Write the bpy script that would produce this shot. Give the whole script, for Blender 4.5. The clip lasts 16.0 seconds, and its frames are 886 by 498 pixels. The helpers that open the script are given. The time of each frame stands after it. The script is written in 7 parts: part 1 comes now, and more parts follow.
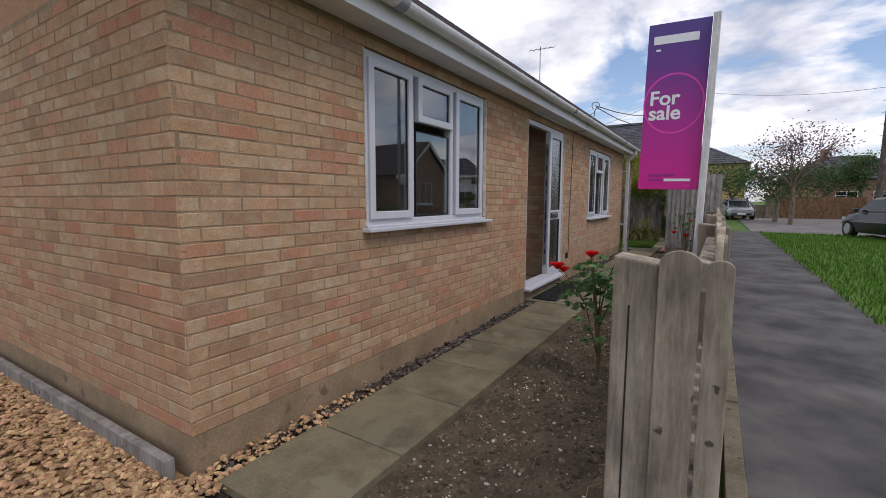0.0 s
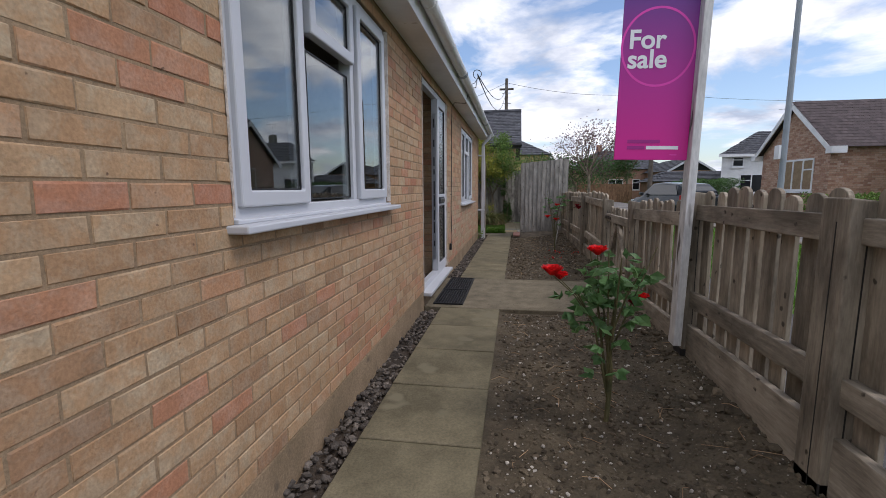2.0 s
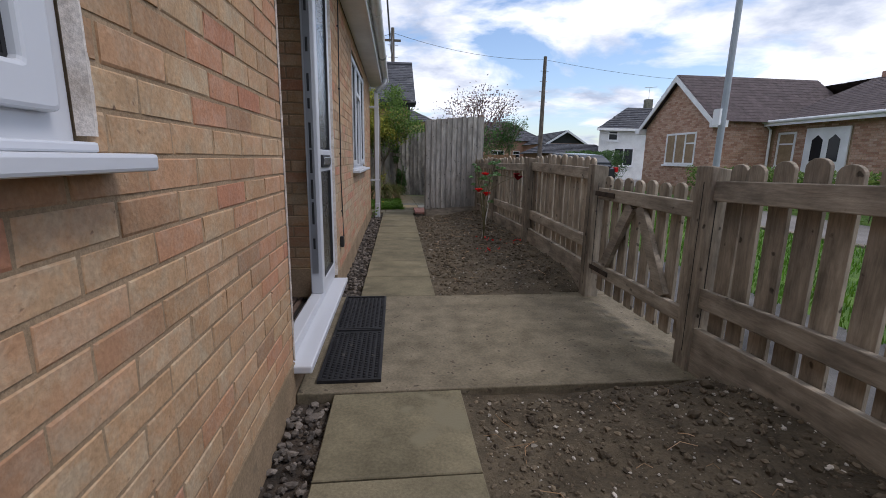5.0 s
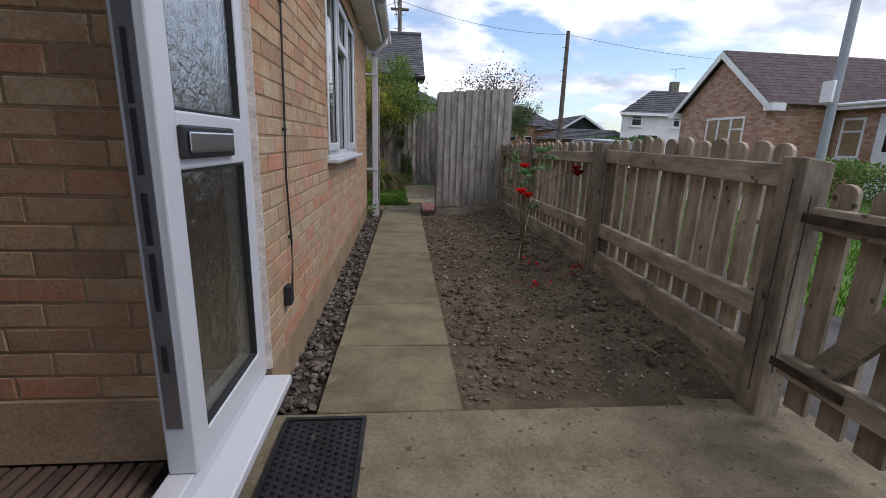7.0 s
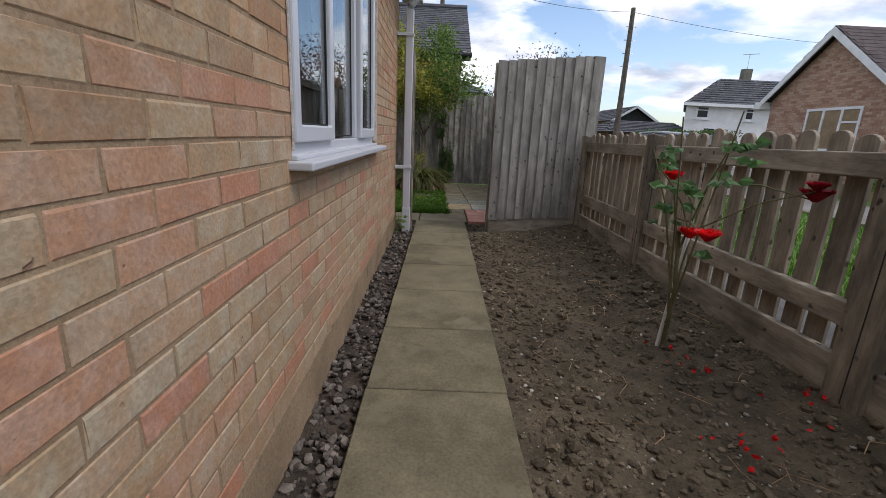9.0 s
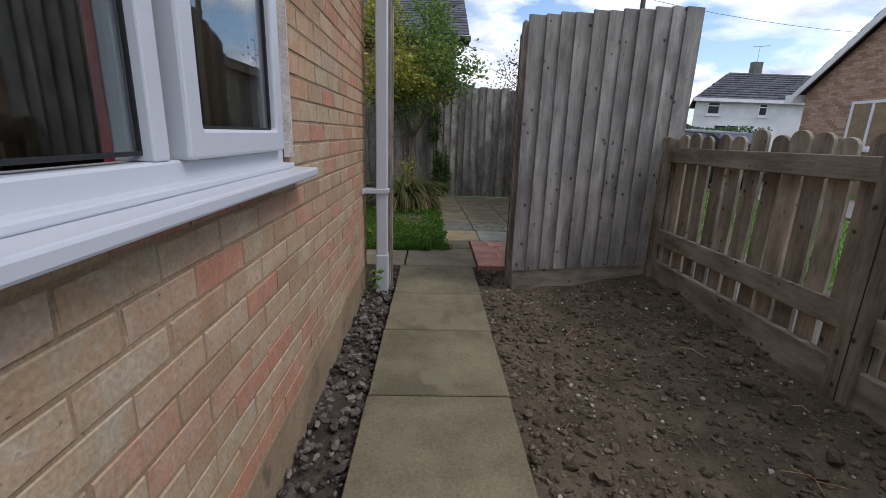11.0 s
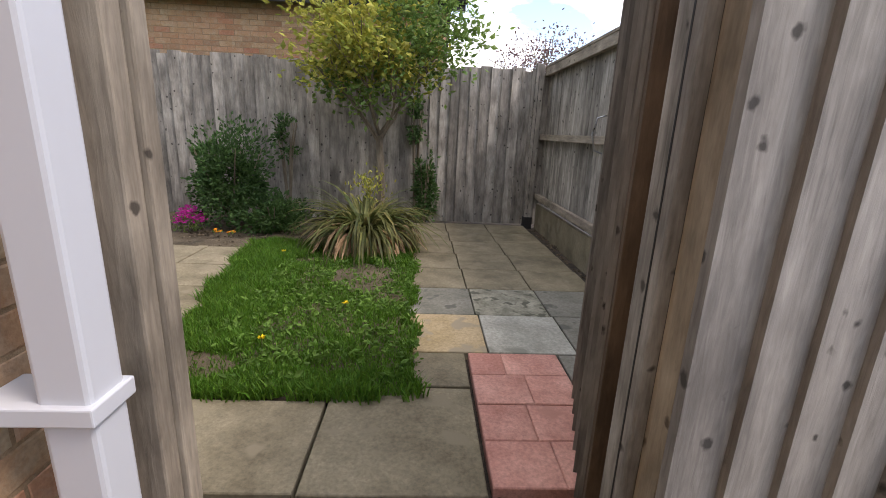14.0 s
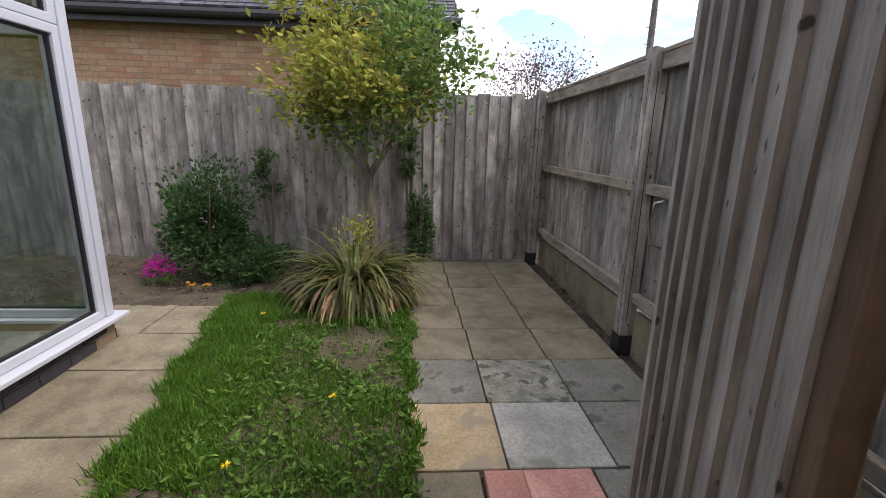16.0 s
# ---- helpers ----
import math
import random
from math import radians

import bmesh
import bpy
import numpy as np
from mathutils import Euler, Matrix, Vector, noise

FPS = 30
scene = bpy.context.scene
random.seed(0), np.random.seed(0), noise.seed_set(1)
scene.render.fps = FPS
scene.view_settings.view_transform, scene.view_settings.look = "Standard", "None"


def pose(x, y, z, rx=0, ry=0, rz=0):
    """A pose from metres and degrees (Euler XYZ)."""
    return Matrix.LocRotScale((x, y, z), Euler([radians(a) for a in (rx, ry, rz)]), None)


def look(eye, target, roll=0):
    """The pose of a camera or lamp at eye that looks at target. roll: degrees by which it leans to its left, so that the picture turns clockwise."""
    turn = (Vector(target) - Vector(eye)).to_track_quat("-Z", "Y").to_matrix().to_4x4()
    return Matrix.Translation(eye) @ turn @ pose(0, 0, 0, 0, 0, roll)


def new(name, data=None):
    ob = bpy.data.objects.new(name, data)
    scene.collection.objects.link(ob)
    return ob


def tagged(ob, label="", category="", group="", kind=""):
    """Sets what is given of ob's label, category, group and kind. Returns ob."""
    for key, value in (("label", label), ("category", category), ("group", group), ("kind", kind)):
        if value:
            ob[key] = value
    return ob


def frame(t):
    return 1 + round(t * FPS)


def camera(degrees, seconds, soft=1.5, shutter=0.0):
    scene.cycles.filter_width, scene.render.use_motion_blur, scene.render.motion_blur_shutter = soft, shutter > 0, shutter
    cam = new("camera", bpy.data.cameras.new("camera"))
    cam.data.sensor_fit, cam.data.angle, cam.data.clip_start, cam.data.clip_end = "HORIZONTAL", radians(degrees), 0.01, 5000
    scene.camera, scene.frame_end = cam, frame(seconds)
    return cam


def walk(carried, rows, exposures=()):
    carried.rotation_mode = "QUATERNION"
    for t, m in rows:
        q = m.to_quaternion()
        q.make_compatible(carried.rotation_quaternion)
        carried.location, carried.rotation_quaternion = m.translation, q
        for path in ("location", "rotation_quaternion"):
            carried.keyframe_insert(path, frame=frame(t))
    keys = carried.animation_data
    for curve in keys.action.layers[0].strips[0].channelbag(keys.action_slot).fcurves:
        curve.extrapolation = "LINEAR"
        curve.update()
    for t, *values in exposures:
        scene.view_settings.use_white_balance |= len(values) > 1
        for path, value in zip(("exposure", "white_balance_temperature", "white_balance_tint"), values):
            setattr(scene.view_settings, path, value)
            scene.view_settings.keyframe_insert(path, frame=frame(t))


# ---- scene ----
cam = camera(90.4, 16.0, soft=0.9)
PATH = [
    (0, (2.043, -0.194, 1.278), (0.99, 1.505, 1.053), 0.1),
    (0.5, (1.773, -0.033, 1.286), (0.844, 1.734, 1.047), 0.5),
    (1, (1.421, 0.192, 1.245), (0.663, 2.039, 0.998), -0.4),
    (1.5, (1.168, 0.452, 1.234), (0.597, 2.362, 0.97), -0.2),
    (2, (0.914, 0.781, 1.197), (0.589, 2.747, 0.922), -0.3),
    (2.5, (0.732, 1.092, 1.159), (0.548, 3.066, 0.819), -0.5),
    (3, (0.589, 1.478, 1.145), (0.558, 3.455, 0.78), 0.2),
    (3.5, (0.519, 1.861, 1.117), (0.667, 3.825, 0.708), 0.3),
    (4, (0.495, 2.315, 1.101), (0.654, 4.275, 0.682), 0.3),
    (4.2, (0.478, 2.483, 1.083), (0.648, 4.445, 0.679), 0.5),
    (6.3, (0.465, 4.281, 1.08), (0.72, 6.229, 0.649), 1.4),
    (6.5, (0.496, 4.454, 1.087), (0.74, 6.401, 0.644), 1.9),
    (7, (0.524, 4.946, 1.068), (0.711, 6.893, 0.598), 1.8),
    (7.5, (0.554, 5.354, 1.057), (0.643, 7.305, 0.575), 1.2),
    (8, (0.529, 5.863, 1.053), (0.592, 7.813, 0.562), 2.1),
    (8.5, (0.502, 6.308, 1.041), (0.542, 8.256, 0.545), 2.3),
    (8.7, (0.485, 6.492, 1.04), (0.519, 8.438, 0.535), 2.7),
    (10.8, (0.424, 8.432, 1.049), (0.484, 10.373, 0.524), 1.6),
    (11, (0.45, 8.605, 1.052), (0.511, 10.55, 0.543), 1.9),
    (11.5, (0.494, 9.025, 1.053), (0.551, 10.998, 0.67), 1.8),
    (12, (0.533, 9.503, 1.06), (0.587, 11.477, 0.679), 1.8),
    (12.5, (0.57, 9.907, 1.064), (0.612, 11.879, 0.672), 2.4),
    (13, (0.582, 10.333, 1.063), (0.626, 12.29, 0.605), 2.5),
    (13.5, (0.618, 10.662, 1.05), (0.668, 12.615, 0.573), 2.2),
    (14, (0.615, 10.974, 1.075), (0.708, 12.916, 0.558), 2.5),
    (14.5, (0.592, 11.177, 1.111), (0.721, 13.111, 0.572), 2.2),
    (15, (0.59, 11.363, 1.164), (0.74, 13.299, 0.638), 2.0),
    (15.5, (0.599, 11.445, 1.237), (0.741, 13.383, 0.721), 1.6),
    (16, (0.571, 11.454, 1.304), (0.697, 13.405, 0.833), 1.4),
]
walk(cam, [(t, look(eye, target, roll)) for t, eye, target, roll in PATH],
     exposures=[(0, 0.05, 6550, 16.5), (2, 0.2, 6350, 15), (4, 0.23, 6250, 14.5), (6.5, 0.27, 6300, 15.5), (7, 0.35, 6350, 15.0), (7.5, 0.48, 6400, 14.5), (8, 0.43, 6450, 14), (8.5, 0.34, 6500, 13.5), (11, 0.33, 6170, 13.5), (12.5, 0.57, 6400, 12), (13, 1.03, 6500, 11.5), (13.5, 1.16, 6700, 15.5), (14, 1.31, 6800, 17.5), (14.5, 1.62, 6700, 19), (15.5, 1.58, 6600, 20), (16, 1.18, 6550, 19.5)])

# ---- world, sun, exposure ----
def build_world():
    w = bpy.data.worlds.new("world")
    scene.world = w
    w.use_nodes = True
    nt = w.node_tree
    nt.nodes.clear()
    N, L = nt.nodes.new, nt.links.new
    out = N("ShaderNodeOutputWorld")
    bg = N("ShaderNodeBackground")
    sky = N("ShaderNodeTexSky")
    sky.sky_type = "NISHITA"
    sky.sun_disc = False
    sky.sun_elevation = radians(55.3)
    sky.sun_rotation = radians(109.7)
    sky.air_density = 1.0
    sky.ozone_density = 2.0
    co = N("ShaderNodeTexCoord")
    sep = N("ShaderNodeSeparateXYZ")
    L(co.outputs["Generated"], sep.inputs[0])
    # clouds lie on a flat layer: direction divided by height
    zz = N("ShaderNodeMath"); zz.operation = "MAXIMUM"; zz.inputs[1].default_value = 0.0
    L(sep.outputs["Z"], zz.inputs[0])
    za = N("ShaderNodeMath"); za.operation = "ADD"; za.inputs[1].default_value = 0.22
    L(zz.outputs[0], za.inputs[0])
    dx = N("ShaderNodeMath"); dx.operation = "DIVIDE"; L(sep.outputs["X"], dx.inputs[0]); L(za.outputs[0], dx.inputs[1])
    dy = N("ShaderNodeMath"); dy.operation = "DIVIDE"; L(sep.outputs["Y"], dy.inputs[0]); L(za.outputs[0], dy.inputs[1])
    cv = N("ShaderNodeCombineXYZ"); L(dx.outputs[0], cv.inputs[0]); L(dy.outputs[0], cv.inputs[1])
    n1 = N("ShaderNodeTexNoise"); n1.inputs["Scale"].default_value = 1.15; n1.inputs["Detail"].default_value = 9; n1.inputs["Roughness"].default_value = 0.56; n1.inputs["Distortion"].default_value = 0.35
    n2 = N("ShaderNodeTexNoise"); n2.inputs["Scale"].default_value = 2.3; n2.inputs["Detail"].default_value = 7; n2.inputs["Roughness"].default_value = 0.55
    mp = N("ShaderNodeMapping"); mp.inputs["Location"].default_value = (3.3, 1.4, 0.7)
    L(cv.outputs[0], mp.inputs[0]); L(mp.outputs[0], n1.inputs["Vector"])
    mp2 = N("ShaderNodeMapping"); mp2.inputs["Location"].default_value = (7.1, 2.9, 4.0)
    L(cv.outputs[0], mp2.inputs[0]); L(mp2.outputs[0], n2.inputs["Vector"])
    cover = N("ShaderNodeValToRGB")
    cover.color_ramp.elements[0].position = 0.43; cover.color_ramp.elements[0].color = (0, 0, 0, 1)
    cover.color_ramp.elements[1].position = 0.515; cover.color_ramp.elements[1].color = (1, 1, 1, 1)
    L(n1.outputs["Fac"], cover.inputs[0])
    shade = N("ShaderNodeValToRGB")
    e = shade.color_ramp.elements
    e[0].position = 0.36; e[0].color = (3.5, 4.0, 4.9, 1)
    e[1].position = 0.56; e[1].color = (7.8, 8.0, 8.3, 1)
    L(n2.outputs["Fac"], shade.inputs[0])
    boost = N("ShaderNodeVectorMath"); boost.operation = "SCALE"; boost.inputs["Scale"].default_value = 1.2
    L(sky.outputs[0], boost.inputs[0])
    mix = N("ShaderNodeMix"); mix.data_type = "RGBA"
    L(cover.outputs[0], mix.inputs[0]); L(boost.outputs[0], mix.inputs[6]); L(shade.outputs[0], mix.inputs[7])
    L(mix.outputs[2], bg.inputs["Color"])
    bg.inputs["Strength"].default_value = SKY
    L(bg.outputs[0], out.inputs["Surface"])


SKY = 0.128
build_world()
sun = new("sun", bpy.data.lights.new("sun", "SUN"))
sun.data.energy = 1.2
sun.data.angle = radians(20)
sun.data.color = (1.0, 0.95, 0.88)
sun.matrix_world = look((5.6, -2.0, 8.6), (0, 0, 0))
scene.view_settings.exposure = 0.0


# ---- materials ----
def nodes_of(name):
    m = bpy.data.materials.new(name)
    m.use_nodes = True
    nt = m.node_tree
    return m, nt, nt.nodes["Principled BSDF"]


def surface(name, dark, light, scale=6.0, fine=60.0, rough=0.8, bump=0.3, stretch=(1, 1, 1), vary=0.0, island=0.0, metal=0.0,
            spots=None, spot_scale=30.0, spot_at=0.62, hue=0.0, bump_dist=0.004, spec=0.3, coords="Object", grain_amp=0.25, rough_var=0.12, thin=0.0):
    """A worn surface: two tones by coarse noise, fine grain in colour and relief, and a tone for each piece."""
    m, nt, b = nodes_of(name)
    N, L = nt.nodes.new, nt.links.new
    co = N("ShaderNodeTexCoord")
    mp = N("ShaderNodeMapping"); mp.inputs["Scale"].default_value = stretch
    L(co.outputs[coords], mp.inputs[0])
    vec = mp.outputs[0]
    info = N("ShaderNodeObjectInfo")
    geo = N("ShaderNodeNewGeometry")
    if vary or island:
        # every piece takes its own stretch of the pattern
        off = N("ShaderNodeVectorMath"); off.operation = "ADD"
        k = N("ShaderNodeMath"); k.operation = "MULTIPLY"; k.inputs[1].default_value = 37.0
        L(info.outputs["Random"] if vary else geo.outputs["Random Per Island"], k.inputs[0])
        L(vec, off.inputs[0]); L(k.outputs[0], off.inputs[1])
        vec = off.outputs[0]
    n1 = N("ShaderNodeTexNoise"); n1.inputs["Scale"].default_value = scale; n1.inputs["Detail"].default_value = 5; n1.inputs["Roughness"].default_value = 0.6
    n2 = N("ShaderNodeTexNoise"); n2.inputs["Scale"].default_value = fine; n2.inputs["Detail"].default_value = 4; n2.inputs["Roughness"].default_value = 0.65
    L(vec, n1.inputs["Vector"]); L(vec, n2.inputs["Vector"])
    ramp = N("ShaderNodeValToRGB")
    ramp.color_ramp.elements[0].position = 0.36; ramp.color_ramp.elements[0].color = (*dark, 1)
    ramp.color_ramp.elements[1].position = 0.66; ramp.color_ramp.elements[1].color = (*light, 1)
    L(n1.outputs["Fac"], ramp.inputs[0])
    grain = N("ShaderNodeMapRange")
    grain.inputs["From Min"].default_value = 0.3; grain.inputs["From Max"].default_value = 0.7
    grain.inputs["To Min"].default_value = 1 - grain_amp; grain.inputs["To Max"].default_value = 1 + grain_amp * 0.85
    L(n2.outputs["Fac"], grain.inputs["Value"])
    mul = N("ShaderNodeVectorMath"); mul.operation = "SCALE"
    L(ramp.outputs[0], mul.inputs[0]); L(grain.outputs[0], mul.inputs["Scale"])
    col = mul.outputs[0]
    if spots:
        vo = N("ShaderNodeTexNoise"); vo.inputs["Scale"].default_value = spot_scale; vo.inputs["Detail"].default_value = 2
        L(vec, vo.inputs["Vector"])
        sr = N("ShaderNodeMapRange"); sr.inputs["From Min"].default_value = spot_at; sr.inputs["From Max"].default_value = spot_at + 0.06
        L(vo.outputs["Fac"], sr.inputs["Value"])
        mx = N("ShaderNodeMix"); mx.data_type = "RGBA"
        L(sr.outputs[0], mx.inputs[0]); L(col, mx.inputs[6]); mx.inputs[7].default_value = (*spots, 1)
        col = mx.outputs[2]
    if vary or island:
        hs = N("ShaderNodeHueSaturation")
        src = info.outputs["Random"] if vary else geo.outputs["Random Per Island"]
        v = N("ShaderNodeMapRange"); v.inputs["To Min"].default_value = 1 - (vary or island); v.inputs["To Max"].default_value = 1 + (vary or island)
        L(src, v.inputs["Value"]); L(v.outputs[0], hs.inputs["Value"])
        if hue:
            k2 = N("ShaderNodeMath"); k2.operation = "MULTIPLY"; k2.inputs[1].default_value = 7.31
            L(src, k2.inputs[0])
            fr = N("ShaderNodeMath"); fr.operation = "FRACT"; L(k2.outputs[0], fr.inputs[0])
            h = N("ShaderNodeMapRange"); h.inputs["To Min"].default_value = 0.5 - hue; h.inputs["To Max"].default_value = 0.5 + hue
            L(fr.outputs[0], h.inputs["Value"]); L(h.outputs[0], hs.inputs["Hue"])
        L(col, hs.inputs["Color"])
        col = hs.outputs[0]
    L(col, b.inputs["Base Color"])
    rr = N("ShaderNodeMapRange"); rr.inputs["To Min"].default_value = max(0.05, rough - rough_var); rr.inputs["To Max"].default_value = min(1, rough + rough_var)
    L(n2.outputs["Fac"], rr.inputs["Value"]); L(rr.outputs[0], b.inputs["Roughness"])
    b.inputs["Metallic"].default_value = metal
    b.inputs["Specular IOR Level"].default_value = spec
    if bump:
        bp = N("ShaderNodeBump"); bp.inputs["Strength"].default_value = bump; bp.inputs["Distance"].default_value = bump_dist
        add = N("ShaderNodeMath"); add.operation = "ADD"
        L(n1.outputs["Fac"], add.inputs[0]); L(n2.outputs["Fac"], add.inputs[1])
        L(add.outputs[0], bp.inputs["Height"]); L(bp.outputs[0], b.inputs["Normal"])
    if thin:
        # leaves and petals let some light through
        tl = N("ShaderNodeBsdfTranslucent"); mix = N("ShaderNodeMixShader"); mix.inputs[0].default_value = thin
        L(col, tl.inputs["Color"]); L(b.outputs[0], mix.inputs[1]); L(tl.outputs[0], mix.inputs[2])
        L(mix.outputs[0], nt.nodes["Material Output"].inputs[0])
    return m


def brick_material(name, by_object, ramp_stops, dim=1.0, blush=0.0, skin=0.75):
    """Yellow to orange fired clay, each brick with its own colour, pitted and streaked."""
    m, nt, b = nodes_of(name)
    N, L = nt.nodes.new, nt.links.new
    info, geo, co = N("ShaderNodeObjectInfo"), N("ShaderNodeNewGeometry"), N("ShaderNodeTexCoord")
    rnd = info.outputs["Random"] if by_object else geo.outputs["Random Per Island"]
    ramp = N("ShaderNodeValToRGB")
    el = ramp.color_ramp.elements
    while len(el) < len(ramp_stops):
        el.new(0.5)
    for e, (p, c) in zip(el, ramp_stops):
        e.position, e.color = p, (*[x * dim for x in c], 1)
    L(rnd, ramp.inputs[0])
    off = N("ShaderNodeVectorMath"); off.operation = "ADD"
    k = N("ShaderNodeMath"); k.operation = "MULTIPLY"; k.inputs[1].default_value = 53.0
    L(rnd, k.inputs[0]); L(co.outputs["Object"], off.inputs[0]); L(k.outputs[0], off.inputs[1])
    n1 = N("ShaderNodeTexNoise"); n1.inputs["Scale"].default_value = 9; n1.inputs["Detail"].default_value = 5; n1.inputs["Roughness"].default_value = 0.65
    n2 = N("ShaderNodeTexNoise"); n2.inputs["Scale"].default_value = 110; n2.inputs["Detail"].default_value = 4
    n3 = N("ShaderNodeTexNoise"); n3.inputs["Scale"].default_value = 38; n3.inputs["Detail"].default_value = 2
    for n in (n1, n2, n3):
        L(off.outputs[0], n.inputs["Vector"])
    tone = N("ShaderNodeMapRange"); tone.inputs["From Min"].default_value = 0.3; tone.inputs["From Max"].default_value = 0.7
    tone.inputs["To Min"].default_value = 0.86; tone.inputs["To Max"].default_value = 1.14
    L(n1.outputs["Fac"], tone.inputs["Value"])
    s1 = N("ShaderNodeVectorMath"); s1.operation = "SCALE"; L(ramp.outputs[0], s1.inputs[0]); L(tone.outputs[0], s1.inputs["Scale"])
    g = N("ShaderNodeMapRange"); g.inputs["From Min"].default_value = 0.3; g.inputs["From Max"].default_value = 0.7
    g.inputs["To Min"].default_value = 0.84; g.inputs["To Max"].default_value = 1.14
    L(n2.outputs["Fac"], g.inputs["Value"])
    s2 = N("ShaderNodeVectorMath"); s2.operation = "SCALE"; L(s1.outputs[0], s2.inputs[0]); L(g.outputs[0], s2.inputs["Scale"])
    pit = N("ShaderNodeMapRange"); pit.inputs["From Min"].default_value = 0.72; pit.inputs["From Max"].default_value = 0.80
    L(n3.outputs["Fac"], pit.inputs["Value"])
    mx = N("ShaderNodeMix"); mx.data_type = "RGBA"
    # a sandy skin worn off in blotches
    sk = N("ShaderNodeTexNoise"); sk.inputs["Scale"].default_value = 15; sk.inputs["Detail"].default_value = 6; sk.inputs["Roughness"].default_value = 0.7; sk.inputs["Distortion"].default_value = 0.4
    L(off.outputs[0], sk.inputs["Vector"])
    skr = N("ShaderNodeMapRange"); skr.inputs["From Min"].default_value = 0.44; skr.inputs["From Max"].default_value = 0.60; skr.inputs["To Max"].default_value = skin
    L(sk.outputs["Fac"], skr.inputs["Value"])
    sand = N("ShaderNodeVectorMath"); sand.operation = "MULTIPLY"; L(s2.outputs[0], sand.inputs[0]); sand.inputs[1].default_value = (1.04, 1.26, 1.5)
    sm = N("ShaderNodeMix"); sm.data_type = "RGBA"; L(skr.outputs[0], sm.inputs[0]); L(s2.outputs[0], sm.inputs[6]); L(sand.outputs[0], sm.inputs[7])
    face = sm.outputs[2]
    if blush:
        # runs of neighbouring bricks fired redder
        mpb = N("ShaderNodeMapping"); mpb.inputs["Scale"].default_value = (1.0, 1.3, 4.5)
        nb = N("ShaderNodeTexNoise"); nb.inputs["Scale"].default_value = 1.0; nb.inputs["Detail"].default_value = 4; nb.inputs["Roughness"].default_value = 0.6
        L(co.outputs["Object"], mpb.inputs[0]); L(mpb.outputs[0], nb.inputs["Vector"])
        rb = N("ShaderNodeMapRange"); rb.inputs["From Min"].default_value = 0.48; rb.inputs["From Max"].default_value = 0.66; rb.inputs["To Max"].default_value = blush
        L(nb.outputs["Fac"], rb.inputs["Value"])
        mb = N("ShaderNodeMix"); mb.data_type = "RGBA"
        L(rb.outputs[0], mb.inputs[0]); L(face, mb.inputs[6]); mb.inputs[7].default_value = (0.45, 0.205, 0.118, 1)
        face = mb.outputs[2]
    L(pit.outputs[0], mx.inputs[0]); L(face, mx.inputs[6]); mx.inputs[7].default_value = (0.22, 0.135, 0.09, 1)
    L(mx.outputs[2], b.inputs["Base Color"])
    b.inputs["Roughness"].default_value = 0.88
    b.inputs["Specular IOR Level"].default_value = 0.25
    hsum = N("ShaderNodeMath"); hsum.operation = "ADD"; L(n1.outputs["Fac"], hsum.inputs[0]); L(n2.outputs["Fac"], hsum.inputs[1])
    hs2 = N("ShaderNodeMath"); hs2.operation = "SUBTRACT"; L(hsum.outputs[0], hs2.inputs[0]); L(pit.outputs[0], hs2.inputs[1])
    bp = N("ShaderNodeBump"); bp.inputs["Strength"].default_value = 0.55; bp.inputs["Distance"].default_value = 0.0035
    L(hs2.outputs[0], bp.inputs["Height"]); L(bp.outputs[0], b.inputs["Normal"])
    return m


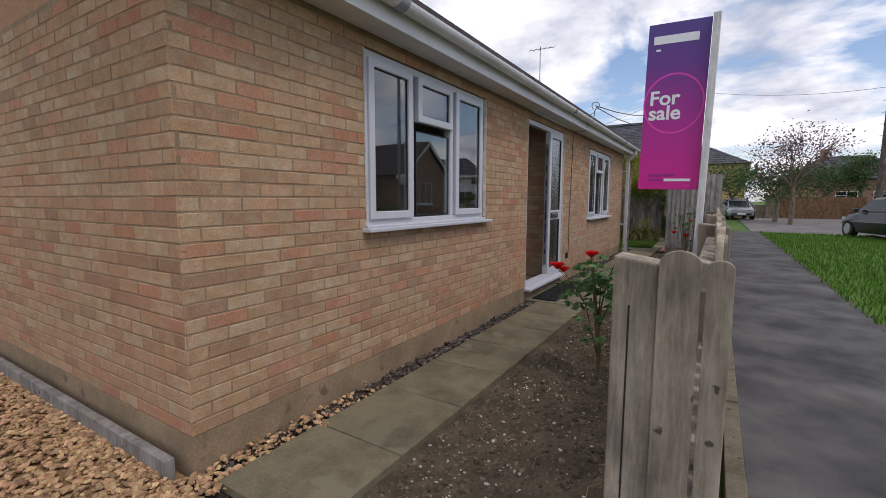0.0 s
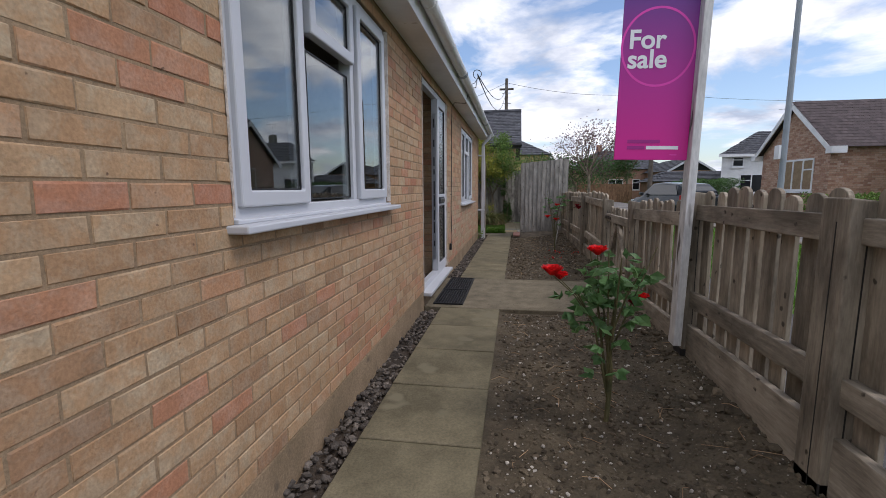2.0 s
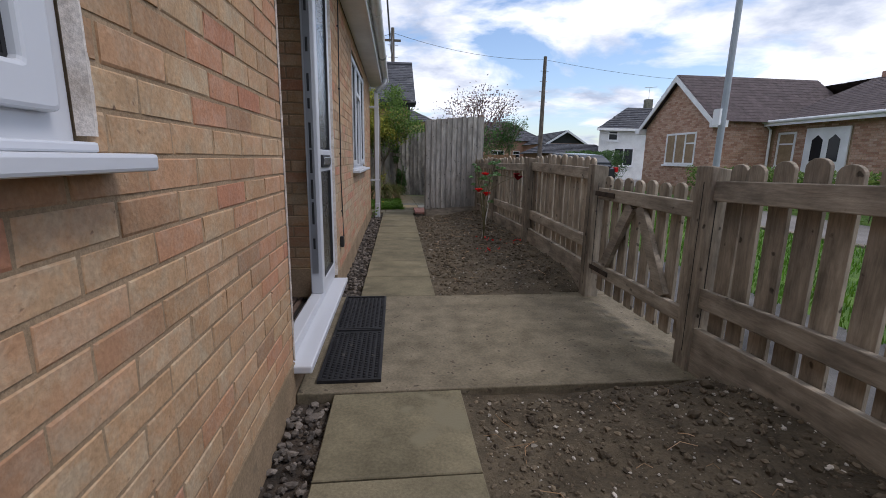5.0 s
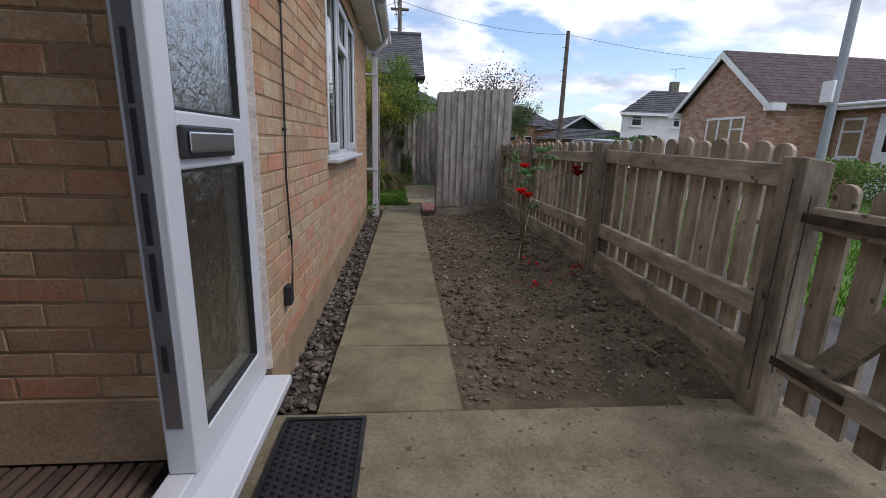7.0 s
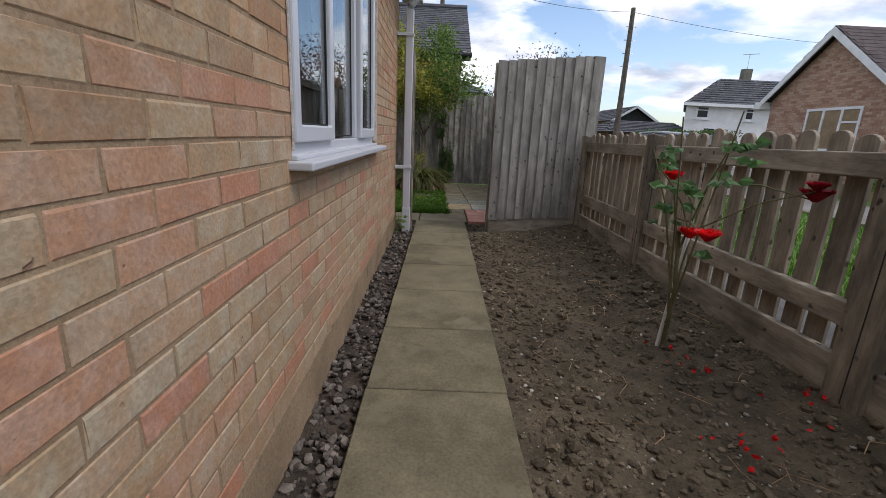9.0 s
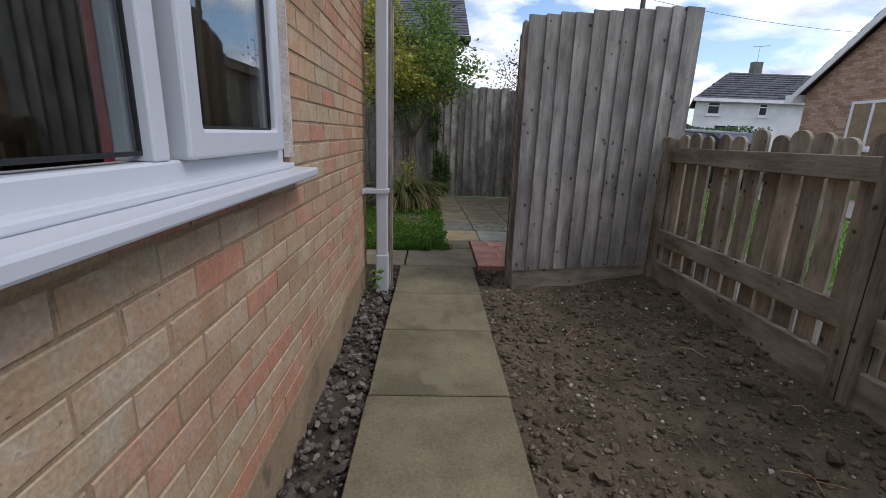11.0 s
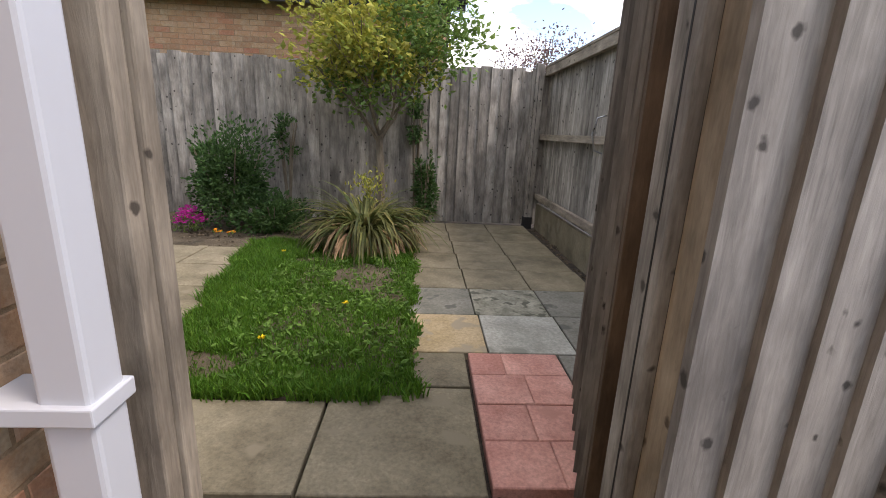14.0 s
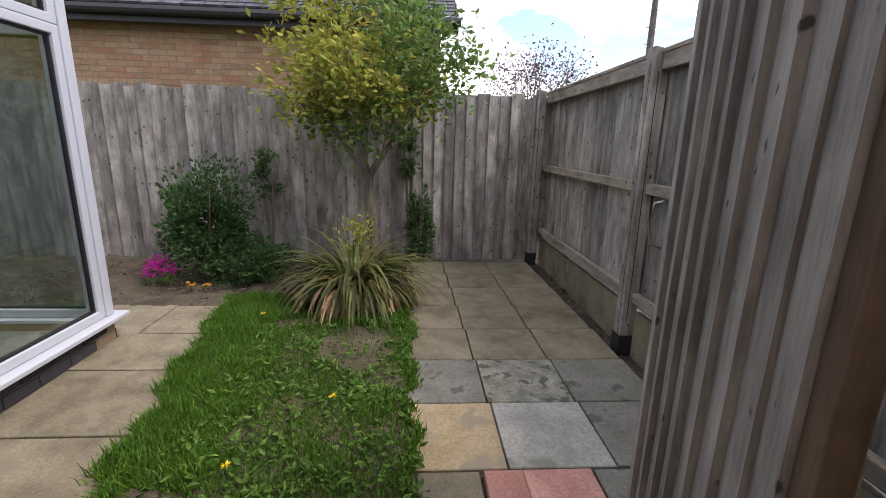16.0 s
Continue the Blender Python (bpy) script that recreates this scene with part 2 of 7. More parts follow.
def wood_material(name, dark, light, axis="Z", vary=0.2, rough=0.82, knots=True, bump=0.5, stain=0.38):
    """Weathered softwood: long grain, silvering, drying cracks and knots, another tone on each board."""
    m, nt, b = nodes_of(name)
    N, L = nt.nodes.new, nt.links.new
    info, co = N("ShaderNodeObjectInfo"), N("ShaderNodeTexCoord")
    mp = N("ShaderNodeMapping")
    st = {"X": (0.10, 1, 1), "Y": (1, 0.10, 1), "Z": (1, 1, 0.10)}[axis]
    mp.inputs["Scale"].default_value = st
    off = N("ShaderNodeVectorMath"); off.operation = "ADD"
    k = N("ShaderNodeMath"); k.operation = "MULTIPLY"; k.inputs[1].default_value = 41.0
    L(info.outputs["Random"], k.inputs[0]); L(co.outputs["Object"], off.inputs[0]); L(k.outputs[0], off.inputs[1])
    L(off.outputs[0], mp.inputs[0])
    grain = N("ShaderNodeTexNoise"); grain.inputs["Scale"].default_value = 95; grain.inputs["Detail"].default_value = 5; grain.inputs["Roughness"].default_value = 0.6; grain.inputs["Distortion"].default_value = 0.6
    L(mp.outputs[0], grain.inputs["Vector"])
    blot = N("ShaderNodeTexNoise"); blot.inputs["Scale"].default_value = 4.5; blot.inputs["Detail"].default_value = 4
    L(off.outputs[0], blot.inputs["Vector"])
    streak = N("ShaderNodeTexNoise"); streak.inputs["Scale"].default_value = 22; streak.inputs["Detail"].default_value = 3
    L(mp.outputs[0], streak.inputs["Vector"])
    sm = N("ShaderNodeMath"); sm.operation = "ADD"; L(grain.outputs["Fac"], sm.inputs[0]); L(blot.outputs["Fac"], sm.inputs[1])
    sm2 = N("ShaderNodeMath"); sm2.operation = "ADD"; L(sm.outputs[0], sm2.inputs[0]); L(streak.outputs["Fac"], sm2.inputs[1])
    ramp = N("ShaderNodeValToRGB")
    ramp.color_ramp.elements[0].position = 0.36; ramp.color_ramp.elements[0].color = (*dark, 1)
    ramp.color_ramp.elements[1].position = 0.64; ramp.color_ramp.elements[1].color = (*light, 1)
    third = N("ShaderNodeMath"); third.operation = "MULTIPLY"; third.inputs[1].default_value = 0.3333; L(sm2.outputs[0], third.inputs[0])
    L(third.outputs[0], ramp.inputs[0])
    col = ramp.outputs[0]
    height = sm.outputs[0]
    if knots:
        mk = N("ShaderNodeMapping"); mk.inputs["Scale"].default_value = {"X": (0.8, 1, 1), "Y": (1, 0.8, 1), "Z": (1, 1, 0.8)}[axis]
        L(off.outputs[0], mk.inputs[0])
        vo = N("ShaderNodeTexVoronoi"); vo.inputs["Scale"].default_value = 12.5
        kn = N("ShaderNodeTexNoise"); kn.inputs["Scale"].default_value = 40; kn.inputs["Detail"].default_value = 2
        L(off.outputs[0], kn.inputs["Vector"])
        ks = N("ShaderNodeVectorMath"); ks.operation = "MULTIPLY_ADD"; ks.inputs[1].default_value = (0.022, 0.022, 0.022)
        L(kn.outputs["Color"], ks.inputs[0]); L(mk.outputs[0], ks.inputs[2])
        L(ks.outputs[0], vo.inputs["Vector"])
        kr = N("ShaderNodeMapRange"); kr.inputs["From Min"].default_value = 0.085; kr.inputs["From Max"].default_value = 0.15; kr.inputs["To Min"].default_value = 1; kr.inputs["To Max"].default_value = 0
        L(vo.outputs["Distance"], kr.inputs["Value"])
        mx = N("ShaderNodeMix"); mx.data_type = "RGBA"
        L(kr.outputs[0], mx.inputs[0]); L(col, mx.inputs[6]); mx.inputs[7].default_value = (*[c * 0.45 for c in dark], 1)
        col = mx.outputs[2]
    hs = N("ShaderNodeHueSaturation")
    v = N("ShaderNodeMapRange"); v.inputs["To Min"].default_value = 1 - vary; v.inputs["To Max"].default_value = 1 + vary
    L(info.outputs["Random"], v.inputs["Value"]); L(v.outputs[0], hs.inputs["Value"]); L(col, hs.inputs["Color"])
    # broad damp stains that run with the grain
    mw = N("ShaderNodeMapping"); mw.inputs["Scale"].default_value = {"X": (0.35, 1, 1), "Y": (1, 0.35, 1), "Z": (1, 1, 0.35)}[axis]
    L(off.outputs[0], mw.inputs[0])
    wet = N("ShaderNodeTexNoise"); wet.inputs["Scale"].default_value = 9; wet.inputs["Detail"].default_value = 5; wet.inputs["Roughness"].default_value = 0.65
    L(mw.outputs[0], wet.inputs["Vector"])
    wr = N("ShaderNodeMapRange"); wr.inputs["From Min"].default_value = 0.36; wr.inputs["From Max"].default_value = 0.60
    wr.inputs["To Min"].default_value = 1 - stain; wr.inputs["To Max"].default_value = 1 + 0.42 * stain
    L(wet.outputs["Fac"], wr.inputs["Value"])
    ws = N("ShaderNodeVectorMath"); ws.operation = "SCALE"; L(hs.outputs[0], ws.inputs[0]); L(wr.outputs[0], ws.inputs["Scale"])
    L(ws.outputs[0], b.inputs["Base Color"])
    b.inputs["Roughness"].default_value = rough
    b.inputs["Specular IOR Level"].default_value = 0.25
    bp = N("ShaderNodeBump"); bp.inputs["Strength"].default_value = bump; bp.inputs["Distance"].default_value = 0.003
    L(height, bp.inputs["Height"]); L(bp.outputs[0], b.inputs["Normal"])
    return m


def plain(name, color, rough=0.5, metal=0.0, spec=0.5, grime=0.08):
    return surface(name, [c * (1 - grime) for c in color], [min(1, c * (1 + grime)) for c in color], scale=3, fine=25, rough=rough, bump=0.0, metal=metal, spec=spec, grain_amp=grime * 0.5, rough_var=0.025)


def glass(name, tint=(0.85, 0.9, 0.9), rough=0.01, ripple=0.0, base=0.11):
    m, nt, b = nodes_of(name)
    N, L = nt.nodes.new, nt.links.new
    nt.nodes.remove(b)
    out = nt.nodes["Material Output"]
    tr = N("ShaderNodeBsdfTransparent"); tr.inputs[0].default_value = (*tint, 1)
    gl = N("ShaderNodeBsdfGlossy"); gl.inputs["Roughness"].default_value = rough
    lw = N("ShaderNodeLayerWeight"); lw.inputs["Blend"].default_value = 0.5
    pw = N("ShaderNodeMath"); pw.operation = "POWER"; pw.inputs[1].default_value = 3.2
    L(lw.outputs["Facing"], pw.inputs[0])
    fr = N("ShaderNodeMapRange"); fr.inputs["To Min"].default_value = base; fr.inputs["To Max"].default_value = 0.85
    L(pw.outputs[0], fr.inputs["Value"])
    mx = N("ShaderNodeMixShader")
    L(fr.outputs[0], mx.inputs[0]); L(tr.outputs[0], mx.inputs[1]); L(gl.outputs[0], mx.inputs[2]); L(mx.outputs[0], out.inputs[0])
    co = N("ShaderNodeTexCoord")
    no = N("ShaderNodeTexNoise"); no.inputs["Scale"].default_value = 1.6 if not ripple else 28.0; no.inputs["Detail"].default_value = 1 if not ripple else 4
    no.inputs["Distortion"].default_value = 0.0 if not ripple else 1.6
    L(co.outputs["Object"], no.inputs["Vector"])
    bp = N("ShaderNodeBump"); bp.inputs["Strength"].default_value = ripple or 0.02; bp.inputs["Distance"].default_value = 0.01
    L(no.outputs["Fac"], bp.inputs["Height"]); L(bp.outputs[0], gl.inputs["Normal"])
    return m


CLAY = [(0.0, (0.305, 0.178, 0.101)), (0.2, (0.379, 0.23, 0.123)), (0.45, (0.414, 0.259, 0.141)), (0.74, (0.433, 0.29, 0.166)), (0.86, (0.42, 0.235, 0.128)), (0.95, (0.415, 0.2, 0.112)), (1.0, (0.385, 0.172, 0.098))]
RED_CLAY = [(0.0, (0.30, 0.15, 0.10)), (0.5, (0.42, 0.24, 0.16)), (1.0, (0.48, 0.31, 0.22))]
M_BRICK = brick_material("clay_brick", True, CLAY)
M_BRICK_MANY = brick_material("clay_brick_run", False, CLAY, blush=0.38)
WARM_CLAY = [(0.0, (0.322, 0.200, 0.114)), (0.25, (0.369, 0.250, 0.143)), (0.50, (0.388, 0.282, 0.172)), (0.70, (0.397, 0.260, 0.158)), (0.85, (0.407, 0.216, 0.128)), (1.0, (0.397, 0.183, 0.109))]
M_BRICK_WARM = brick_material("orange_clay_brick", False, WARM_CLAY, blush=0.26)
M_BRICK_RED = brick_material("red_clay_brick", False, RED_CLAY)
M_BRICK_DARK = brick_material("engineering_brick", True, [(0.0, (0.03, 0.03, 0.032)), (1.0, (0.06, 0.055, 0.055))], skin=0.0)
M_MORTAR = surface("mortar", (0.250, 0.174, 0.104), (0.330, 0.238, 0.146), scale=5, fine=140, rough=0.95, bump=0.5)
M_BEAD = surface("pale_sealant", (0.440, 0.381, 0.322), (0.638, 0.582, 0.529), scale=18, fine=120, rough=0.9, bump=0.5)
M_RENDER = surface("cement_plinth", (0.213, 0.156, 0.094), (0.328, 0.238, 0.148), scale=3, fine=90, rough=0.95, bump=0.5, spots=(0.16, 0.12, 0.08), spot_scale=7, spot_at=0.64)
M_FOOT = surface("tan_render", (0.34, 0.235, 0.140), (0.45, 0.325, 0.205), scale=3, fine=90, rough=0.95, bump=0.4)
M_UPVC = plain("white_plastic", (0.524, 0.538, 0.561), rough=0.36, grime=0.012)
M_UPVC_OLD = surface("aged_white_plastic", (0.66, 0.66, 0.66), (0.78, 0.78, 0.78), scale=2.5, fine=30, rough=0.4, bump=0.0, spots=(0.5, 0.48, 0.44), spot_scale=9, spot_at=0.72, spec=0.4, grain_amp=0.02, rough_var=0.03)
M_SEAL = plain("black_rubber_seal", (0.012, 0.012, 0.013), rough=0.6)
M_GLASS = glass("window_glass")
M_GLASS_RIPPLE = glass("obscured_glass", (0.75, 0.8, 0.78), rough=0.16, ripple=0.5, base=0.34)
M_ROOM = plain("room_plaster", (0.45, 0.43, 0.40), rough=0.9)
M_SLAB = surface("concrete_slab", (0.112, 0.097, 0.059), (0.205, 0.177, 0.110), scale=3.2, fine=85, rough=0.92, bump=0.45, vary=0.10, spots=(0.175, 0.155, 0.10), spot_scale=4, spot_at=0.62)
M_SLAB_SAND = surface("sandstone_slab", (0.137, 0.115, 0.072), (0.247, 0.213, 0.140), scale=4, fine=70, rough=0.9, bump=0.5, vary=0.12, spots=(0.21, 0.18, 0.12), spot_scale=6, spot_at=0.60)
M_SLAB_YELLOW = surface("yellow_slab", (0.281, 0.215, 0.113), (0.390, 0.304, 0.183), scale=4, fine=60, rough=0.9, bump=0.4, vary=0.05, spots=(0.26, 0.22, 0.15), spot_scale=6, spot_at=0.58)
M_SLAB_PALE = surface("pale_grey_slab", (0.279, 0.275, 0.226), (0.394, 0.385, 0.328), scale=4, fine=60, rough=0.9, bump=0.4, vary=0.05, spots=(0.22, 0.22, 0.18), spot_scale=7, spot_at=0.62)
M_SLAB_MOTTLED = surface("mottled_slab", (0.162, 0.157, 0.115), (0.340, 0.323, 0.246), scale=9, fine=60, rough=0.9, bump=0.4, spots=(0.10, 0.10, 0.07), spot_scale=12, spot_at=0.56)
M_SLAB_GREY = surface("dark_grey_slab", (0.136, 0.132, 0.104), (0.220, 0.211, 0.172), scale=4, fine=60, rough=0.9, bump=0.4, vary=0.1, spots=(0.10, 0.10, 0.08), spot_scale=8, spot_at=0.60)
M_SLAB_RED = surface("red_slab", (0.40, 0.185, 0.145), (0.55, 0.30, 0.24), scale=5, fine=70, rough=0.85, bump=0.35, vary=0.08, spots=(0.40, 0.20, 0.155), spot_scale=6, spot_at=0.62)
M_CONCRETE = surface("worn_concrete", (0.130, 0.109, 0.071), (0.215, 0.181, 0.124), scale=6.0, fine=75, rough=0.92, bump=0.6, spots=(0.075, 0.060, 0.041), spot_scale=24, spot_at=0.645, bump_dist=0.006)
M_SOIL = surface("dry_soil", (0.060, 0.047, 0.030), (0.124, 0.098, 0.063), scale=5, fine=60, rough=0.98, bump=0.9, bump_dist=0.012, spots=(0.24, 0.20, 0.15), spot_scale=70, spot_at=0.68)
M_SOIL_DARK = surface("dark_soil", (0.03, 0.024, 0.018), (0.085, 0.065, 0.048), scale=8, fine=70, rough=0.98, bump=0.9, bump_dist=0.012)
M_STONE = surface("bed_stones", (0.072, 0.056, 0.037), (0.155, 0.122, 0.082), scale=9, fine=80, rough=0.95, bump=0.4, island=0.45)
M_CLOD = surface("soil_clods", (0.068, 0.053, 0.034), (0.138, 0.108, 0.070), scale=14, fine=90, rough=0.98, bump=0.9, bump_dist=0.01, island=0.3)
M_STONE_PALE = surface("pale_flints", (0.323, 0.289, 0.238), (0.527, 0.484, 0.425), scale=9, fine=80, rough=0.85, bump=0.3, island=0.3)
M_STONE_DARK = surface("dark_cobbles", (0.045, 0.038, 0.032), (0.17, 0.145, 0.12), scale=12, fine=80, rough=0.9, bump=0.4, island=0.55)
M_GRAVEL = surface("golden_gravel", (0.289, 0.170, 0.081), (0.510, 0.340, 0.187), scale=14, fine=80, rough=0.85, bump=0.3, island=0.42, hue=0.015)
M_GRAVEL_BED = surface("gravel_bed", (0.19, 0.115, 0.055), (0.34, 0.215, 0.11), scale=20, fine=90, rough=0.95, bump=0.8, bump_dist=0.01)
M_ASPHALT = surface("asphalt_pavement", (0.044, 0.043, 0.043), (0.131, 0.125, 0.116), scale=1.5, fine=160, rough=0.9, bump=0.6, spots=(0.10, 0.065, 0.035), spot_scale=1.6, spot_at=0.66)
M_ROAD = surface("road_asphalt", (0.13, 0.12, 0.11), (0.22, 0.205, 0.19), scale=0.8, fine=120, rough=0.9, bump=0.4)
M_TURF = surface("turf", (0.051, 0.106, 0.017), (0.102, 0.178, 0.030), scale=3.5, fine=80, rough=0.95, bump=0.8, bump_dist=0.01)
M_LAWN_SOIL = surface("lawn_soil", (0.060, 0.047, 0.028), (0.118, 0.093, 0.057), scale=4, fine=70, rough=0.98, bump=0.9, bump_dist=0.01)
M_GRASS = surface("grass_blades", (0.056, 0.146, 0.013), (0.130, 0.259, 0.026), scale=2.0, fine=9, rough=0.6, bump=0, island=0.35, hue=0.012, thin=0.4)
M_CLOVER = surface("broad_leaf_weeds", (0.068, 0.148, 0.020), (0.150, 0.265, 0.042), scale=3, fine=30, rough=0.6, bump=0, island=0.3, thin=0.4)
M_FENCE = wood_material("grey_fence_board", (0.158, 0.147, 0.131), (0.365, 0.342, 0.306), vary=0.16, stain=0.26)
M_STILE = wood_material("dark_brown_stile", (0.080, 0.054, 0.034), (0.150, 0.102, 0.065), vary=0.05, knots=False)
M_FENCE_WARM = wood_material("weathered_fence_board", (0.16, 0.144, 0.122), (0.405, 0.375, 0.325), vary=0.28)
M_RAIL_Y = wood_material("weathered_rail_along", (0.183, 0.155, 0.119), (0.404, 0.347, 0.271), axis="Y", vary=0.14)
M_RAIL_X = wood_material("weathered_rail_across", (0.185, 0.157, 0.12), (0.41, 0.352, 0.275), axis="X", vary=0.14)
M_PICKET = wood_material("weathered_picket", (0.180, 0.150, 0.112), (0.413, 0.350, 0.266), vary=0.25)
M_POST = wood_material("weathered_post", (0.144, 0.119, 0.090), (0.354, 0.302, 0.230), vary=0.14)
M_BROWN = wood_material("brown_stained_timber", (0.14, 0.078, 0.042), (0.24, 0.145, 0.08), vary=0.06, knots=False)
M_BATTEN = wood_material("yellowish_batten", (0.237, 0.186, 0.124), (0.408, 0.338, 0.243), vary=0.05)
M_BLACK_WOOD = plain("black_shoe_crack_groove", (0.014, 0.013, 0.012), rough=0.7)
M_SIGN_POST = surface("flaking_white_paint", (0.55, 0.54, 0.52), (0.72, 0.71, 0.70), scale=4, fine=40, rough=0.6, bump=0.3, stretch=(1, 1, 0.2), spots=(0.10, 0.085, 0.07), spot_scale=14, spot_at=0.60)
M_BLACK = plain("black_plastic", (0.015, 0.015, 0.016), rough=0.5)
M_RUBBER = surface("rubber_mat", (0.010, 0.010, 0.011), (0.022, 0.022, 0.024), scale=10, fine=90, rough=0.62, bump=0.25, spots=(0.06, 0.055, 0.045), spot_scale=16, spot_at=0.68)
M_STRIP_BROWN = surface("dark_brown_strip", (0.030, 0.022, 0.017), (0.085, 0.062, 0.045), scale=12, fine=90, rough=0.85, bump=0.3)
M_STEEL = plain("galvanised_steel", (0.42, 0.43, 0.45), rough=0.35, metal=1.0)
M_CHROME = plain("satin_chrome", (0.55, 0.56, 0.58), rough=0.25, metal=1.0)
M_DECK = wood_material("ribbed_brown_board", (0.085, 0.057, 0.044), (0.155, 0.108, 0.086), axis="Y", vary=0.08, knots=False)
M_TILE_DARK = surface("dark_slate_tile", (0.045, 0.046, 0.053), (0.095, 0.097, 0.108), scale=4, fine=40, rough=0.75, bump=0.3, island=0.3)
M_TILE_BROWN = surface("brown_roof_tile", (0.062, 0.047, 0.047), (0.105, 0.082, 0.080), scale=3, fine=40, rough=0.85, bump=0.3, island=0.12)
M_WHITE_WALL = surface("white_render", (0.66, 0.66, 0.64), (0.80, 0.80, 0.78), scale=1.5, fine=60, rough=0.9, bump=0.2)
M_YELLOW_WALL = surface("ochre_brick_far", (0.40, 0.30, 0.13), (0.52, 0.40, 0.19), scale=2, fine=40, rough=0.9, bump=0.2)
M_DARK_ROOM = plain("dark_interior", (0.03, 0.03, 0.032), rough=0.9)
M_BARK = wood_material("bark", (0.14, 0.11, 0.075), (0.30, 0.25, 0.18), vary=0.1, knots=False)
M_POLE = wood_material("pole_timber", (0.085, 0.07, 0.055), (0.17, 0.145, 0.12), vary=0.1, knots=False)
M_LAMP_METAL = plain("grey_painted_steel", (0.30, 0.33, 0.36), rough=0.5)
M_LEAF = surface("green_leaves", (0.09, 0.165, 0.035), (0.20, 0.30, 0.07), scale=1.5, fine=12, rough=0.5, bump=0, island=0.35, hue=0.012, thin=0.4)
M_LEAF_YELLOW = surface("yellow_green_leaves", (0.22, 0.27, 0.045), (0.50, 0.45, 0.08), scale=1.1, fine=9, rough=0.5, bump=0, island=0.35, hue=0.015, thin=0.4)
M_LEAF_DARK = surface("dark_green_leaves", (0.038, 0.088, 0.024), (0.100, 0.185, 0.052), scale=2, fine=12, rough=0.55, bump=0, island=0.35, thin=0.4)
M_LEAF_ROSE = surface("rose_leaves", (0.065, 0.15, 0.05), (0.15, 0.27, 0.10), scale=3, fine=14, rough=0.45, bump=0, island=0.3, thin=0.4)
M_LEAF_PLUM = surface("plum_leaves", (0.075, 0.038, 0.043), (0.173, 0.098, 0.102), scale=2, fine=10, rough=0.6, bump=0, island=0.4, thin=0.4)
M_FLAX = surface("flax_leaves", (0.060, 0.085, 0.022), (0.20, 0.185, 0.060), scale=2.5, fine=20, rough=0.55, bump=0, island=0.4, hue=0.02, thin=0.4)
M_FLAX_DRY = surface("dry_flax_leaves", (0.315, 0.194, 0.100), (0.567, 0.394, 0.242), scale=4, fine=20, rough=0.7, bump=0, island=0.35, thin=0.4)
M_PETAL = surface("red_petals", (0.546, 0.007, 0.010), (0.884, 0.022, 0.022), scale=20, fine=60, rough=0.5, bump=0, island=0.25, thin=0.4)
M_PETAL_DARK = surface("dark_red_petals", (0.20, 0.004, 0.012), (0.36, 0.01, 0.025), scale=20, fine=60, rough=0.5, bump=0, island=0.25, thin=0.4)
M_MAGENTA = surface("magenta_petals", (0.42, 0.02, 0.24), (0.68, 0.06, 0.42), scale=20, fine=60, rough=0.6, bump=0, island=0.3, thin=0.4)
M_ORANGE = surface("orange_petals", (0.62, 0.22, 0.01), (0.80, 0.40, 0.02), scale=20, fine=60, rough=0.6, bump=0, island=0.2)
M_YELLOW = surface("yellow_petals", (0.62, 0.46, 0.01), (0.78, 0.62, 0.02), scale=20, fine=60, rough=0.6, bump=0, island=0.2)
M_STEM = surface("green_brown_stem", (0.07, 0.07, 0.03), (0.15, 0.13, 0.06), scale=10, fine=50, rough=0.7, bump=0.2)
M_CURTAIN = surface("grey_curtain", (0.10, 0.10, 0.105), (0.17, 0.17, 0.175), scale=6, fine=60, rough=0.9, bump=0.2)
M_CURTAIN_BEIGE = surface("beige_curtain", (0.15, 0.13, 0.105), (0.23, 0.205, 0.17), scale=6, fine=60, rough=0.9, bump=0.2)
M_CURTAIN_RED = surface("red_curtain", (0.15, 0.012, 0.020), (0.25, 0.025, 0.036), scale=6, fine=60, rough=0.9, bump=0.2)
M_CAR_BLACK = plain("black_car_paint", (0.02, 0.023, 0.026), rough=0.18)
M_CAR_SILVER = plain("silver_car_paint", (0.48, 0.50, 0.53), rough=0.25, metal=0.6)
M_CAR_BLUE = plain("blue_grey_car_paint", (0.10, 0.13, 0.17), rough=0.22)
M_TYRE = plain("tyre_rubber", (0.015, 0.015, 0.015), rough=0.8)
M_CAR_GLASS = plain("tinted_car_glass", (0.02, 0.024, 0.028), rough=0.06, spec=0.8)
M_FAR_GLASS = plain("dark_window_glass", (0.014, 0.016, 0.019), rough=0.12, spec=0.22)
M_LAMP_RED = plain("red_lamp_lens", (0.45, 0.01, 0.012), rough=0.2)
M_LAMP_CLEAR = plain("clear_lamp_lens", (0.6, 0.62, 0.65), rough=0.15)
M_WHITE_INK = plain("white_print", (0.82, 0.82, 0.84), rough=0.5, grime=0.02)
M_PINK_INK = plain("pink_print", (0.75, 0.05, 0.42), rough=0.5, grime=0.02)
M_FADED_INK = plain("faded_print", (0.36, 0.01, 0.22), rough=0.5, grime=0.02)


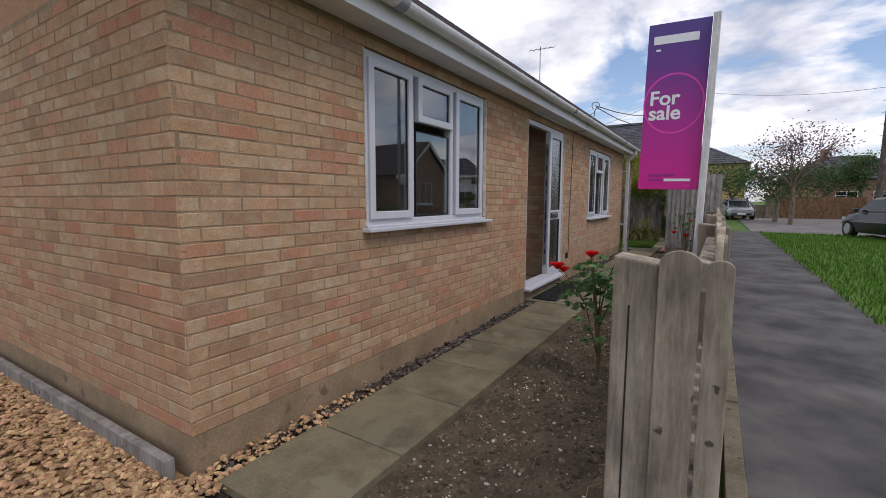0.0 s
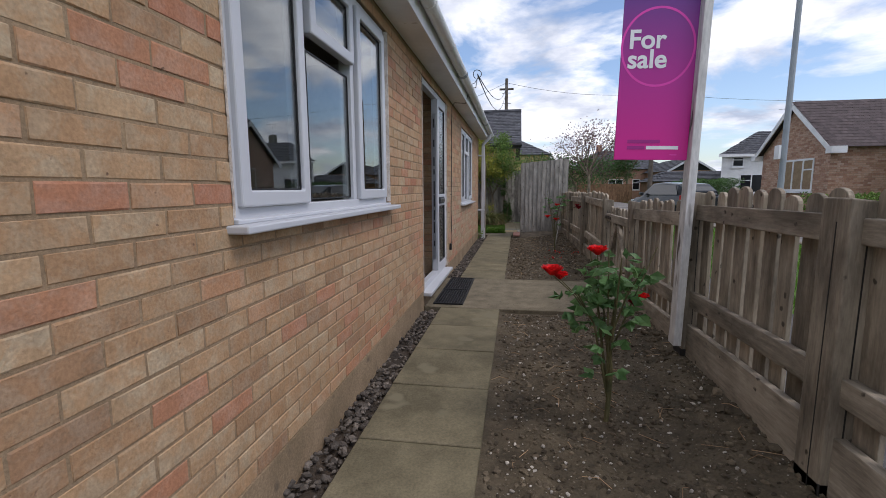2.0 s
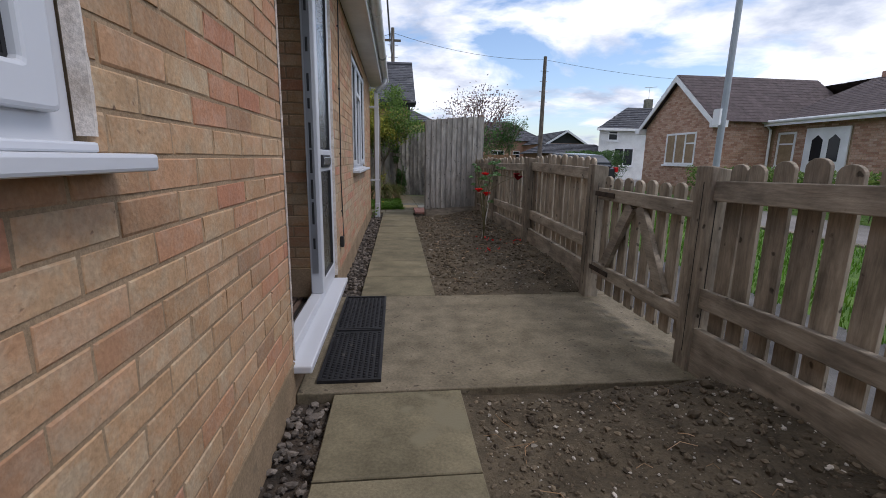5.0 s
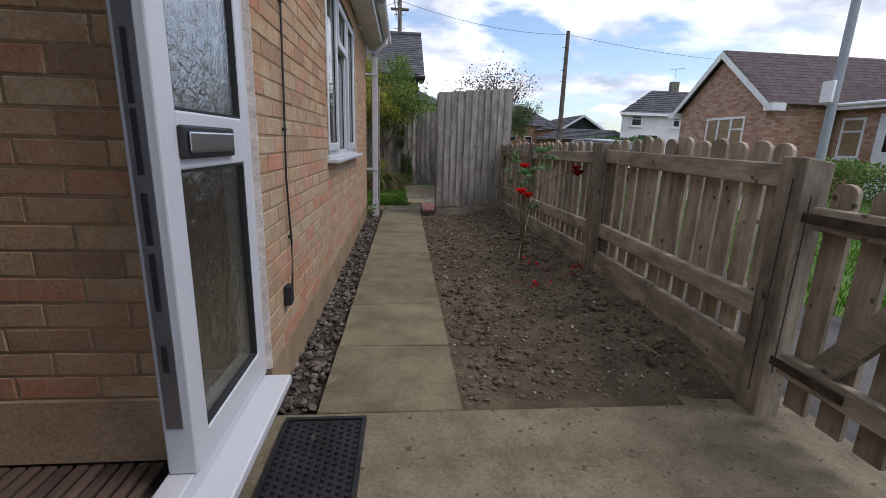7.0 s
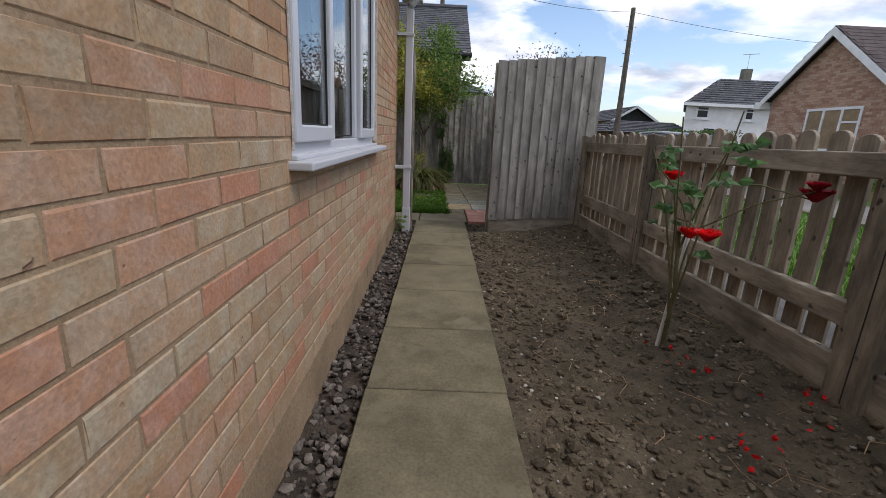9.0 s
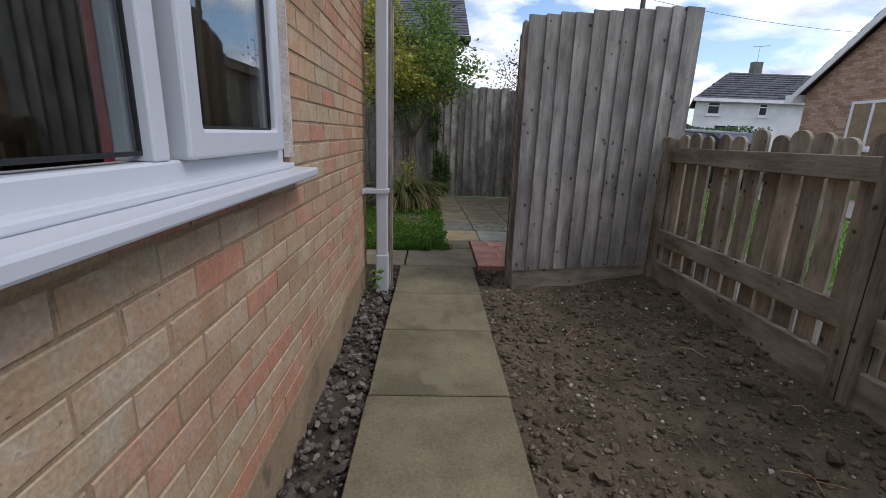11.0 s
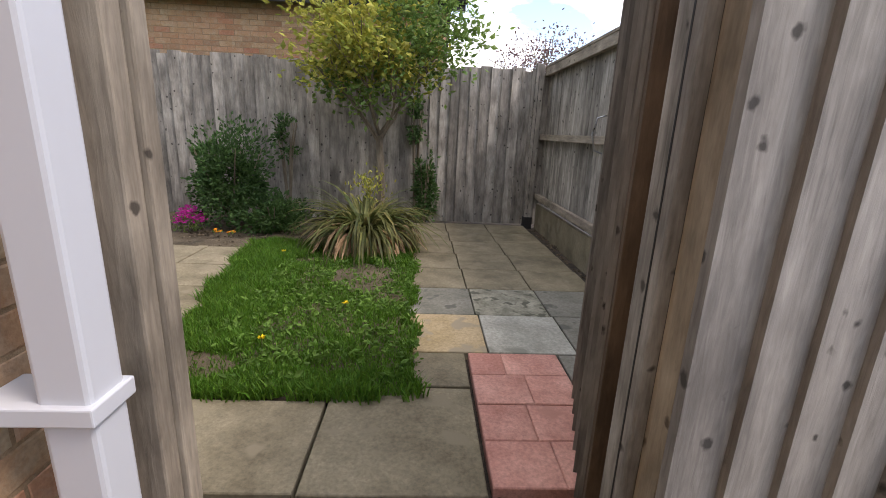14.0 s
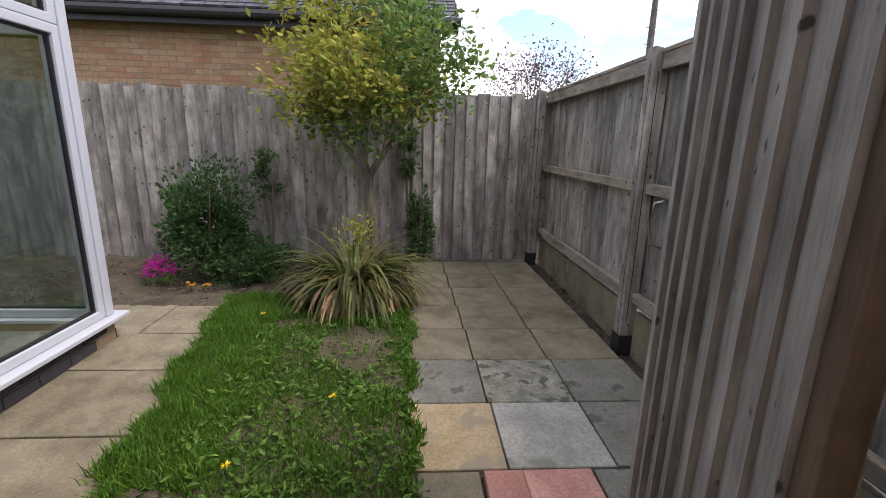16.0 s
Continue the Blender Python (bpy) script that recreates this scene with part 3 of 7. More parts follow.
def sign_print():
    """The sign's printed colours run from violet at the top to magenta at the foot."""
    m, nt, b = nodes_of("printed_board")
    N, L = nt.nodes.new, nt.links.new
    co, sep = N("ShaderNodeTexCoord"), N("ShaderNodeSeparateXYZ")
    L(co.outputs["Object"], sep.inputs[0])
    mr = N("ShaderNodeMapRange"); mr.inputs["From Min"].default_value = 0.0; mr.inputs["From Max"].default_value = 1.25
    L(sep.outputs["Z"], mr.inputs["Value"])
    ramp = N("ShaderNodeValToRGB")
    el = ramp.color_ramp.elements
    el[0].position, el[0].color = 0.06, (0.66, 0.005, 0.27, 1)
    el[1].position, el[1].color = 1.0, (0.075, 0.045, 0.24, 1)
    mid = el.new(0.42); mid.color = (0.42, 0.012, 0.27, 1)
    mid2 = el.new(0.74); mid2.color = (0.135, 0.03, 0.25, 1)
    L(mr.outputs[0], ramp.inputs[0]); L(ramp.outputs[0], b.inputs["Base Color"])
    b.inputs["Roughness"].default_value = 0.45
    return m


M_SIGN = sign_print()


# ---- building helpers ----
RNG = random.Random(7)
NPR = np.random.RandomState(11)


def mesh_of(name, bm, material):
    me = bpy.data.meshes.new(name)
    bm.to_mesh(me)
    bm.free()
    if material:
        me.materials.append(material)
    return me


def part(name, bm, material, parent=None, label="", smooth=False):
    """Links a bmesh in world places as ONE mesh object under a thing or a part."""
    me = mesh_of(name, bm, material)
    if smooth:
        for p in me.polygons:
            p.use_smooth = True
    ob = new(name, me)
    under(ob, parent)
    return tagged(ob, label) if label else ob


def under(ob, parent):
    """Parents ob, whose mesh is in world places; only top-level Empties stand away from the origin."""
    if parent is not None:
        ob.parent = parent
        if parent.parent is None:
            ob.matrix_parent_inverse = parent.matrix_basis.inverted()
    return ob


def thing(name, place, label, category, group="", kind=""):
    e = new(name)
    e.empty_display_size = 0.1
    e.matrix_basis = Matrix.Translation(place)
    return tagged(e, label, category, group, kind)


def box(bm, x0, x1, y0, y1, z0, z1, bevel=0.0, jitter=0.0):
    vs = [bm.verts.new((x + RNG.uniform(-jitter, jitter), y + RNG.uniform(-jitter, jitter), z + RNG.uniform(-jitter, jitter)))
          for z in (z0, z1) for y in (y0, y1) for x in (x0, x1)]
    f = [(0, 2, 3, 1), (4, 5, 7, 6), (0, 1, 5, 4), (2, 6, 7, 3), (0, 4, 6, 2), (1, 3, 7, 5)]
    fs = [bm.faces.new([vs[i] for i in q]) for q in f]
    if bevel:
        es = list({e for q in fs for e in q.edges})
        bmesh.ops.bevel(bm, geom=es, offset=bevel, segments=2, affect="EDGES", profile=0.5)
    return bm


def boxes(*rows, bevel=0.0):
    bm = bmesh.new()
    for r in rows:
        b2 = bmesh.new()
        box(b2, *r, bevel=bevel)
        me = bpy.data.meshes.new("tmp")
        b2.to_mesh(me); b2.free()
        bm.from_mesh(me)
        bpy.data.meshes.remove(me)
    return bm


def ring(axis, a0, a1, u0, u1, z0, z1, wl, wr=None, wb=None, wt=None, bevel=0.0):
    """A rectangular frame as one closed body: axis is the way through it, u runs across; wl, wr, wb, wt are the bars' widths."""
    wr, wb, wt = (wl if w is None else w for w in (wr, wb, wt))
    put = (lambda a, u, z: (a, u, z)) if axis == "x" else (lambda a, u, z: (u, a, z))
    bm = bmesh.new()
    outer = [(u0, z0), (u1, z0), (u1, z1), (u0, z1)]
    inner = [(u0 + wl, z0 + wb), (u1 - wr, z0 + wb), (u1 - wr, z1 - wt), (u0 + wl, z1 - wt)]
    vs = {(s, k, i): bm.verts.new(put(a, *p)) for s, a in ((0, a0), (1, a1)) for k, q in ((0, outer), (1, inner)) for i, p in enumerate(q)}
    for i in range(4):
        j = (i + 1) % 4
        for s in (0, 1):
            bm.faces.new((vs[s, 0, i], vs[s, 0, j], vs[s, 1, j], vs[s, 1, i]))
        for k in (0, 1):
            bm.faces.new((vs[0, k, i], vs[0, k, j], vs[1, k, j], vs[1, k, i]))
    bmesh.ops.recalc_face_normals(bm, faces=bm.faces[:])
    if bevel:
        bmesh.ops.bevel(bm, geom=bm.edges[:], offset=bevel, segments=2, affect="EDGES", profile=0.5)
    return bm


def prism(points, along, a0, a1):
    """A profile of (u, v) points pushed along an axis: 'y' takes (x, z), 'x' takes (y, z), 'z' takes (x, y)."""
    bm = bmesh.new()
    put = {"y": lambda u, v, a: (u, a, v), "x": lambda u, v, a: (a, u, v), "z": lambda u, v, a: (u, v, a)}[along]
    lo = [bm.verts.new(put(u, v, a0)) for u, v in points]
    hi = [bm.verts.new(put(u, v, a1)) for u, v in points]
    n = len(points)
    bm.faces.new(lo); bm.faces.new(hi[::-1])
    for i in range(n):
        bm.faces.new((lo[i], hi[i], hi[(i + 1) % n], lo[(i + 1) % n]))
    bmesh.ops.recalc_face_normals(bm, faces=bm.faces[:])
    return bm


def tube(points, radii, sides=8, bm=None):
    """A round rod through the points with a radius at each."""
    bm = bm or bmesh.new()
    if not hasattr(radii, "__len__"):
        radii = [radii] * len(points)
    pts = [Vector(p) for p in points]
    rings = []
    for i, p in enumerate(pts):
        d = (pts[min(i + 1, len(pts) - 1)] - pts[max(i - 1, 0)]).normalized()
        a = d.orthogonal().normalized() if abs(d.z) < 0.99 else Vector((1, 0, 0))
        if abs(d.z) < 0.99:
            a = d.cross(Vector((0, 0, 1))).normalized()
        b = d.cross(a)
        rings.append([bm.verts.new(p + radii[i] * (math.cos(k * math.tau / sides) * a + math.sin(k * math.tau / sides) * b)) for k in range(sides)])
    for r, s in zip(rings, rings[1:]):
        for k in range(sides):
            bm.faces.new((r[k], r[(k + 1) % sides], s[(k + 1) % sides], s[k]))
    bm.faces.new(rings[0][::-1]); bm.faces.new(rings[-1])
    return bm


def raw(name, verts, faces, material, parent=None, smooth=False):
    me = bpy.data.meshes.new(name)
    me.from_pydata([tuple(v) for v in verts], [], [tuple(f) for f in faces])
    me.materials.append(material)
    if smooth:
        me.polygons.foreach_set("use_smooth", [True] * len(me.polygons))
    ob = new(name, me)
    return under(ob, parent)


ICO = None


def scatter_stones(name, material, places, sizes, parent=None, flat=0.7, seed=1):
    """Many small uneven stones joined in one mesh."""
    global ICO
    if ICO is None:
        b = bmesh.new(); bmesh.ops.create_icosphere(b, subdivisions=1, radius=1.0)
        ICO = (np.array([v.co[:] for v in b.verts]), np.array([[v.index for v in f.verts] for f in b.faces]))
        b.free()
    rs = np.random.RandomState(seed)
    V, F = ICO
    n = len(places)
    P = np.array(places, float); S = np.array(sizes, float)
    k = len(V)
    wob = 1 + rs.uniform(-0.32, 0.32, (n, k, 1))
    axes = np.stack([rs.uniform(0.75, 1.35, n), rs.uniform(0.65, 1.05, n), rs.uniform(flat * 0.7, flat * 1.1, n)], 1)[:, None, :]
    loc = V[None] * wob * axes
    a = rs.uniform(0, math.tau, n); t = rs.uniform(-0.5, 0.5, n)
    c, s = np.cos(a), np.sin(a); ct, st = np.cos(t), np.sin(t)
    x, y, z = loc[..., 0], loc[..., 1], loc[..., 2]
    y2, z2 = y * ct[:, None] - z * st[:, None], y * st[:, None] + z * ct[:, None]
    x3, y3 = x * c[:, None] - y2 * s[:, None], x * s[:, None] + y2 * c[:, None]
    W = np.stack([x3, y3, z2], -1) * S[:, None, None] + P[:, None, :]
    FF = (F[None] + (np.arange(n) * k)[:, None, None]).reshape(-1, 3)
    me = bpy.data.meshes.new(name)
    me.from_pydata(W.reshape(-1, 3).tolist(), [], FF.tolist())
    me.materials.append(material)
    ob = new(name, me)
    return under(ob, parent)


def leaf_mesh(name, material, places, dirs, sizes, width=0.5, parent=None, seed=3, fold=0.25):
    """Many leaves, each a folded pointed blade of four triangles, joined in one mesh."""
    rs = np.random.RandomState(seed)
    P, D, S = np.array(places, float), np.array(dirs, float), np.array(sizes, float)
    D /= np.linalg.norm(D, axis=1, keepdims=True) + 1e-9
    R = rs.normal(size=D.shape)
    A = np.cross(D, R); A /= np.linalg.norm(A, axis=1, keepdims=True) + 1e-9
    U = np.cross(A, D)
    s = S[:, None]
    base, tip = P, P + D * s - U * s * 0.12
    mid = P + D * s * 0.5 + U * s * fold * 0.3
    l = P + D * s * 0.45 + A * s * width * 0.5 - U * s * fold * 0.2
    r = P + D * s * 0.45 - A * s * width * 0.5 - U * s * fold * 0.2
    V = np.stack([base, l, tip, r, mid], 1).reshape(-1, 3)
    i = np.arange(len(P))[:, None] * 5
    F = np.concatenate([i + np.array([[0, 4, 1]]), i + np.array([[1, 4, 2]]), i + np.array([[0, 3, 4]]), i + np.array([[4, 3, 2]])])
    return raw(name, V.tolist(), F.tolist(), material, parent)


def grass_mesh(name, material, places, heights, parent=None, seed=5, lean=0.35, width=0.006):
    rs = np.random.RandomState(seed)
    P, H = np.array(places, float), np.array(heights, float)[:, None]
    n = len(P)
    a = rs.uniform(0, math.tau, n)
    side = np.stack([np.cos(a), np.sin(a), np.zeros(n)], 1) * width * rs.uniform(0.6, 1.3, (n, 1))
    b = rs.uniform(0, math.tau, n)
    off = np.stack([np.cos(b), np.sin(b), np.zeros(n)], 1) * H * rs.uniform(0.1, 1, (n, 1)) * lean
    up = np.array([[0, 0, 1.0]])
    m = P + up * H * 0.55 + off * 0.35
    V = np.stack([P - side, P + side, m - side * 0.8, m + side * 0.8, P + up * H * 0.95 + off], 1).reshape(-1, 3)
    i = np.arange(n)[:, None] * 5
    F = np.concatenate([i + np.array([[0, 1, 3]]), i + np.array([[0, 3, 2]]), i + np.array([[2, 3, 4]])])
    return raw(name, V.tolist(), F.tolist(), material, parent)


def uneven_sheet(name, x0, x1, y0, y1, z, step, amp, material, parent=None, freq=3.0, lift=None):
    nx, ny = max(2, int((x1 - x0) / step)), max(2, int((y1 - y0) / step))
    V, F = [], []
    for j in range(ny + 1):
        for i in range(nx + 1):
            x, y = x0 + (x1 - x0) * i / nx, y0 + (y1 - y0) * j / ny
            h = noise.fractal(Vector((x * freq, y * freq, 0.3)), 0.9, 2.1, 4) * amp
            V.append((x, y, z + h + (lift(x, y) if lift else 0.0)))
    for j in range(ny):
        for i in range(nx):
            a = j * (nx + 1) + i
            F.append((a, a + 1, a + nx + 2, a + nx + 1))
    return raw(name, V, F, material, parent, smooth=True)


# ---- ground, road, pavement ----
GROUND_Z = -0.14
gbm = bmesh.new()
gv = [gbm.verts.new(p) for p in ((-400, -400, GROUND_Z), (400, -400, GROUND_Z), (400, 500, GROUND_Z), (-400, 500, GROUND_Z))]
gbm.faces.new(gv)
tagged(part("ground", gbm, M_TURF), "green turf and earth reaching the horizon", "ground", kind="structure")
tagged(part("road", boxes((7.2, 9.9, -60, 200, -0.16, -0.095), (3.4, 7.196, 22.5, 200, -0.16, -0.095), (9.904, 30, 24, 34, -0.16, -0.095)), M_ROAD), "pale worn asphalt road past the houses", "road", kind="structure")
tagged(part("pavement", boxes((2.24, 3.62, -12, 22.496, -0.16, -0.045)), M_ASPHALT), "cracked grey asphalt footpath with moss stains along its edge", "pavement", kind="structure")
tagged(part("pavement_edging", boxes((2.15, 2.236, -3.0, 2.2, -0.2, -0.012), (2.15, 2.236, 2.21, 3.1, -0.2, -0.02), (2.15, 2.236, 3.11, 12, -0.2, -0.016), bevel=0.006), M_CONCRETE), "concrete edging strip between the fence and the footpath", "edging", kind="structure")
verge = tagged(uneven_sheet("verge", 3.624, 7.0, -12, 22.4, -0.06, 0.35, 0.02, M_TURF, freq=0.8), "grass verge between footpath and road", "grass verge", kind="structure")
tagged(part("kerb", boxes((7.0, 7.14, -20, 22.4, -0.2, -0.02), bevel=0.012), M_CONCRETE), "grey concrete kerb along the verge", "kerb", kind="structure")

pts = []
for _ in range(26000):
    y = 1.0 + 21 * RNG.random() ** 1.5
    x = RNG.uniform(3.55, 6.9)
    pts.append((x, y, -0.06))
tagged(grass_mesh("verge_grass", M_GRASS, pts, [RNG.uniform(0.04, 0.11) for _ in pts], lean=0.6, width=0.008), "bright green mown grass on the verge", "grass", kind="stuff")

# ---- house shell ----
Y0, Y1, SOFFIT = 0.855, 11.66, 2.385
COURSE, JOINT, BLEN, BZ0 = 0.0711, 0.0078, 0.2145, 0.155
W1 = (2.10, 3.92, 1.045, 2.288)
DOOR = (5.10, 6.62, 0.10, 2.288)
W2 = (8.20, 10.05, 0.905, 2.217)
OPEN = [W1, DOOR, W2]
THICK = 0.26


def wall_core(face, back, u0, u1, z0, z1, openings, axis):
    """Boxes that leave the openings free: face and back are the two sides' places, u runs along the wall."""
    us = sorted({u0, u1, *[v for o in openings for v in o[:2]]})
    bm = bmesh.new()
    for a, b in zip(us, us[1:]):
        mid = (a + b) / 2
        cut = [(o[2], o[3]) for o in openings if o[0] < mid < o[1]]
        spans = [(z0, z1)]
        for lo, hi in cut:
            spans = [(s, min(e, lo)) for s, e in spans if s < lo] + [(max(s, hi), e) for s, e in spans if e > hi]
        for s, e in spans:
            if axis == "y":
                box(bm, back, face, a, b, s, e)
            else:
                box(bm, a, b, min(face, back), max(face, back), s, e)
    return bm


def brick_rows(u0, u1, z0, courses, openings, half_first=0):
    """The bricks of a stretcher bond wall as (u0, u1, z0, z1), cut at the openings."""
    out = []
    for c in range(courses):
        za = z0 + c * COURSE
        zb = za + COURSE - JOINT
        u = u0
        first = BLEN / 2 if (c + half_first) % 2 else BLEN
        while u < u1 - 0.02:
            v = min(u + first, u1)
            first = BLEN
            segs = [(u, v - JOINT if v < u1 else v)]
            for o in openings:
                if o[2] < (za + zb) / 2 < o[3]:
                    nxt = []
                    for a, b in segs:
                        if b <= o[0] or a >= o[1]:
                            nxt.append((a, b))
                        else:
                            if a < o[0] - 0.02:
                                nxt.append((a, o[0]))
                            if b > o[1] + 0.02:
                                nxt.append((o[1], b))
                    segs = nxt
            out += [(a, b, za, zb) for a, b in segs if b - a > 0.015]
            u = v
    return out


def brick_shape(w, h, d, rnd, cham=0.003):
    """Front face, worn arris and four sides of a brick; u, depth outwards, z."""
    j = lambda s: rnd.uniform(-s, s)
    q = [(-w / 2, -h / 2), (w / 2, -h / 2), (w / 2, h / 2), (-w / 2, h / 2)]
    V = [(u + j(0.0026), 0.0, v + j(0.0020)) for u, v in q]
    V += [(u, d - cham, v) for u, v, in [(V[i][0], V[i][2]) for i in range(4)]]
    V += [(u * (1 - 2 * cham / w) + j(0.0022), d + j(0.0006), v * (1 - 2 * cham / h) + j(0.0016)) for u, v in q]
    F = [(8, 9, 10, 11)]
    for i in range(4):
        k = (i + 1) % 4
        F += [(4 + i, 4 + k, 8 + k, 8 + i), (i, k, 4 + k, 4 + i)]
    return V, F


def place_u(axis, face, out, u, dep, z):
    return (face + out * dep, u, z) if axis == "y" else (u, face + out * dep, z)


def joined_bricks(name, rows, axis, face, out, material, parent, seed=1, depth=0.0068):
    rnd = random.Random(seed)
    V, F = [], []
    for a, b, za, zb in rows:
        v, f = brick_shape(b - a, zb - za, depth + rnd.uniform(-0.0008, 0.0008), rnd)
        n = len(V)
        V += [place_u(axis, face, out, (a + b) / 2 + p[0], p[1] - 0.004, (za + zb) / 2 + p[2]) for p in v]
        F += [tuple(n + i for i in (q if (axis == "x") == (out < 0) else q[::-1])) for q in f]
    ob = raw(name, V, F, material, parent)
    return tagged(ob, kind="stuff")


PIECES = []          # (mesh variants, rows, parent) built last


def house():
    core = M_MORTAR
    wall = part("wall_east", wall_core(-0.004, -THICK, Y0 + 0.03, Y1, 0.155, SOFFIT, OPEN, "y"), core)
    tagged(wall, "yellow and orange brick front wall of the bungalow", "wall", kind="structure")
    rows = brick_rows(Y0, Y1, BZ0, 31, OPEN)
    near = [r for r in rows if r[0] < 2.72][:300]
    far = [r for r in rows if r not in set(near)]
    warm = [r for r in far if r[0] > 6.6 and r[2] < 1.25 + 0.5 * noise.noise(Vector((r[0] * 0.9, r[2] * 1.5, 4)))]
    joined_bricks("brickwork", warm, "y", -0.004, 1, M_BRICK_WARM, wall, 9)
    far = [r for r in far if r not in set(warm)]
    joined_bricks("brickwork", far, "y", -0.004, 1, M_BRICK_MANY, wall, 2)
    PIECES.append((near, wall))
    south = part("wall_south", boxes((-7.4, -0.0025, Y0 + 0.004, Y0 + 0.0295, 0.155, SOFFIT), (-7.4, -THICK - 0.001, Y0 + 0.03, Y0 + THICK, 0.155, SOFFIT)), core)
    tagged(south, "yellow brick side wall of the bungalow over the gravel drive", "wall", kind="structure")
    joined_bricks("brickwork", [(-b, -a, c, d) for a, b, c, d in brick_rows(0.0, 7.4, BZ0, 31, [], 1)], "x", Y0 + 0.004, -1, M_BRICK_MANY, south, 3)
    plinth = part("plinth", boxes((-THICK, 0.003, Y0 - 0.003, DOOR[0], -0.3, 0.152), (-THICK, 0.003, DOOR[1], Y1, -0.3, 0.152), (-THICK, 0.003, DOOR[0] + 0.001, DOOR[1] - 0.001, -0.3, 0.095),
                                  (-7.4, -THICK - 0.001, Y0 - 0.003, Y0 + THICK, -0.3, 0.152)), M_RENDER)
    tagged(plinth, "stained cement plinth at the foot of the brick wall", "plinth", kind="structure")
    north = part("wall_north", boxes((-7.4, -THICK - 0.002, Y1 - THICK, Y1, -0.3, SOFFIT)), core)
    tagged(north, "brick end wall of the bungalow towards the garden", "wall", kind="structure")
    joined_bricks("brickwork", [(-b, -a, c, d) for a, b, c, d in brick_rows(0.0, 7.4, BZ0, 31, [], 1)], "x", Y1, 1, M_BRICK_MANY, north, 4)
    tagged(part("wall_west", boxes((-7.6, -7.402, Y0, Y1, -0.3, SOFFIT)), core), "plain rear wall of the bungalow", "wall", kind="structure")
    tagged(part("floor", boxes((-7.4, -THICK - 0.004, Y0 + THICK, Y1 - THICK - 0.002, -0.2, 0.12)), M_DECK), "brown indoor floor", "floor", kind="structure")
    tagged(part("ceiling", boxes((-7.4, -THICK - 0.004, Y0 + THICK + 0.002, Y1 - THICK - 0.002, 2.36, 2.383)), M_ROOM), "plain white ceiling of the rooms", "ceiling", kind="structure")
    # the rooms behind the windows and the porch between them
    tagged(part("partition", boxes((-3.2, -THICK - 0.006, 4.9, 5.0, 0.12, 2.36), (-3.2, -THICK - 0.006, 6.80, 6.9, 0.12, 2.36), (-3.3, -3.204, Y0 + THICK, Y1 - THICK - 0.004, 0.12, 2.36)), M_ROOM),
           "plastered inner walls of the rooms", "wall", kind="structure")
    porch = part("porch_wall", boxes((-1.70, -0.098, 6.13, 6.23, 0.145, 2.36)), core)
    tagged(porch, "yellow brick side wall inside the porch with a rendered foot", "wall", kind="structure")
    joined_bricks("brickwork", [(-b, -a, c, d) for a, b, c, d in brick_rows(0.10, 1.70, 0.345, 28, [], 0)], "x", 6.13, -1, M_BRICK_MANY, porch, 6)
    part("rendered_foot", boxes((-1.70, -0.099, 6.115, 6.129, 0.145, 0.340)), M_FOOT, porch)
    tagged(part("porch_back_wall", boxes((-1.80, -1.702, 5.002, 6.798, 0.12, 2.36)), M_BROWN), "dark brown inner door wall of the porch", "wall", kind="structure")
    # the base is black: shade of the grooves between ribs put into its colour
    deck = tagged(part("porch_floor", boxes((-1.70, -0.13, 5.01, 6.113, 0.121, 0.128)), M_BLACK_WOOD), "ribbed dark brown boards on the porch floor", "floor", kind="structure")
    for i in range(37):
        x = -1.68 + i * 0.0415
        part("rib", boxes((x, x + 0.029, 5.012, 6.111, 0.128, 0.142), bevel=0.003), M_DECK, deck)
    # eaves, gutter and roof
    tagged(part("soffit", boxes((0.0, 0.205, Y0 - 0.33, Y1 + 0.42, SOFFIT, SOFFIT + 0.012)), M_UPVC_OLD), "white plastic soffit board under the eaves", "soffit", kind="structure")
    tagged(part("fascia", boxes((0.206, 0.222, Y0 - 0.33, Y1 + 0.42, SOFFIT - 0.014, SOFFIT + 0.15), bevel=0.003), M_UPVC_OLD), "white plastic fascia board along the eaves", "fascia", kind="structure")
    prof = [(0.055 * math.cos(a), 0.055 * math.sin(a)) for a in np.linspace(math.pi, math.tau, 11)]
    prof = [(0.283 + u, 2.512 + v) for u, v in prof] + [(0.283 + 0.05 * math.cos(a), 2.512 + 0.05 * math.sin(a)) for a in np.linspace(math.tau, math.pi, 11)]
    gut = thing("gutter", (0.28, Y0 - 0.35, 2.46), "white half-round plastic gutter with union clips under the roof edge", "gutter")
    part("trough", prism(prof, "y", Y0 - 0.36, Y1 + 0.45), M_UPVC_OLD, gut, smooth=False)
    for y in (0.55, 12.1):
        part("stop_end", prism([(0.283 + 0.058 * math.cos(a), 2.512 + 0.058 * math.sin(a)) for a in np.linspace(math.pi, math.tau, 11)], "y", y - 0.012, y + 0.012), M_UPVC_OLD, gut)
    for i in range(12):
        y = 1.1 + i * 0.98
        ring = [(0.283 + 0.060 * math.cos(a), 2.513 + 0.060 * math.sin(a)) for a in np.linspace(math.pi, math.tau, 11)] + [(0.283 + 0.055 * math.cos(a), 2.513 + 0.055 * math.sin(a)) for a in np.linspace(math.tau, math.pi, 11)]
        part("bracket", prism(ring, "y", y, y + (0.09 if i % 4 == 1 else 0.025)), M_UPVC_OLD if i % 4 != 1 else M_LAMP_METAL, gut)
    roof = thing("roof", (-3.7, 6, 2.4), "low pitched roof of brown concrete tiles", "roof", kind="structure")
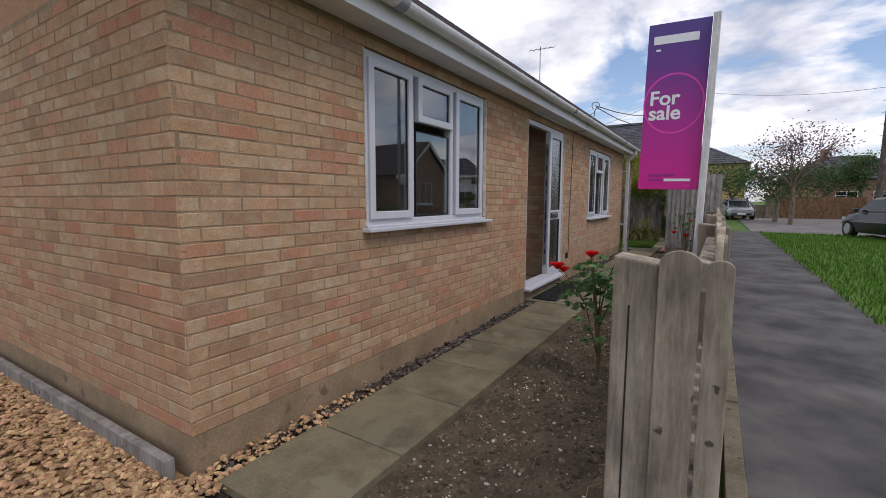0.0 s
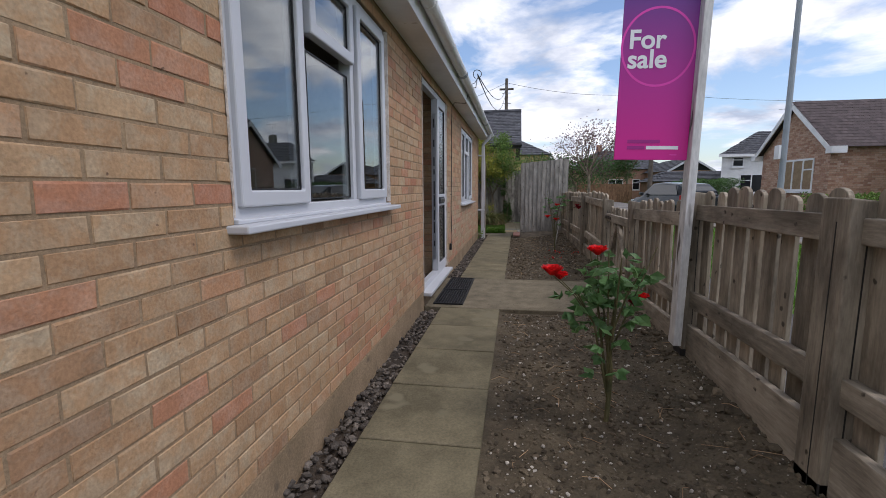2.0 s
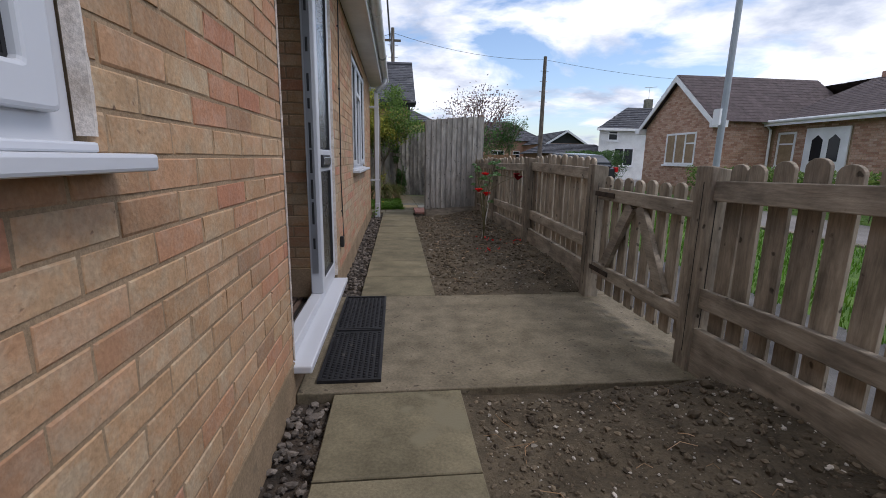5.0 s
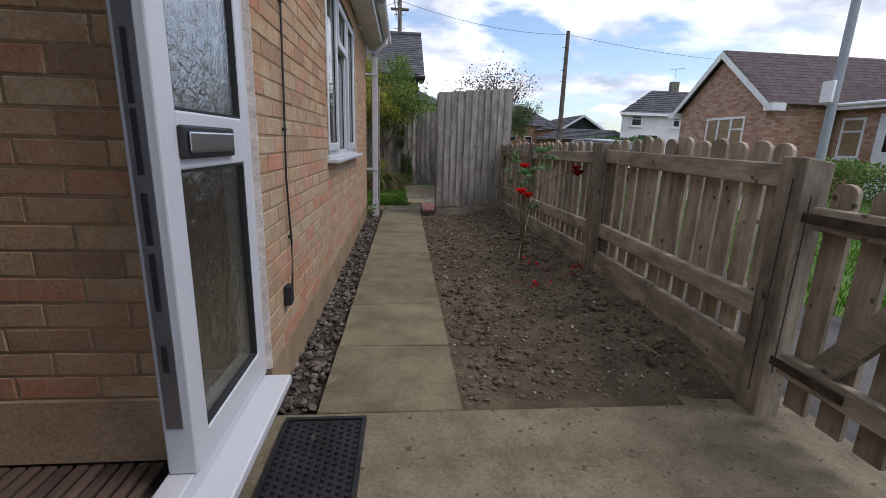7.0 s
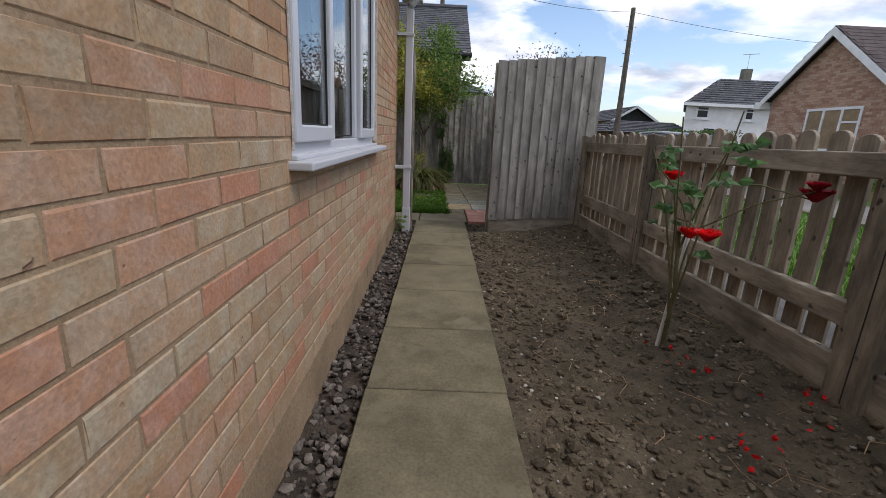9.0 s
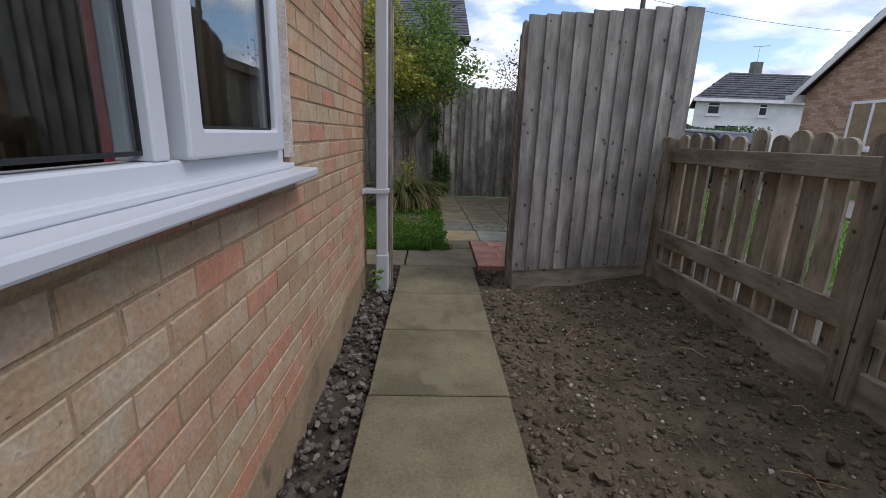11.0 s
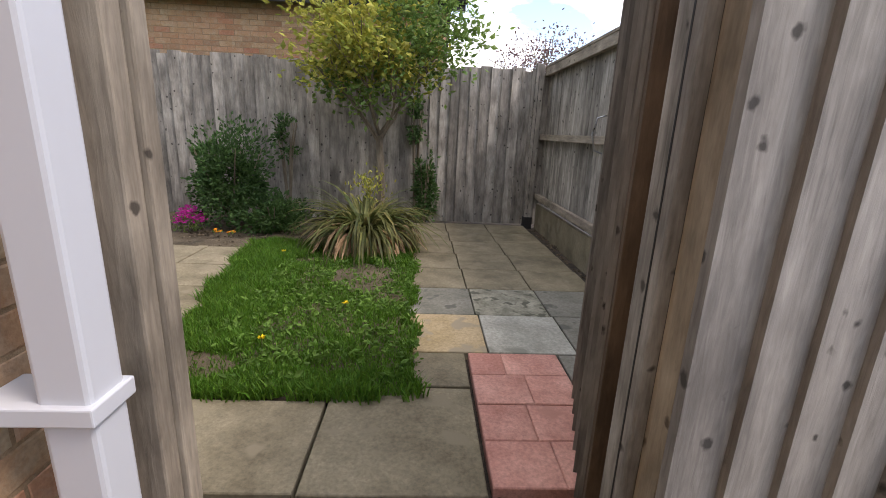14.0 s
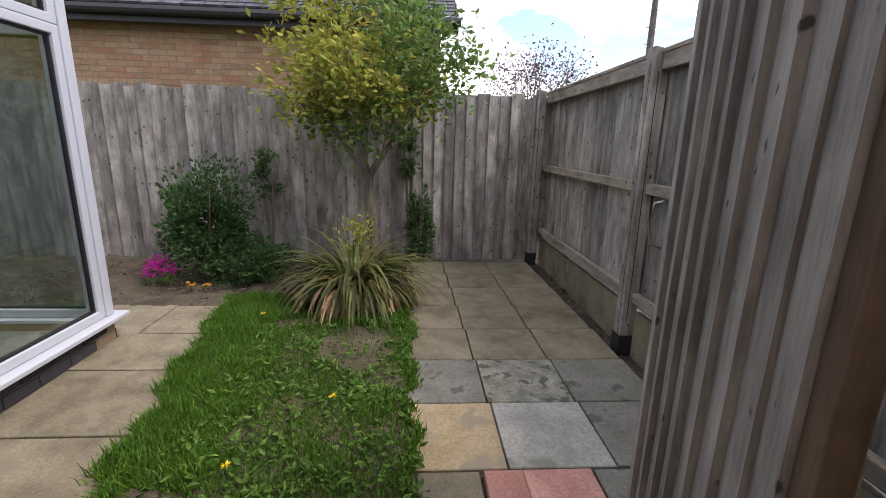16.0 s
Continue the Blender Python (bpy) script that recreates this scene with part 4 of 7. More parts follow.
    for sx, name in ((1, "front_slope"), (-1, "rear_slope")):
        bm = bmesh.new()
        for i in range(14):
            a, b = i / 14, (i + 1) / 14 + 0.012
            xa, xb = -3.7 + sx * (4.0 * (1 - a)), -3.7 + sx * (4.0 * (1 - min(b, 1)))
            za, zb = 2.545 + 1.75 * a, 2.545 + 1.75 * min(b, 1)
            q = [(xa, Y0 - 0.36, za + 0.03), (xa, Y1 + 0.45, za + 0.03), (xb, Y1 + 0.45, zb), (xb, Y0 - 0.36, zb)]
            lo = [bm.verts.new(p) for p in q]
            hi = [bm.verts.new((p[0], p[1], p[2] - 0.035)) for p in q]
            bm.faces.new(lo); bm.faces.new(hi[::-1])
            for k in range(4):
                bm.faces.new((lo[k], hi[k], hi[(k + 1) % 4], lo[(k + 1) % 4]))
        bmesh.ops.recalc_face_normals(bm, faces=bm.faces[:])
        part(name, bm, M_TILE_BROWN, roof)
    for y, nm in ((Y0 + 0.02, "gable_south"), (Y1 - 0.14, "gable_north")):
        part(nm, prism([(-7.4, SOFFIT + 0.002), (0.0, SOFFIT + 0.002), (-3.7, 4.10)], "y", y, y + 0.12), M_BRICK_MANY, roof)


house()


def upvc_window(name, y0, y1, z0, z1, lights, label):
    """A white plastic window in the front wall. lights: (y0, y1, z0, z1, sash) of each pane; a sash stands proud of the frame."""
    w = thing(name, (0, (y0 + y1) / 2, z0), label, "window", kind="structure")
    xo, xi = -0.022, -0.092
    f = 0.052
    bm = ring("x", xi, xo, y0, y1, z0, z1, f, bevel=0.005)
    frame_part = part("window_frame", bm, M_UPVC, w)
    for a in sorted({round(l[1], 4) for l in lights}):
        if a < y1 - f - 0.02:
            part("mullion", boxes((xi, xo, a - 0.004, a + 0.044, z0 + f, z1 - f), bevel=0.004), M_UPVC, frame_part)
    for a, b, c, d, sash in lights:
        if sash:
            s = 0.058
            out = xo + 0.022
            A, B, C, D = a - 0.012, b + 0.012, c - 0.012, d + 0.012
            bm = ring("x", xo - 0.03, out, A, B, C, D, s, bevel=0.007)
            sp = part("sash", bm, M_UPVC, w)
            ga, gb, gc, gd = A + s, B - s, C + s, D - s
            gx = out - 0.02
        else:
            sp = frame_part
            ga, gb, gc, gd = a, b, c, d
            gx = xo - 0.022
        t = 0.007
        part("gasket", ring("x", gx - 0.01, gx + 0.003, ga, gb, gc, gd, t), M_SEAL, w)
        pane = part("pane", boxes((gx - 0.006, gx - 0.001, ga + 0.001, gb - 0.001, gc + 0.001, gd - 0.001)), M_GLASS, w)
        pane.visible_shadow = False
    # cill and the beads of sealant
    part("window_sill", boxes((-0.03, 0.075, y0 - 0.045, y1 + 0.045, z0 - 0.032, z0 - 0.004), bevel=0.006), M_UPVC, w)
    part("sill_nose", boxes((-0.09, 0.012, y0, y1, z0 - 0.004, z0 + 0.012), bevel=0.004), M_UPVC, w)
    return w


a0, a1 = W1[0] + 0.006, W1[1] - 0.006
upvc_window("window_1", a0, a1, 1.084, 2.284, [(a0 + 0.06, 2.655, 1.147, 2.225, True), (2.75, 3.265, 1.147, 1.825, False), (2.75, 3.265, 1.90, 2.225, True), (3.345, a1 - 0.06, 1.147, 2.225, True)],
            "white plastic casement window of three lights with a wide sill")
b0, b1 = W2[0] + 0.006, W2[1] - 0.006
upvc_window("window_2", b0, b1, 0.937, 2.213, [(b0 + 0.06, 8.78, 1.0, 2.155, True), (8.87, 9.385, 1.0, 1.74, False), (8.87, 9.385, 1.82, 2.155, True), (9.47, b1 - 0.06, 1.0, 2.155, True)],
            "white plastic casement window with curtains drawn behind the glass")


def curtain(y0, y1, z0, z1, x, material, label):
    c = thing("curtain", (x, (y0 + y1) / 2, z0), label, "curtain")
    bm = bmesh.new()
    n = int((y1 - y0) / 0.012)
    prev = None
    for i in range(n + 1):
        y = y0 + (y1 - y0) * i / n
        dx = 0.022 * math.sin(y * 62) + 0.01 * math.sin(y * 23 + 1)
        pair = (bm.verts.new((x + dx, y, z0)), bm.verts.new((x + dx * 0.8, y, z1)))
        if prev:
            bm.faces.new((prev[0], pair[0], pair[1], prev[1]))
        prev = pair
    cloth = part("cloth", bm, material, c, smooth=True)
    part("curtain_pole", tube([(x, y0 - 0.05, z1 + 0.02), (x, y1 + 0.05, z1 + 0.02)], 0.012), M_LAMP_METAL, c)


curtain(10.14, 10.46, 0.16, 2.22, -0.33, M_CURTAIN_BEIGE, "beige curtain hanging beside the window")
curtain(9.95, 10.12, 0.16, 2.22, -0.32, M_CURTAIN, "grey lined curtain hanging at the window")
curtain(9.69, 9.93, 0.16, 2.22, -0.31, M_CURTAIN_RED, "dark red curtain hanging at the window")
curtain(8.25, 8.55, 0.16, 2.22, -0.36, M_CURTAIN, "grey lined curtain gathered at the window")
curtain(2.14, 2.34, 0.16, 2.26, -0.36, M_CURTAIN, "grey curtain gathered at the window")


def front_door():
    d = thing("door_1", (0, 5.86, 0.1), "white plastic door frame with a glazed side panel, the door standing open", "door", kind="structure")
    xo, xi, f = -0.015, -0.085, 0.058
    y0, y1, z0, z1 = DOOR[0] + 0.006, DOOR[1] - 0.006, 0.165, 2.284
    fr = part("door_frame", ring("x", xi, xo, y0, y1, z0 - 0.02, z1, f, f, 0.055, f, bevel=0.005), M_UPVC, d)
    part("threshold", boxes((-0.125, 0.085, DOOR[0] - 0.03, DOOR[1] - 0.015, 0.105, 0.142), bevel=0.007), M_UPVC, d, "white plastic door sill")
    # glazed side panel with letter plate, the lock keeps on its edge
    a, b = 5.985, y1 - f
    s = 0.082
    pan = part("side_panel", ring("x", xi + 0.005, xo + 0.012, a, b, z0 + 0.036, z1 - f, s, 0.055, 0.084, 0.07, bevel=0.006), M_UPVC, d)
    part("mid_rail", boxes((xi + 0.006, xo + 0.0118, a + s - 0.002, b - 0.053, 0.985, 1.125), bevel=0.006), M_UPVC, pan)
    for c, e in ((z0 + 0.12, 0.985), (1.125, z1 - f - 0.07)):
        t = 0.007
        part("gasket", ring("x", -0.03, -0.008, a + s, b - 0.055, c, e, t), M_SEAL, pan)
        g = part("pane", boxes((-0.028, -0.02, a + s + 0.001, b - 0.056, c + 0.001, e - 0.001)), M_GLASS_RIPPLE, pan, "obscured glass pane")
        g.visible_shadow = False
    lp = part("letter_plate", boxes((xo + 0.011, xo + 0.026, a + 0.075, a + 0.40, 1.012, 1.092), bevel=0.006), M_BLACK, pan, "black and chrome letter plate")
    part("flap", boxes((xo + 0.026, xo + 0.034, a + 0.098, a + 0.375, 1.026, 1.078), bevel=0.005), M_CHROME, lp)
    keep = part("lock_keep_strip", boxes((xi + 0.018, xo - 0.012, a - 0.004, a - 0.001, 0.34, 2.06)), M_STEEL, pan, "bright steel lock keep strip")
    for z, h in ((0.50, 0.07), (0.66, 0.14), (0.82, 0.12), (0.98, 0.14), (1.13, 0.15), (1.36, 0.06), (1.46, 0.1), (1.68, 0.08), (1.9, 0.1)):
        part("keep_slot", boxes((xi + 0.03, xo - 0.026, a - 0.007, a - 0.0035, z, z + h), bevel=0.001), M_BLACK, keep)
    part("floor_track", boxes((-0.122, -0.092, 5.175, 5.975, 0.142, 0.150), (-0.086, -0.080, 5.175, 5.975, 0.142, 0.153), bevel=0.001), M_STEEL, d, "bright metal threshold track")
    # the door leaf stands open against the porch wall
    leaf = part("door_leaf", boxes((-0.90, -0.12, 5.125, 5.185, 0.175, 2.22), bevel=0.006), M_UPVC, d, "white door leaf swung inwards")
    part("door_handle", tube([(-0.83, 5.19, 1.05), (-0.83, 5.235, 1.05), (-0.71, 5.24, 1.05)], 0.009), M_CHROME, leaf)
    return d


front_door()


def ragged_bead(parent, y, z0, z1, side, seed):
    """Rough mortar smeared between a frame and the brick edge."""
    V, F = [], []
    n = int((z1 - z0) / 0.018)
    for i in range(n + 1):
        z = z0 + (z1 - z0) * i / n
        r = 0.005 + 0.005 * noise.noise(Vector((seed, 3.1, z * 9))) + 0.004 * noise.noise(Vector((seed, 7.7, z * 34)))
        V += [(-0.018, y - side * 0.008, z), (0.0062, y - side * 0.001, z), (0.0066, y + side * r, z), (0.001, y + side * (r + 0.002), z)]
    for i in range(n):
        k = 4 * i
        F += [(k + j, k + j + 1, k + j + 5, k + j + 4) for j in range(3)]
    return raw("sealant_bead", V, F, M_BEAD, parent)


for seed, (y0, y1, z0, z1) in enumerate((W1, DOOR, W2)):
    owner = bpy.data.objects[("window_1", "door_1", "window_2")[seed]]
    ragged_bead(owner, y0, z0 + 0.06, z1 - 0.01, -1, seed + 1)
    ragged_bead(owner, y1, z0 + 0.06, z1 - 0.01, 1, seed + 5)


def flat_ring(x0, x1, y0, y1, z0, z1, w):
    bm = ring("y", z0, z1, x0, x1, y0, y1, w)
    for v in bm.verts:
        v.co = Vector((v.co.x, v.co.z, v.co.y))
    return bm


def door_mat(y0, y1):
    m = thing("door_mat", (0.235, (y0 + y1) / 2, 0.005), "black rubber door mat with rows of raised studs on the concrete", "door mat", "mats at the door")
    base = part("mat_base", boxes((0.085, 0.392, y0, y1, 0.004, 0.012)), M_RUBBER, m)
    part("rim", flat_ring(0.085, 0.392, y0, y1, 0.012, 0.021, 0.015), M_RUBBER, m)
    bm = bmesh.new()
    ny = int((y1 - y0 - 0.04) / 0.028)
    for i in range(10):
        for k in range(ny):
            x, y = 0.112 + i * 0.028, y0 + 0.028 + k * 0.028 + (0.014 if i % 2 else 0)
            if y > y1 - 0.025:
                continue
            q = [(x + 0.0095 * math.cos(t), y + 0.0095 * math.sin(t)) for t in np.linspace(0, math.tau, 7)[:-1]]
            lo = [bm.verts.new((u, v, 0.012)) for u, v in q]
            hi = [bm.verts.new((x + (u - x) * 0.7, y + (v - y) * 0.7, 0.020)) for u, v in q]
            bm.faces.new(hi)
            for n in range(6):
                bm.faces.new((lo[n], lo[(n + 1) % 6], hi[(n + 1) % 6], hi[n]))
    tagged(part("studs", bm, M_RUBBER, m), kind="stuff")


door_mat(5.16, 5.815)
door_mat(5.825, 6.49)


def downpipe():
    p = thing("downpipe", (0.12, 11.56, 0), "white square plastic downpipe with a wall clip at the house corner", "downpipe")
    part("shaft", boxes((0.085, 0.160, 11.528, 11.600, -0.05, 2.20), bevel=0.008), M_UPVC, p)
    part("shoe", boxes((0.080, 0.166, 11.522, 11.606, -0.05, 0.235), bevel=0.008), M_UPVC, p, "stained lower pipe socket")
    part("swan_neck", tube([(0.122, 11.563, 2.17), (0.122, 11.563, 2.24), (0.27, 11.563, 2.38), (0.283, 11.563, 2.47)], 0.038, 8), M_UPVC, p)
    for z in (0.655, 1.955):
        clip = part("pipe_clip", boxes((0.0, 0.168, 11.517, 11.610, z, z + 0.03), bevel=0.003), M_UPVC, p)
        part("clip_ear", boxes((0.001, 0.012, 11.478, 11.516, z - 0.003, z + 0.033), bevel=0.003), M_UPVC, clip)


downpipe()


def wall_cable():
    c = thing("phone_cable", (0.012, 7.0, 0.36), "black cable running down the brick wall to a small box", "cable")
    P = [(0.205, 7.06, 2.36), (0.05, 7.05, 2.372), (0.014, 7.05, 2.32), (0.010, 7.03, 1.75), (0.009, 7.025, 1.60), (0.010, 7.0, 1.25), (0.010, 6.97, 0.90), (0.013, 6.995, 0.60), (0.022, 6.95, 0.47), (0.028, 6.91, 0.42)]
    part("cable_run", tube(P, 0.0048, 6), M_BLACK, c, smooth=True)
    part("cable_box", boxes((0.001, 0.032, 6.862, 6.916, 0.335, 0.425), bevel=0.004), M_BLACK, c)
    for z, y in ((0.62, 6.985), (1.1, 6.978), (1.62, 7.018), (2.1, 7.034)):
        part("cable_clip", boxes((0.001, 0.017, y, y + 0.016, z, z + 0.012)), M_BLACK, c)
    b = thing("cable_bracket", (0.2, 6.9, 2.5), "steel eye bracket with looped phone lines at the eaves", "bracket")
    part("arm", tube([(0.222, 6.9, 2.52), (0.36, 6.9, 2.53), (0.38, 6.9, 2.66)], 0.008, 6), M_STEEL, b)
    loop = [(0.38 + 0.055 * math.cos(t), 6.9 + 0.02 * math.sin(2 * t), 2.70 + 0.055 * math.sin(t)) for t in np.linspace(-1.6, 4.2, 16)]
    part("loop", tube(loop, 0.005, 6), M_BLACK, b, smooth=True)
    part("tail", tube([(0.38, 6.9, 2.65), (0.34, 6.95, 2.60), (0.27, 6.98, 2.585), (0.235, 7.03, 2.45), (0.205, 7.06, 2.36)], 0.0045, 6), M_BLACK, b, smooth=True)


wall_cable()


# ---- front garden floor ----
def bed_rise(x, y):
    """The dug bed banks up towards the street fence, less so at the concrete pad and at the open end."""
    if not 0.85 < x or y > 11.72 or 5.05 < y < 6.56:
        return 0.0
    end = min(1.0, max(0.0, (y - 0.9) / 0.7))
    pad_gap = min(1.0, 0.25 + max(0.0, 5.07 - y, y - 6.54) / 0.45)
    return 0.165 * min(1.0, (x - 0.85) / 1.15) ** 1.3 * end * pad_gap


soil = tagged(uneven_sheet("soil_bed", 0.72, 2.10, -1.2, 11.70, -0.035, 0.035, 0.022, M_SOIL, freq=5.0, lift=bed_rise), "dry brown soil of the planting bed", "soil", kind="structure")
strip = tagged(uneven_sheet("soil_strip", -0.02, 0.26, 0.5, 12.1, -0.05, 0.03, 0.018, M_SOIL_DARK, freq=7.0), "dark soil strip between wall and path", "soil", kind="structure")
drive = tagged(uneven_sheet("gravel_drive", -7.0, 1.5, -5.0, 0.84, -0.055, 0.12, 0.012, M_GRAVEL_BED, freq=2.0), "golden gravel drive beside the house", "drive", kind="structure")


def strew(n, x0, x1, y0, y1, z, s0, s1, power=2.0, keep=None):
    P, S = [], []
    while len(P) < n:
        x, y = RNG.uniform(x0, x1), RNG.uniform(y0, y1)
        if keep and not keep(x, y):
            continue
        s = s0 + (s1 - s0) * RNG.random() ** power
        P.append((x, y, z + noise.fractal(Vector((x * 5, y * 5, 0.3)), 0.9, 2.1, 4) * 0.022 + s * 0.25 + bed_rise(x, y)))
        S.append(s)
    return P, S


bed = lambda x, y: not (5.02 < y < 6.62)
P, S = strew(17000, 0.80, 2.02, 0.9, 11.55, -0.037, 0.003, 0.017, 2.4, bed)
tagged(scatter_stones("bed_stones", M_STONE, P, S, seed=21), "small brown stones and clods lying on the soil", "stones", kind="stuff")
P, S = strew(1500, 0.81, 2.02, 0.9, 11.5, -0.033, 0.003, 0.012, 2.5, lambda x, y: bed(x, y) and (y < 5 or RNG.random() < 0.35))
tagged(scatter_stones("pale_flints", M_STONE_PALE, P, S, seed=22), "pale flint chips scattered over the soil", "stones", kind="stuff")
P, S = strew(1150, 0.82, 2.0, 6.75, 11.5, -0.040, 0.010, 0.033, 2.4, lambda x, y: bed(x, y) and (x < 1.12 or RNG.random() < 0.22))
tagged(scatter_stones("soil_clods", M_CLOD, P, S, seed=27), "rough clods of dug brown soil", "soil clods", kind="stuff")
P, S = strew(420, 0.82, 2.0, 1.0, 4.95, -0.036, 0.008, 0.024, 2.0, bed)
tagged(scatter_stones("soil_clods", M_CLOD, P, S, seed=28), "few rough clods of brown soil", "soil clods", kind="stuff")
P, S = strew(170, 1.66, 2.0, 1.0, 11.4, -0.03, 0.012, 0.036, 2.0, bed)
tagged(scatter_stones("rubble", M_STONE, P, S, seed=23), "lumps of rubble along the foot of the fence", "stones", kind="stuff")
P, S = strew(2600, 0.0, 0.22, 0.9, 12.0, -0.04, 0.007, 0.024, 1.6, lambda x, y: not (5.05 < y < 6.6))
tagged(scatter_stones("cobbles", M_STONE_DARK, P, S, seed=24), "dark cobbles in the strip beside the wall", "stones", kind="stuff")
P, S = strew(520, 0.0, 0.24, 0.55, 2.1, -0.02, 0.008, 0.022, 1.6, lambda x, y: RNG.random() > (y - 0.5) / 1.7)
tagged(scatter_stones("spilt_gravel", M_GRAVEL, P, S, seed=25), "golden gravel spilt at the corner of the house", "gravel", kind="stuff")
P, S = [], []
for _ in range(11000):
    x, y = -3.8 + 4.6 * RNG.random(), 0.78 - 1.75 * RNG.random() ** 1.3
    s = RNG.uniform(0.010, 0.026)
    P.append((x, y, -0.045 + RNG.uniform(0, 0.018))); S.append(s)
tagged(scatter_stones("drive_gravel", M_GRAVEL, P, S, seed=26, flat=0.6), "golden angular gravel of the drive", "gravel", kind="stuff")
tagged(part("drive_edging", boxes((-2.9, -0.085, 0.765, 0.812, -0.12, 0.052), (-5.6, -2.92, 0.765, 0.812, -0.12, 0.047), bevel=0.005), M_FENCE), "grey timber edging board along the gravel", "edging", kind="structure")


def twigs():
    bm = bmesh.new()
    for _ in range(170):
        x, y = RNG.uniform(0.85, 1.95), RNG.choice([RNG.uniform(1.2, 4.9), RNG.uniform(6.8, 11.2)])
        a, l = RNG.uniform(0, math.tau), RNG.uniform(0.04, 0.16)
        z = -0.022 + noise.fractal(Vector((x * 5, y * 5, 0.3)), 0.9, 2.1, 4) * 0.022 + bed_rise(x, y)
        tube([(x, y, z), (x + l * 0.5 * math.cos(a), y + l * 0.5 * math.sin(a), z + 0.012), (x + l * math.cos(a + 0.3), y + l * math.sin(a + 0.3), z)], 0.0016, 4, bm)
    tagged(part("dry_twigs", bm, M_FLAX_DRY), "dry straw and twigs lying on the soil", "twigs", kind="stuff")


twigs()
path = tagged(part("garden_path", boxes((0.22, 0.76, 1.0, 12.6, -0.12, -0.05)), M_SOIL_DARK), "path of square concrete slabs along the house wall", "path", kind="structure")
pad = tagged(part("doorstep_pad", boxes((0.006, 2.12, 5.075, 6.535, -0.14, 0.003), bevel=0.006), M_CONCRETE), "worn concrete pad from the gate to the door", "concrete pad", kind="structure")
part("broken_edge", boxes((1.75, 2.22, 6.50, 6.66, -0.12, 0.001), (2.0, 2.26, 5.2, 6.6, -0.13, -0.004), bevel=0.008), M_CONCRETE, pad)

# ---- picket fence ----
FX = 2.05
fence = thing("picket_fence", (FX, 6, 0), "weathered timber picket fence along the front garden", "fence")


def post(parent, x, y, h, s=0.1, cap=True, z0=-0.08, lean=0.0, material=None):
    bm = bmesh.new()
    box(bm, x - s / 2, x + s / 2, y - s / 2, y + s / 2, z0, h, bevel=0.006)
    for v in bm.verts:
        if v.co.z > h - 0.05:
            v.co.z -= 0.018 * (v.co.x - x + s / 2) / s
        v.co.x += lean * v.co.z
    p = part("post", bm, material or M_POST, parent)
    # cracks are thin black bars on two faces, their inner dark put into the colour
    part("crack", boxes((x - s / 2 - 0.001, x - s / 2 + 0.004, y - 0.014, y - 0.009, 0.1, h - 0.08), (x - 0.016, x - 0.011, y - s / 2 - 0.001, y - s / 2 + 0.004, 0.2, h - 0.14)), M_BLACK_WOOD, p)
    return p


POSTS = [(2.45, 1.16), (3.76, 1.17), (5.22, 1.07), (6.50, 1.06), (8.19, 1.11), (10.04, 1.10), (11.56, 1.08)]
for y, h in POSTS:
    post(fence, FX - 0.01, y, h, 0.14 if y < 3 else 0.125 if y < 4 else 0.15 if 8 < y < 9 else 0.115)
    if 2.4 < y < 4:
        part("post_shoe", boxes((FX - 0.08, FX + 0.06, y - 0.07, y + 0.07, -0.05, 0.17), bevel=0.004), M_BLACK_WOOD, fence)


post(fence, 1.86, 1.19, 1.12, 0.12)


def picket_mesh(w, h, t=0.02):
    """A board with a rounded head, its arrises worn off."""
    rise = w * 0.36
    q = [(-w / 2 + 0.003, 0), (w / 2 - 0.003, 0), (w / 2, 0.004), (w / 2, h - rise)] + [(w / 2 * math.cos(a), h - rise + rise * math.sin(a)) for a in np.linspace(0.3, math.pi - 0.3, 7)] + [(-w / 2, h - rise), (-w / 2, 0.004)]
    bm = prism(q, "x", 0.0, t)
    bmesh.ops.bevel(bm, geom=[e for e in bm.edges if abs(e.verts[0].co.x - e.verts[1].co.x) < 1e-6], offset=0.002, segments=1, affect="EDGES")
    return mesh_of("picket", bm, M_PICKET)


PICKETS = [picket_mesh(0.094 + 0.004 * i, 0.985 + 0.009 * i) for i in range(4)]


def fence_span(y0, y1, top0, top1):
    """Two rails, a gravel board and the pickets between two posts; top0 and top1 are the upper rail's height at either end."""
    a, b = y0 + 0.05, y1 - 0.05
    lift = lambda y: top0 + (top1 - top0) * (y - a) / (b - a)
    for drop, h in ((0.0, 0.095), (0.545, 0.098)):
        bm = bmesh.new()
        box(bm, FX - 0.045, FX - 0.003, a, b, -h, 0.0, bevel=0.005, jitter=0.005)
        for v in bm.verts:
            v.co.z += lift(v.co.y) - drop
        part("rail", bm, M_RAIL_Y, fence)
    bm = boxes((FX - 0.05, FX - 0.012, a, b, -0.30, 0.0), bevel=0.004)
    for v in bm.verts:
        v.co.z += lift(v.co.y) - 0.755 if v.co.z > -0.15 else 0.2
    part("gravel_board", bm, M_RAIL_Y, fence)
    n = int(round((b - a - 0.02) / 0.132))
    for i in range(n):
        y = a + 0.01 + (i + 0.5) * (b - a - 0.02) / n
        o = new("picket", RNG.choice(PICKETS))
        o.matrix_basis = pose(FX + 0.001, y + RNG.uniform(-0.006, 0.006), lift(y) - 0.915 + RNG.uniform(-0.01, 0.01), RNG.uniform(-0.8, 0.8), RNG.uniform(-0.6, 0.6), RNG.uniform(-2, 2))
        under(o, fence)


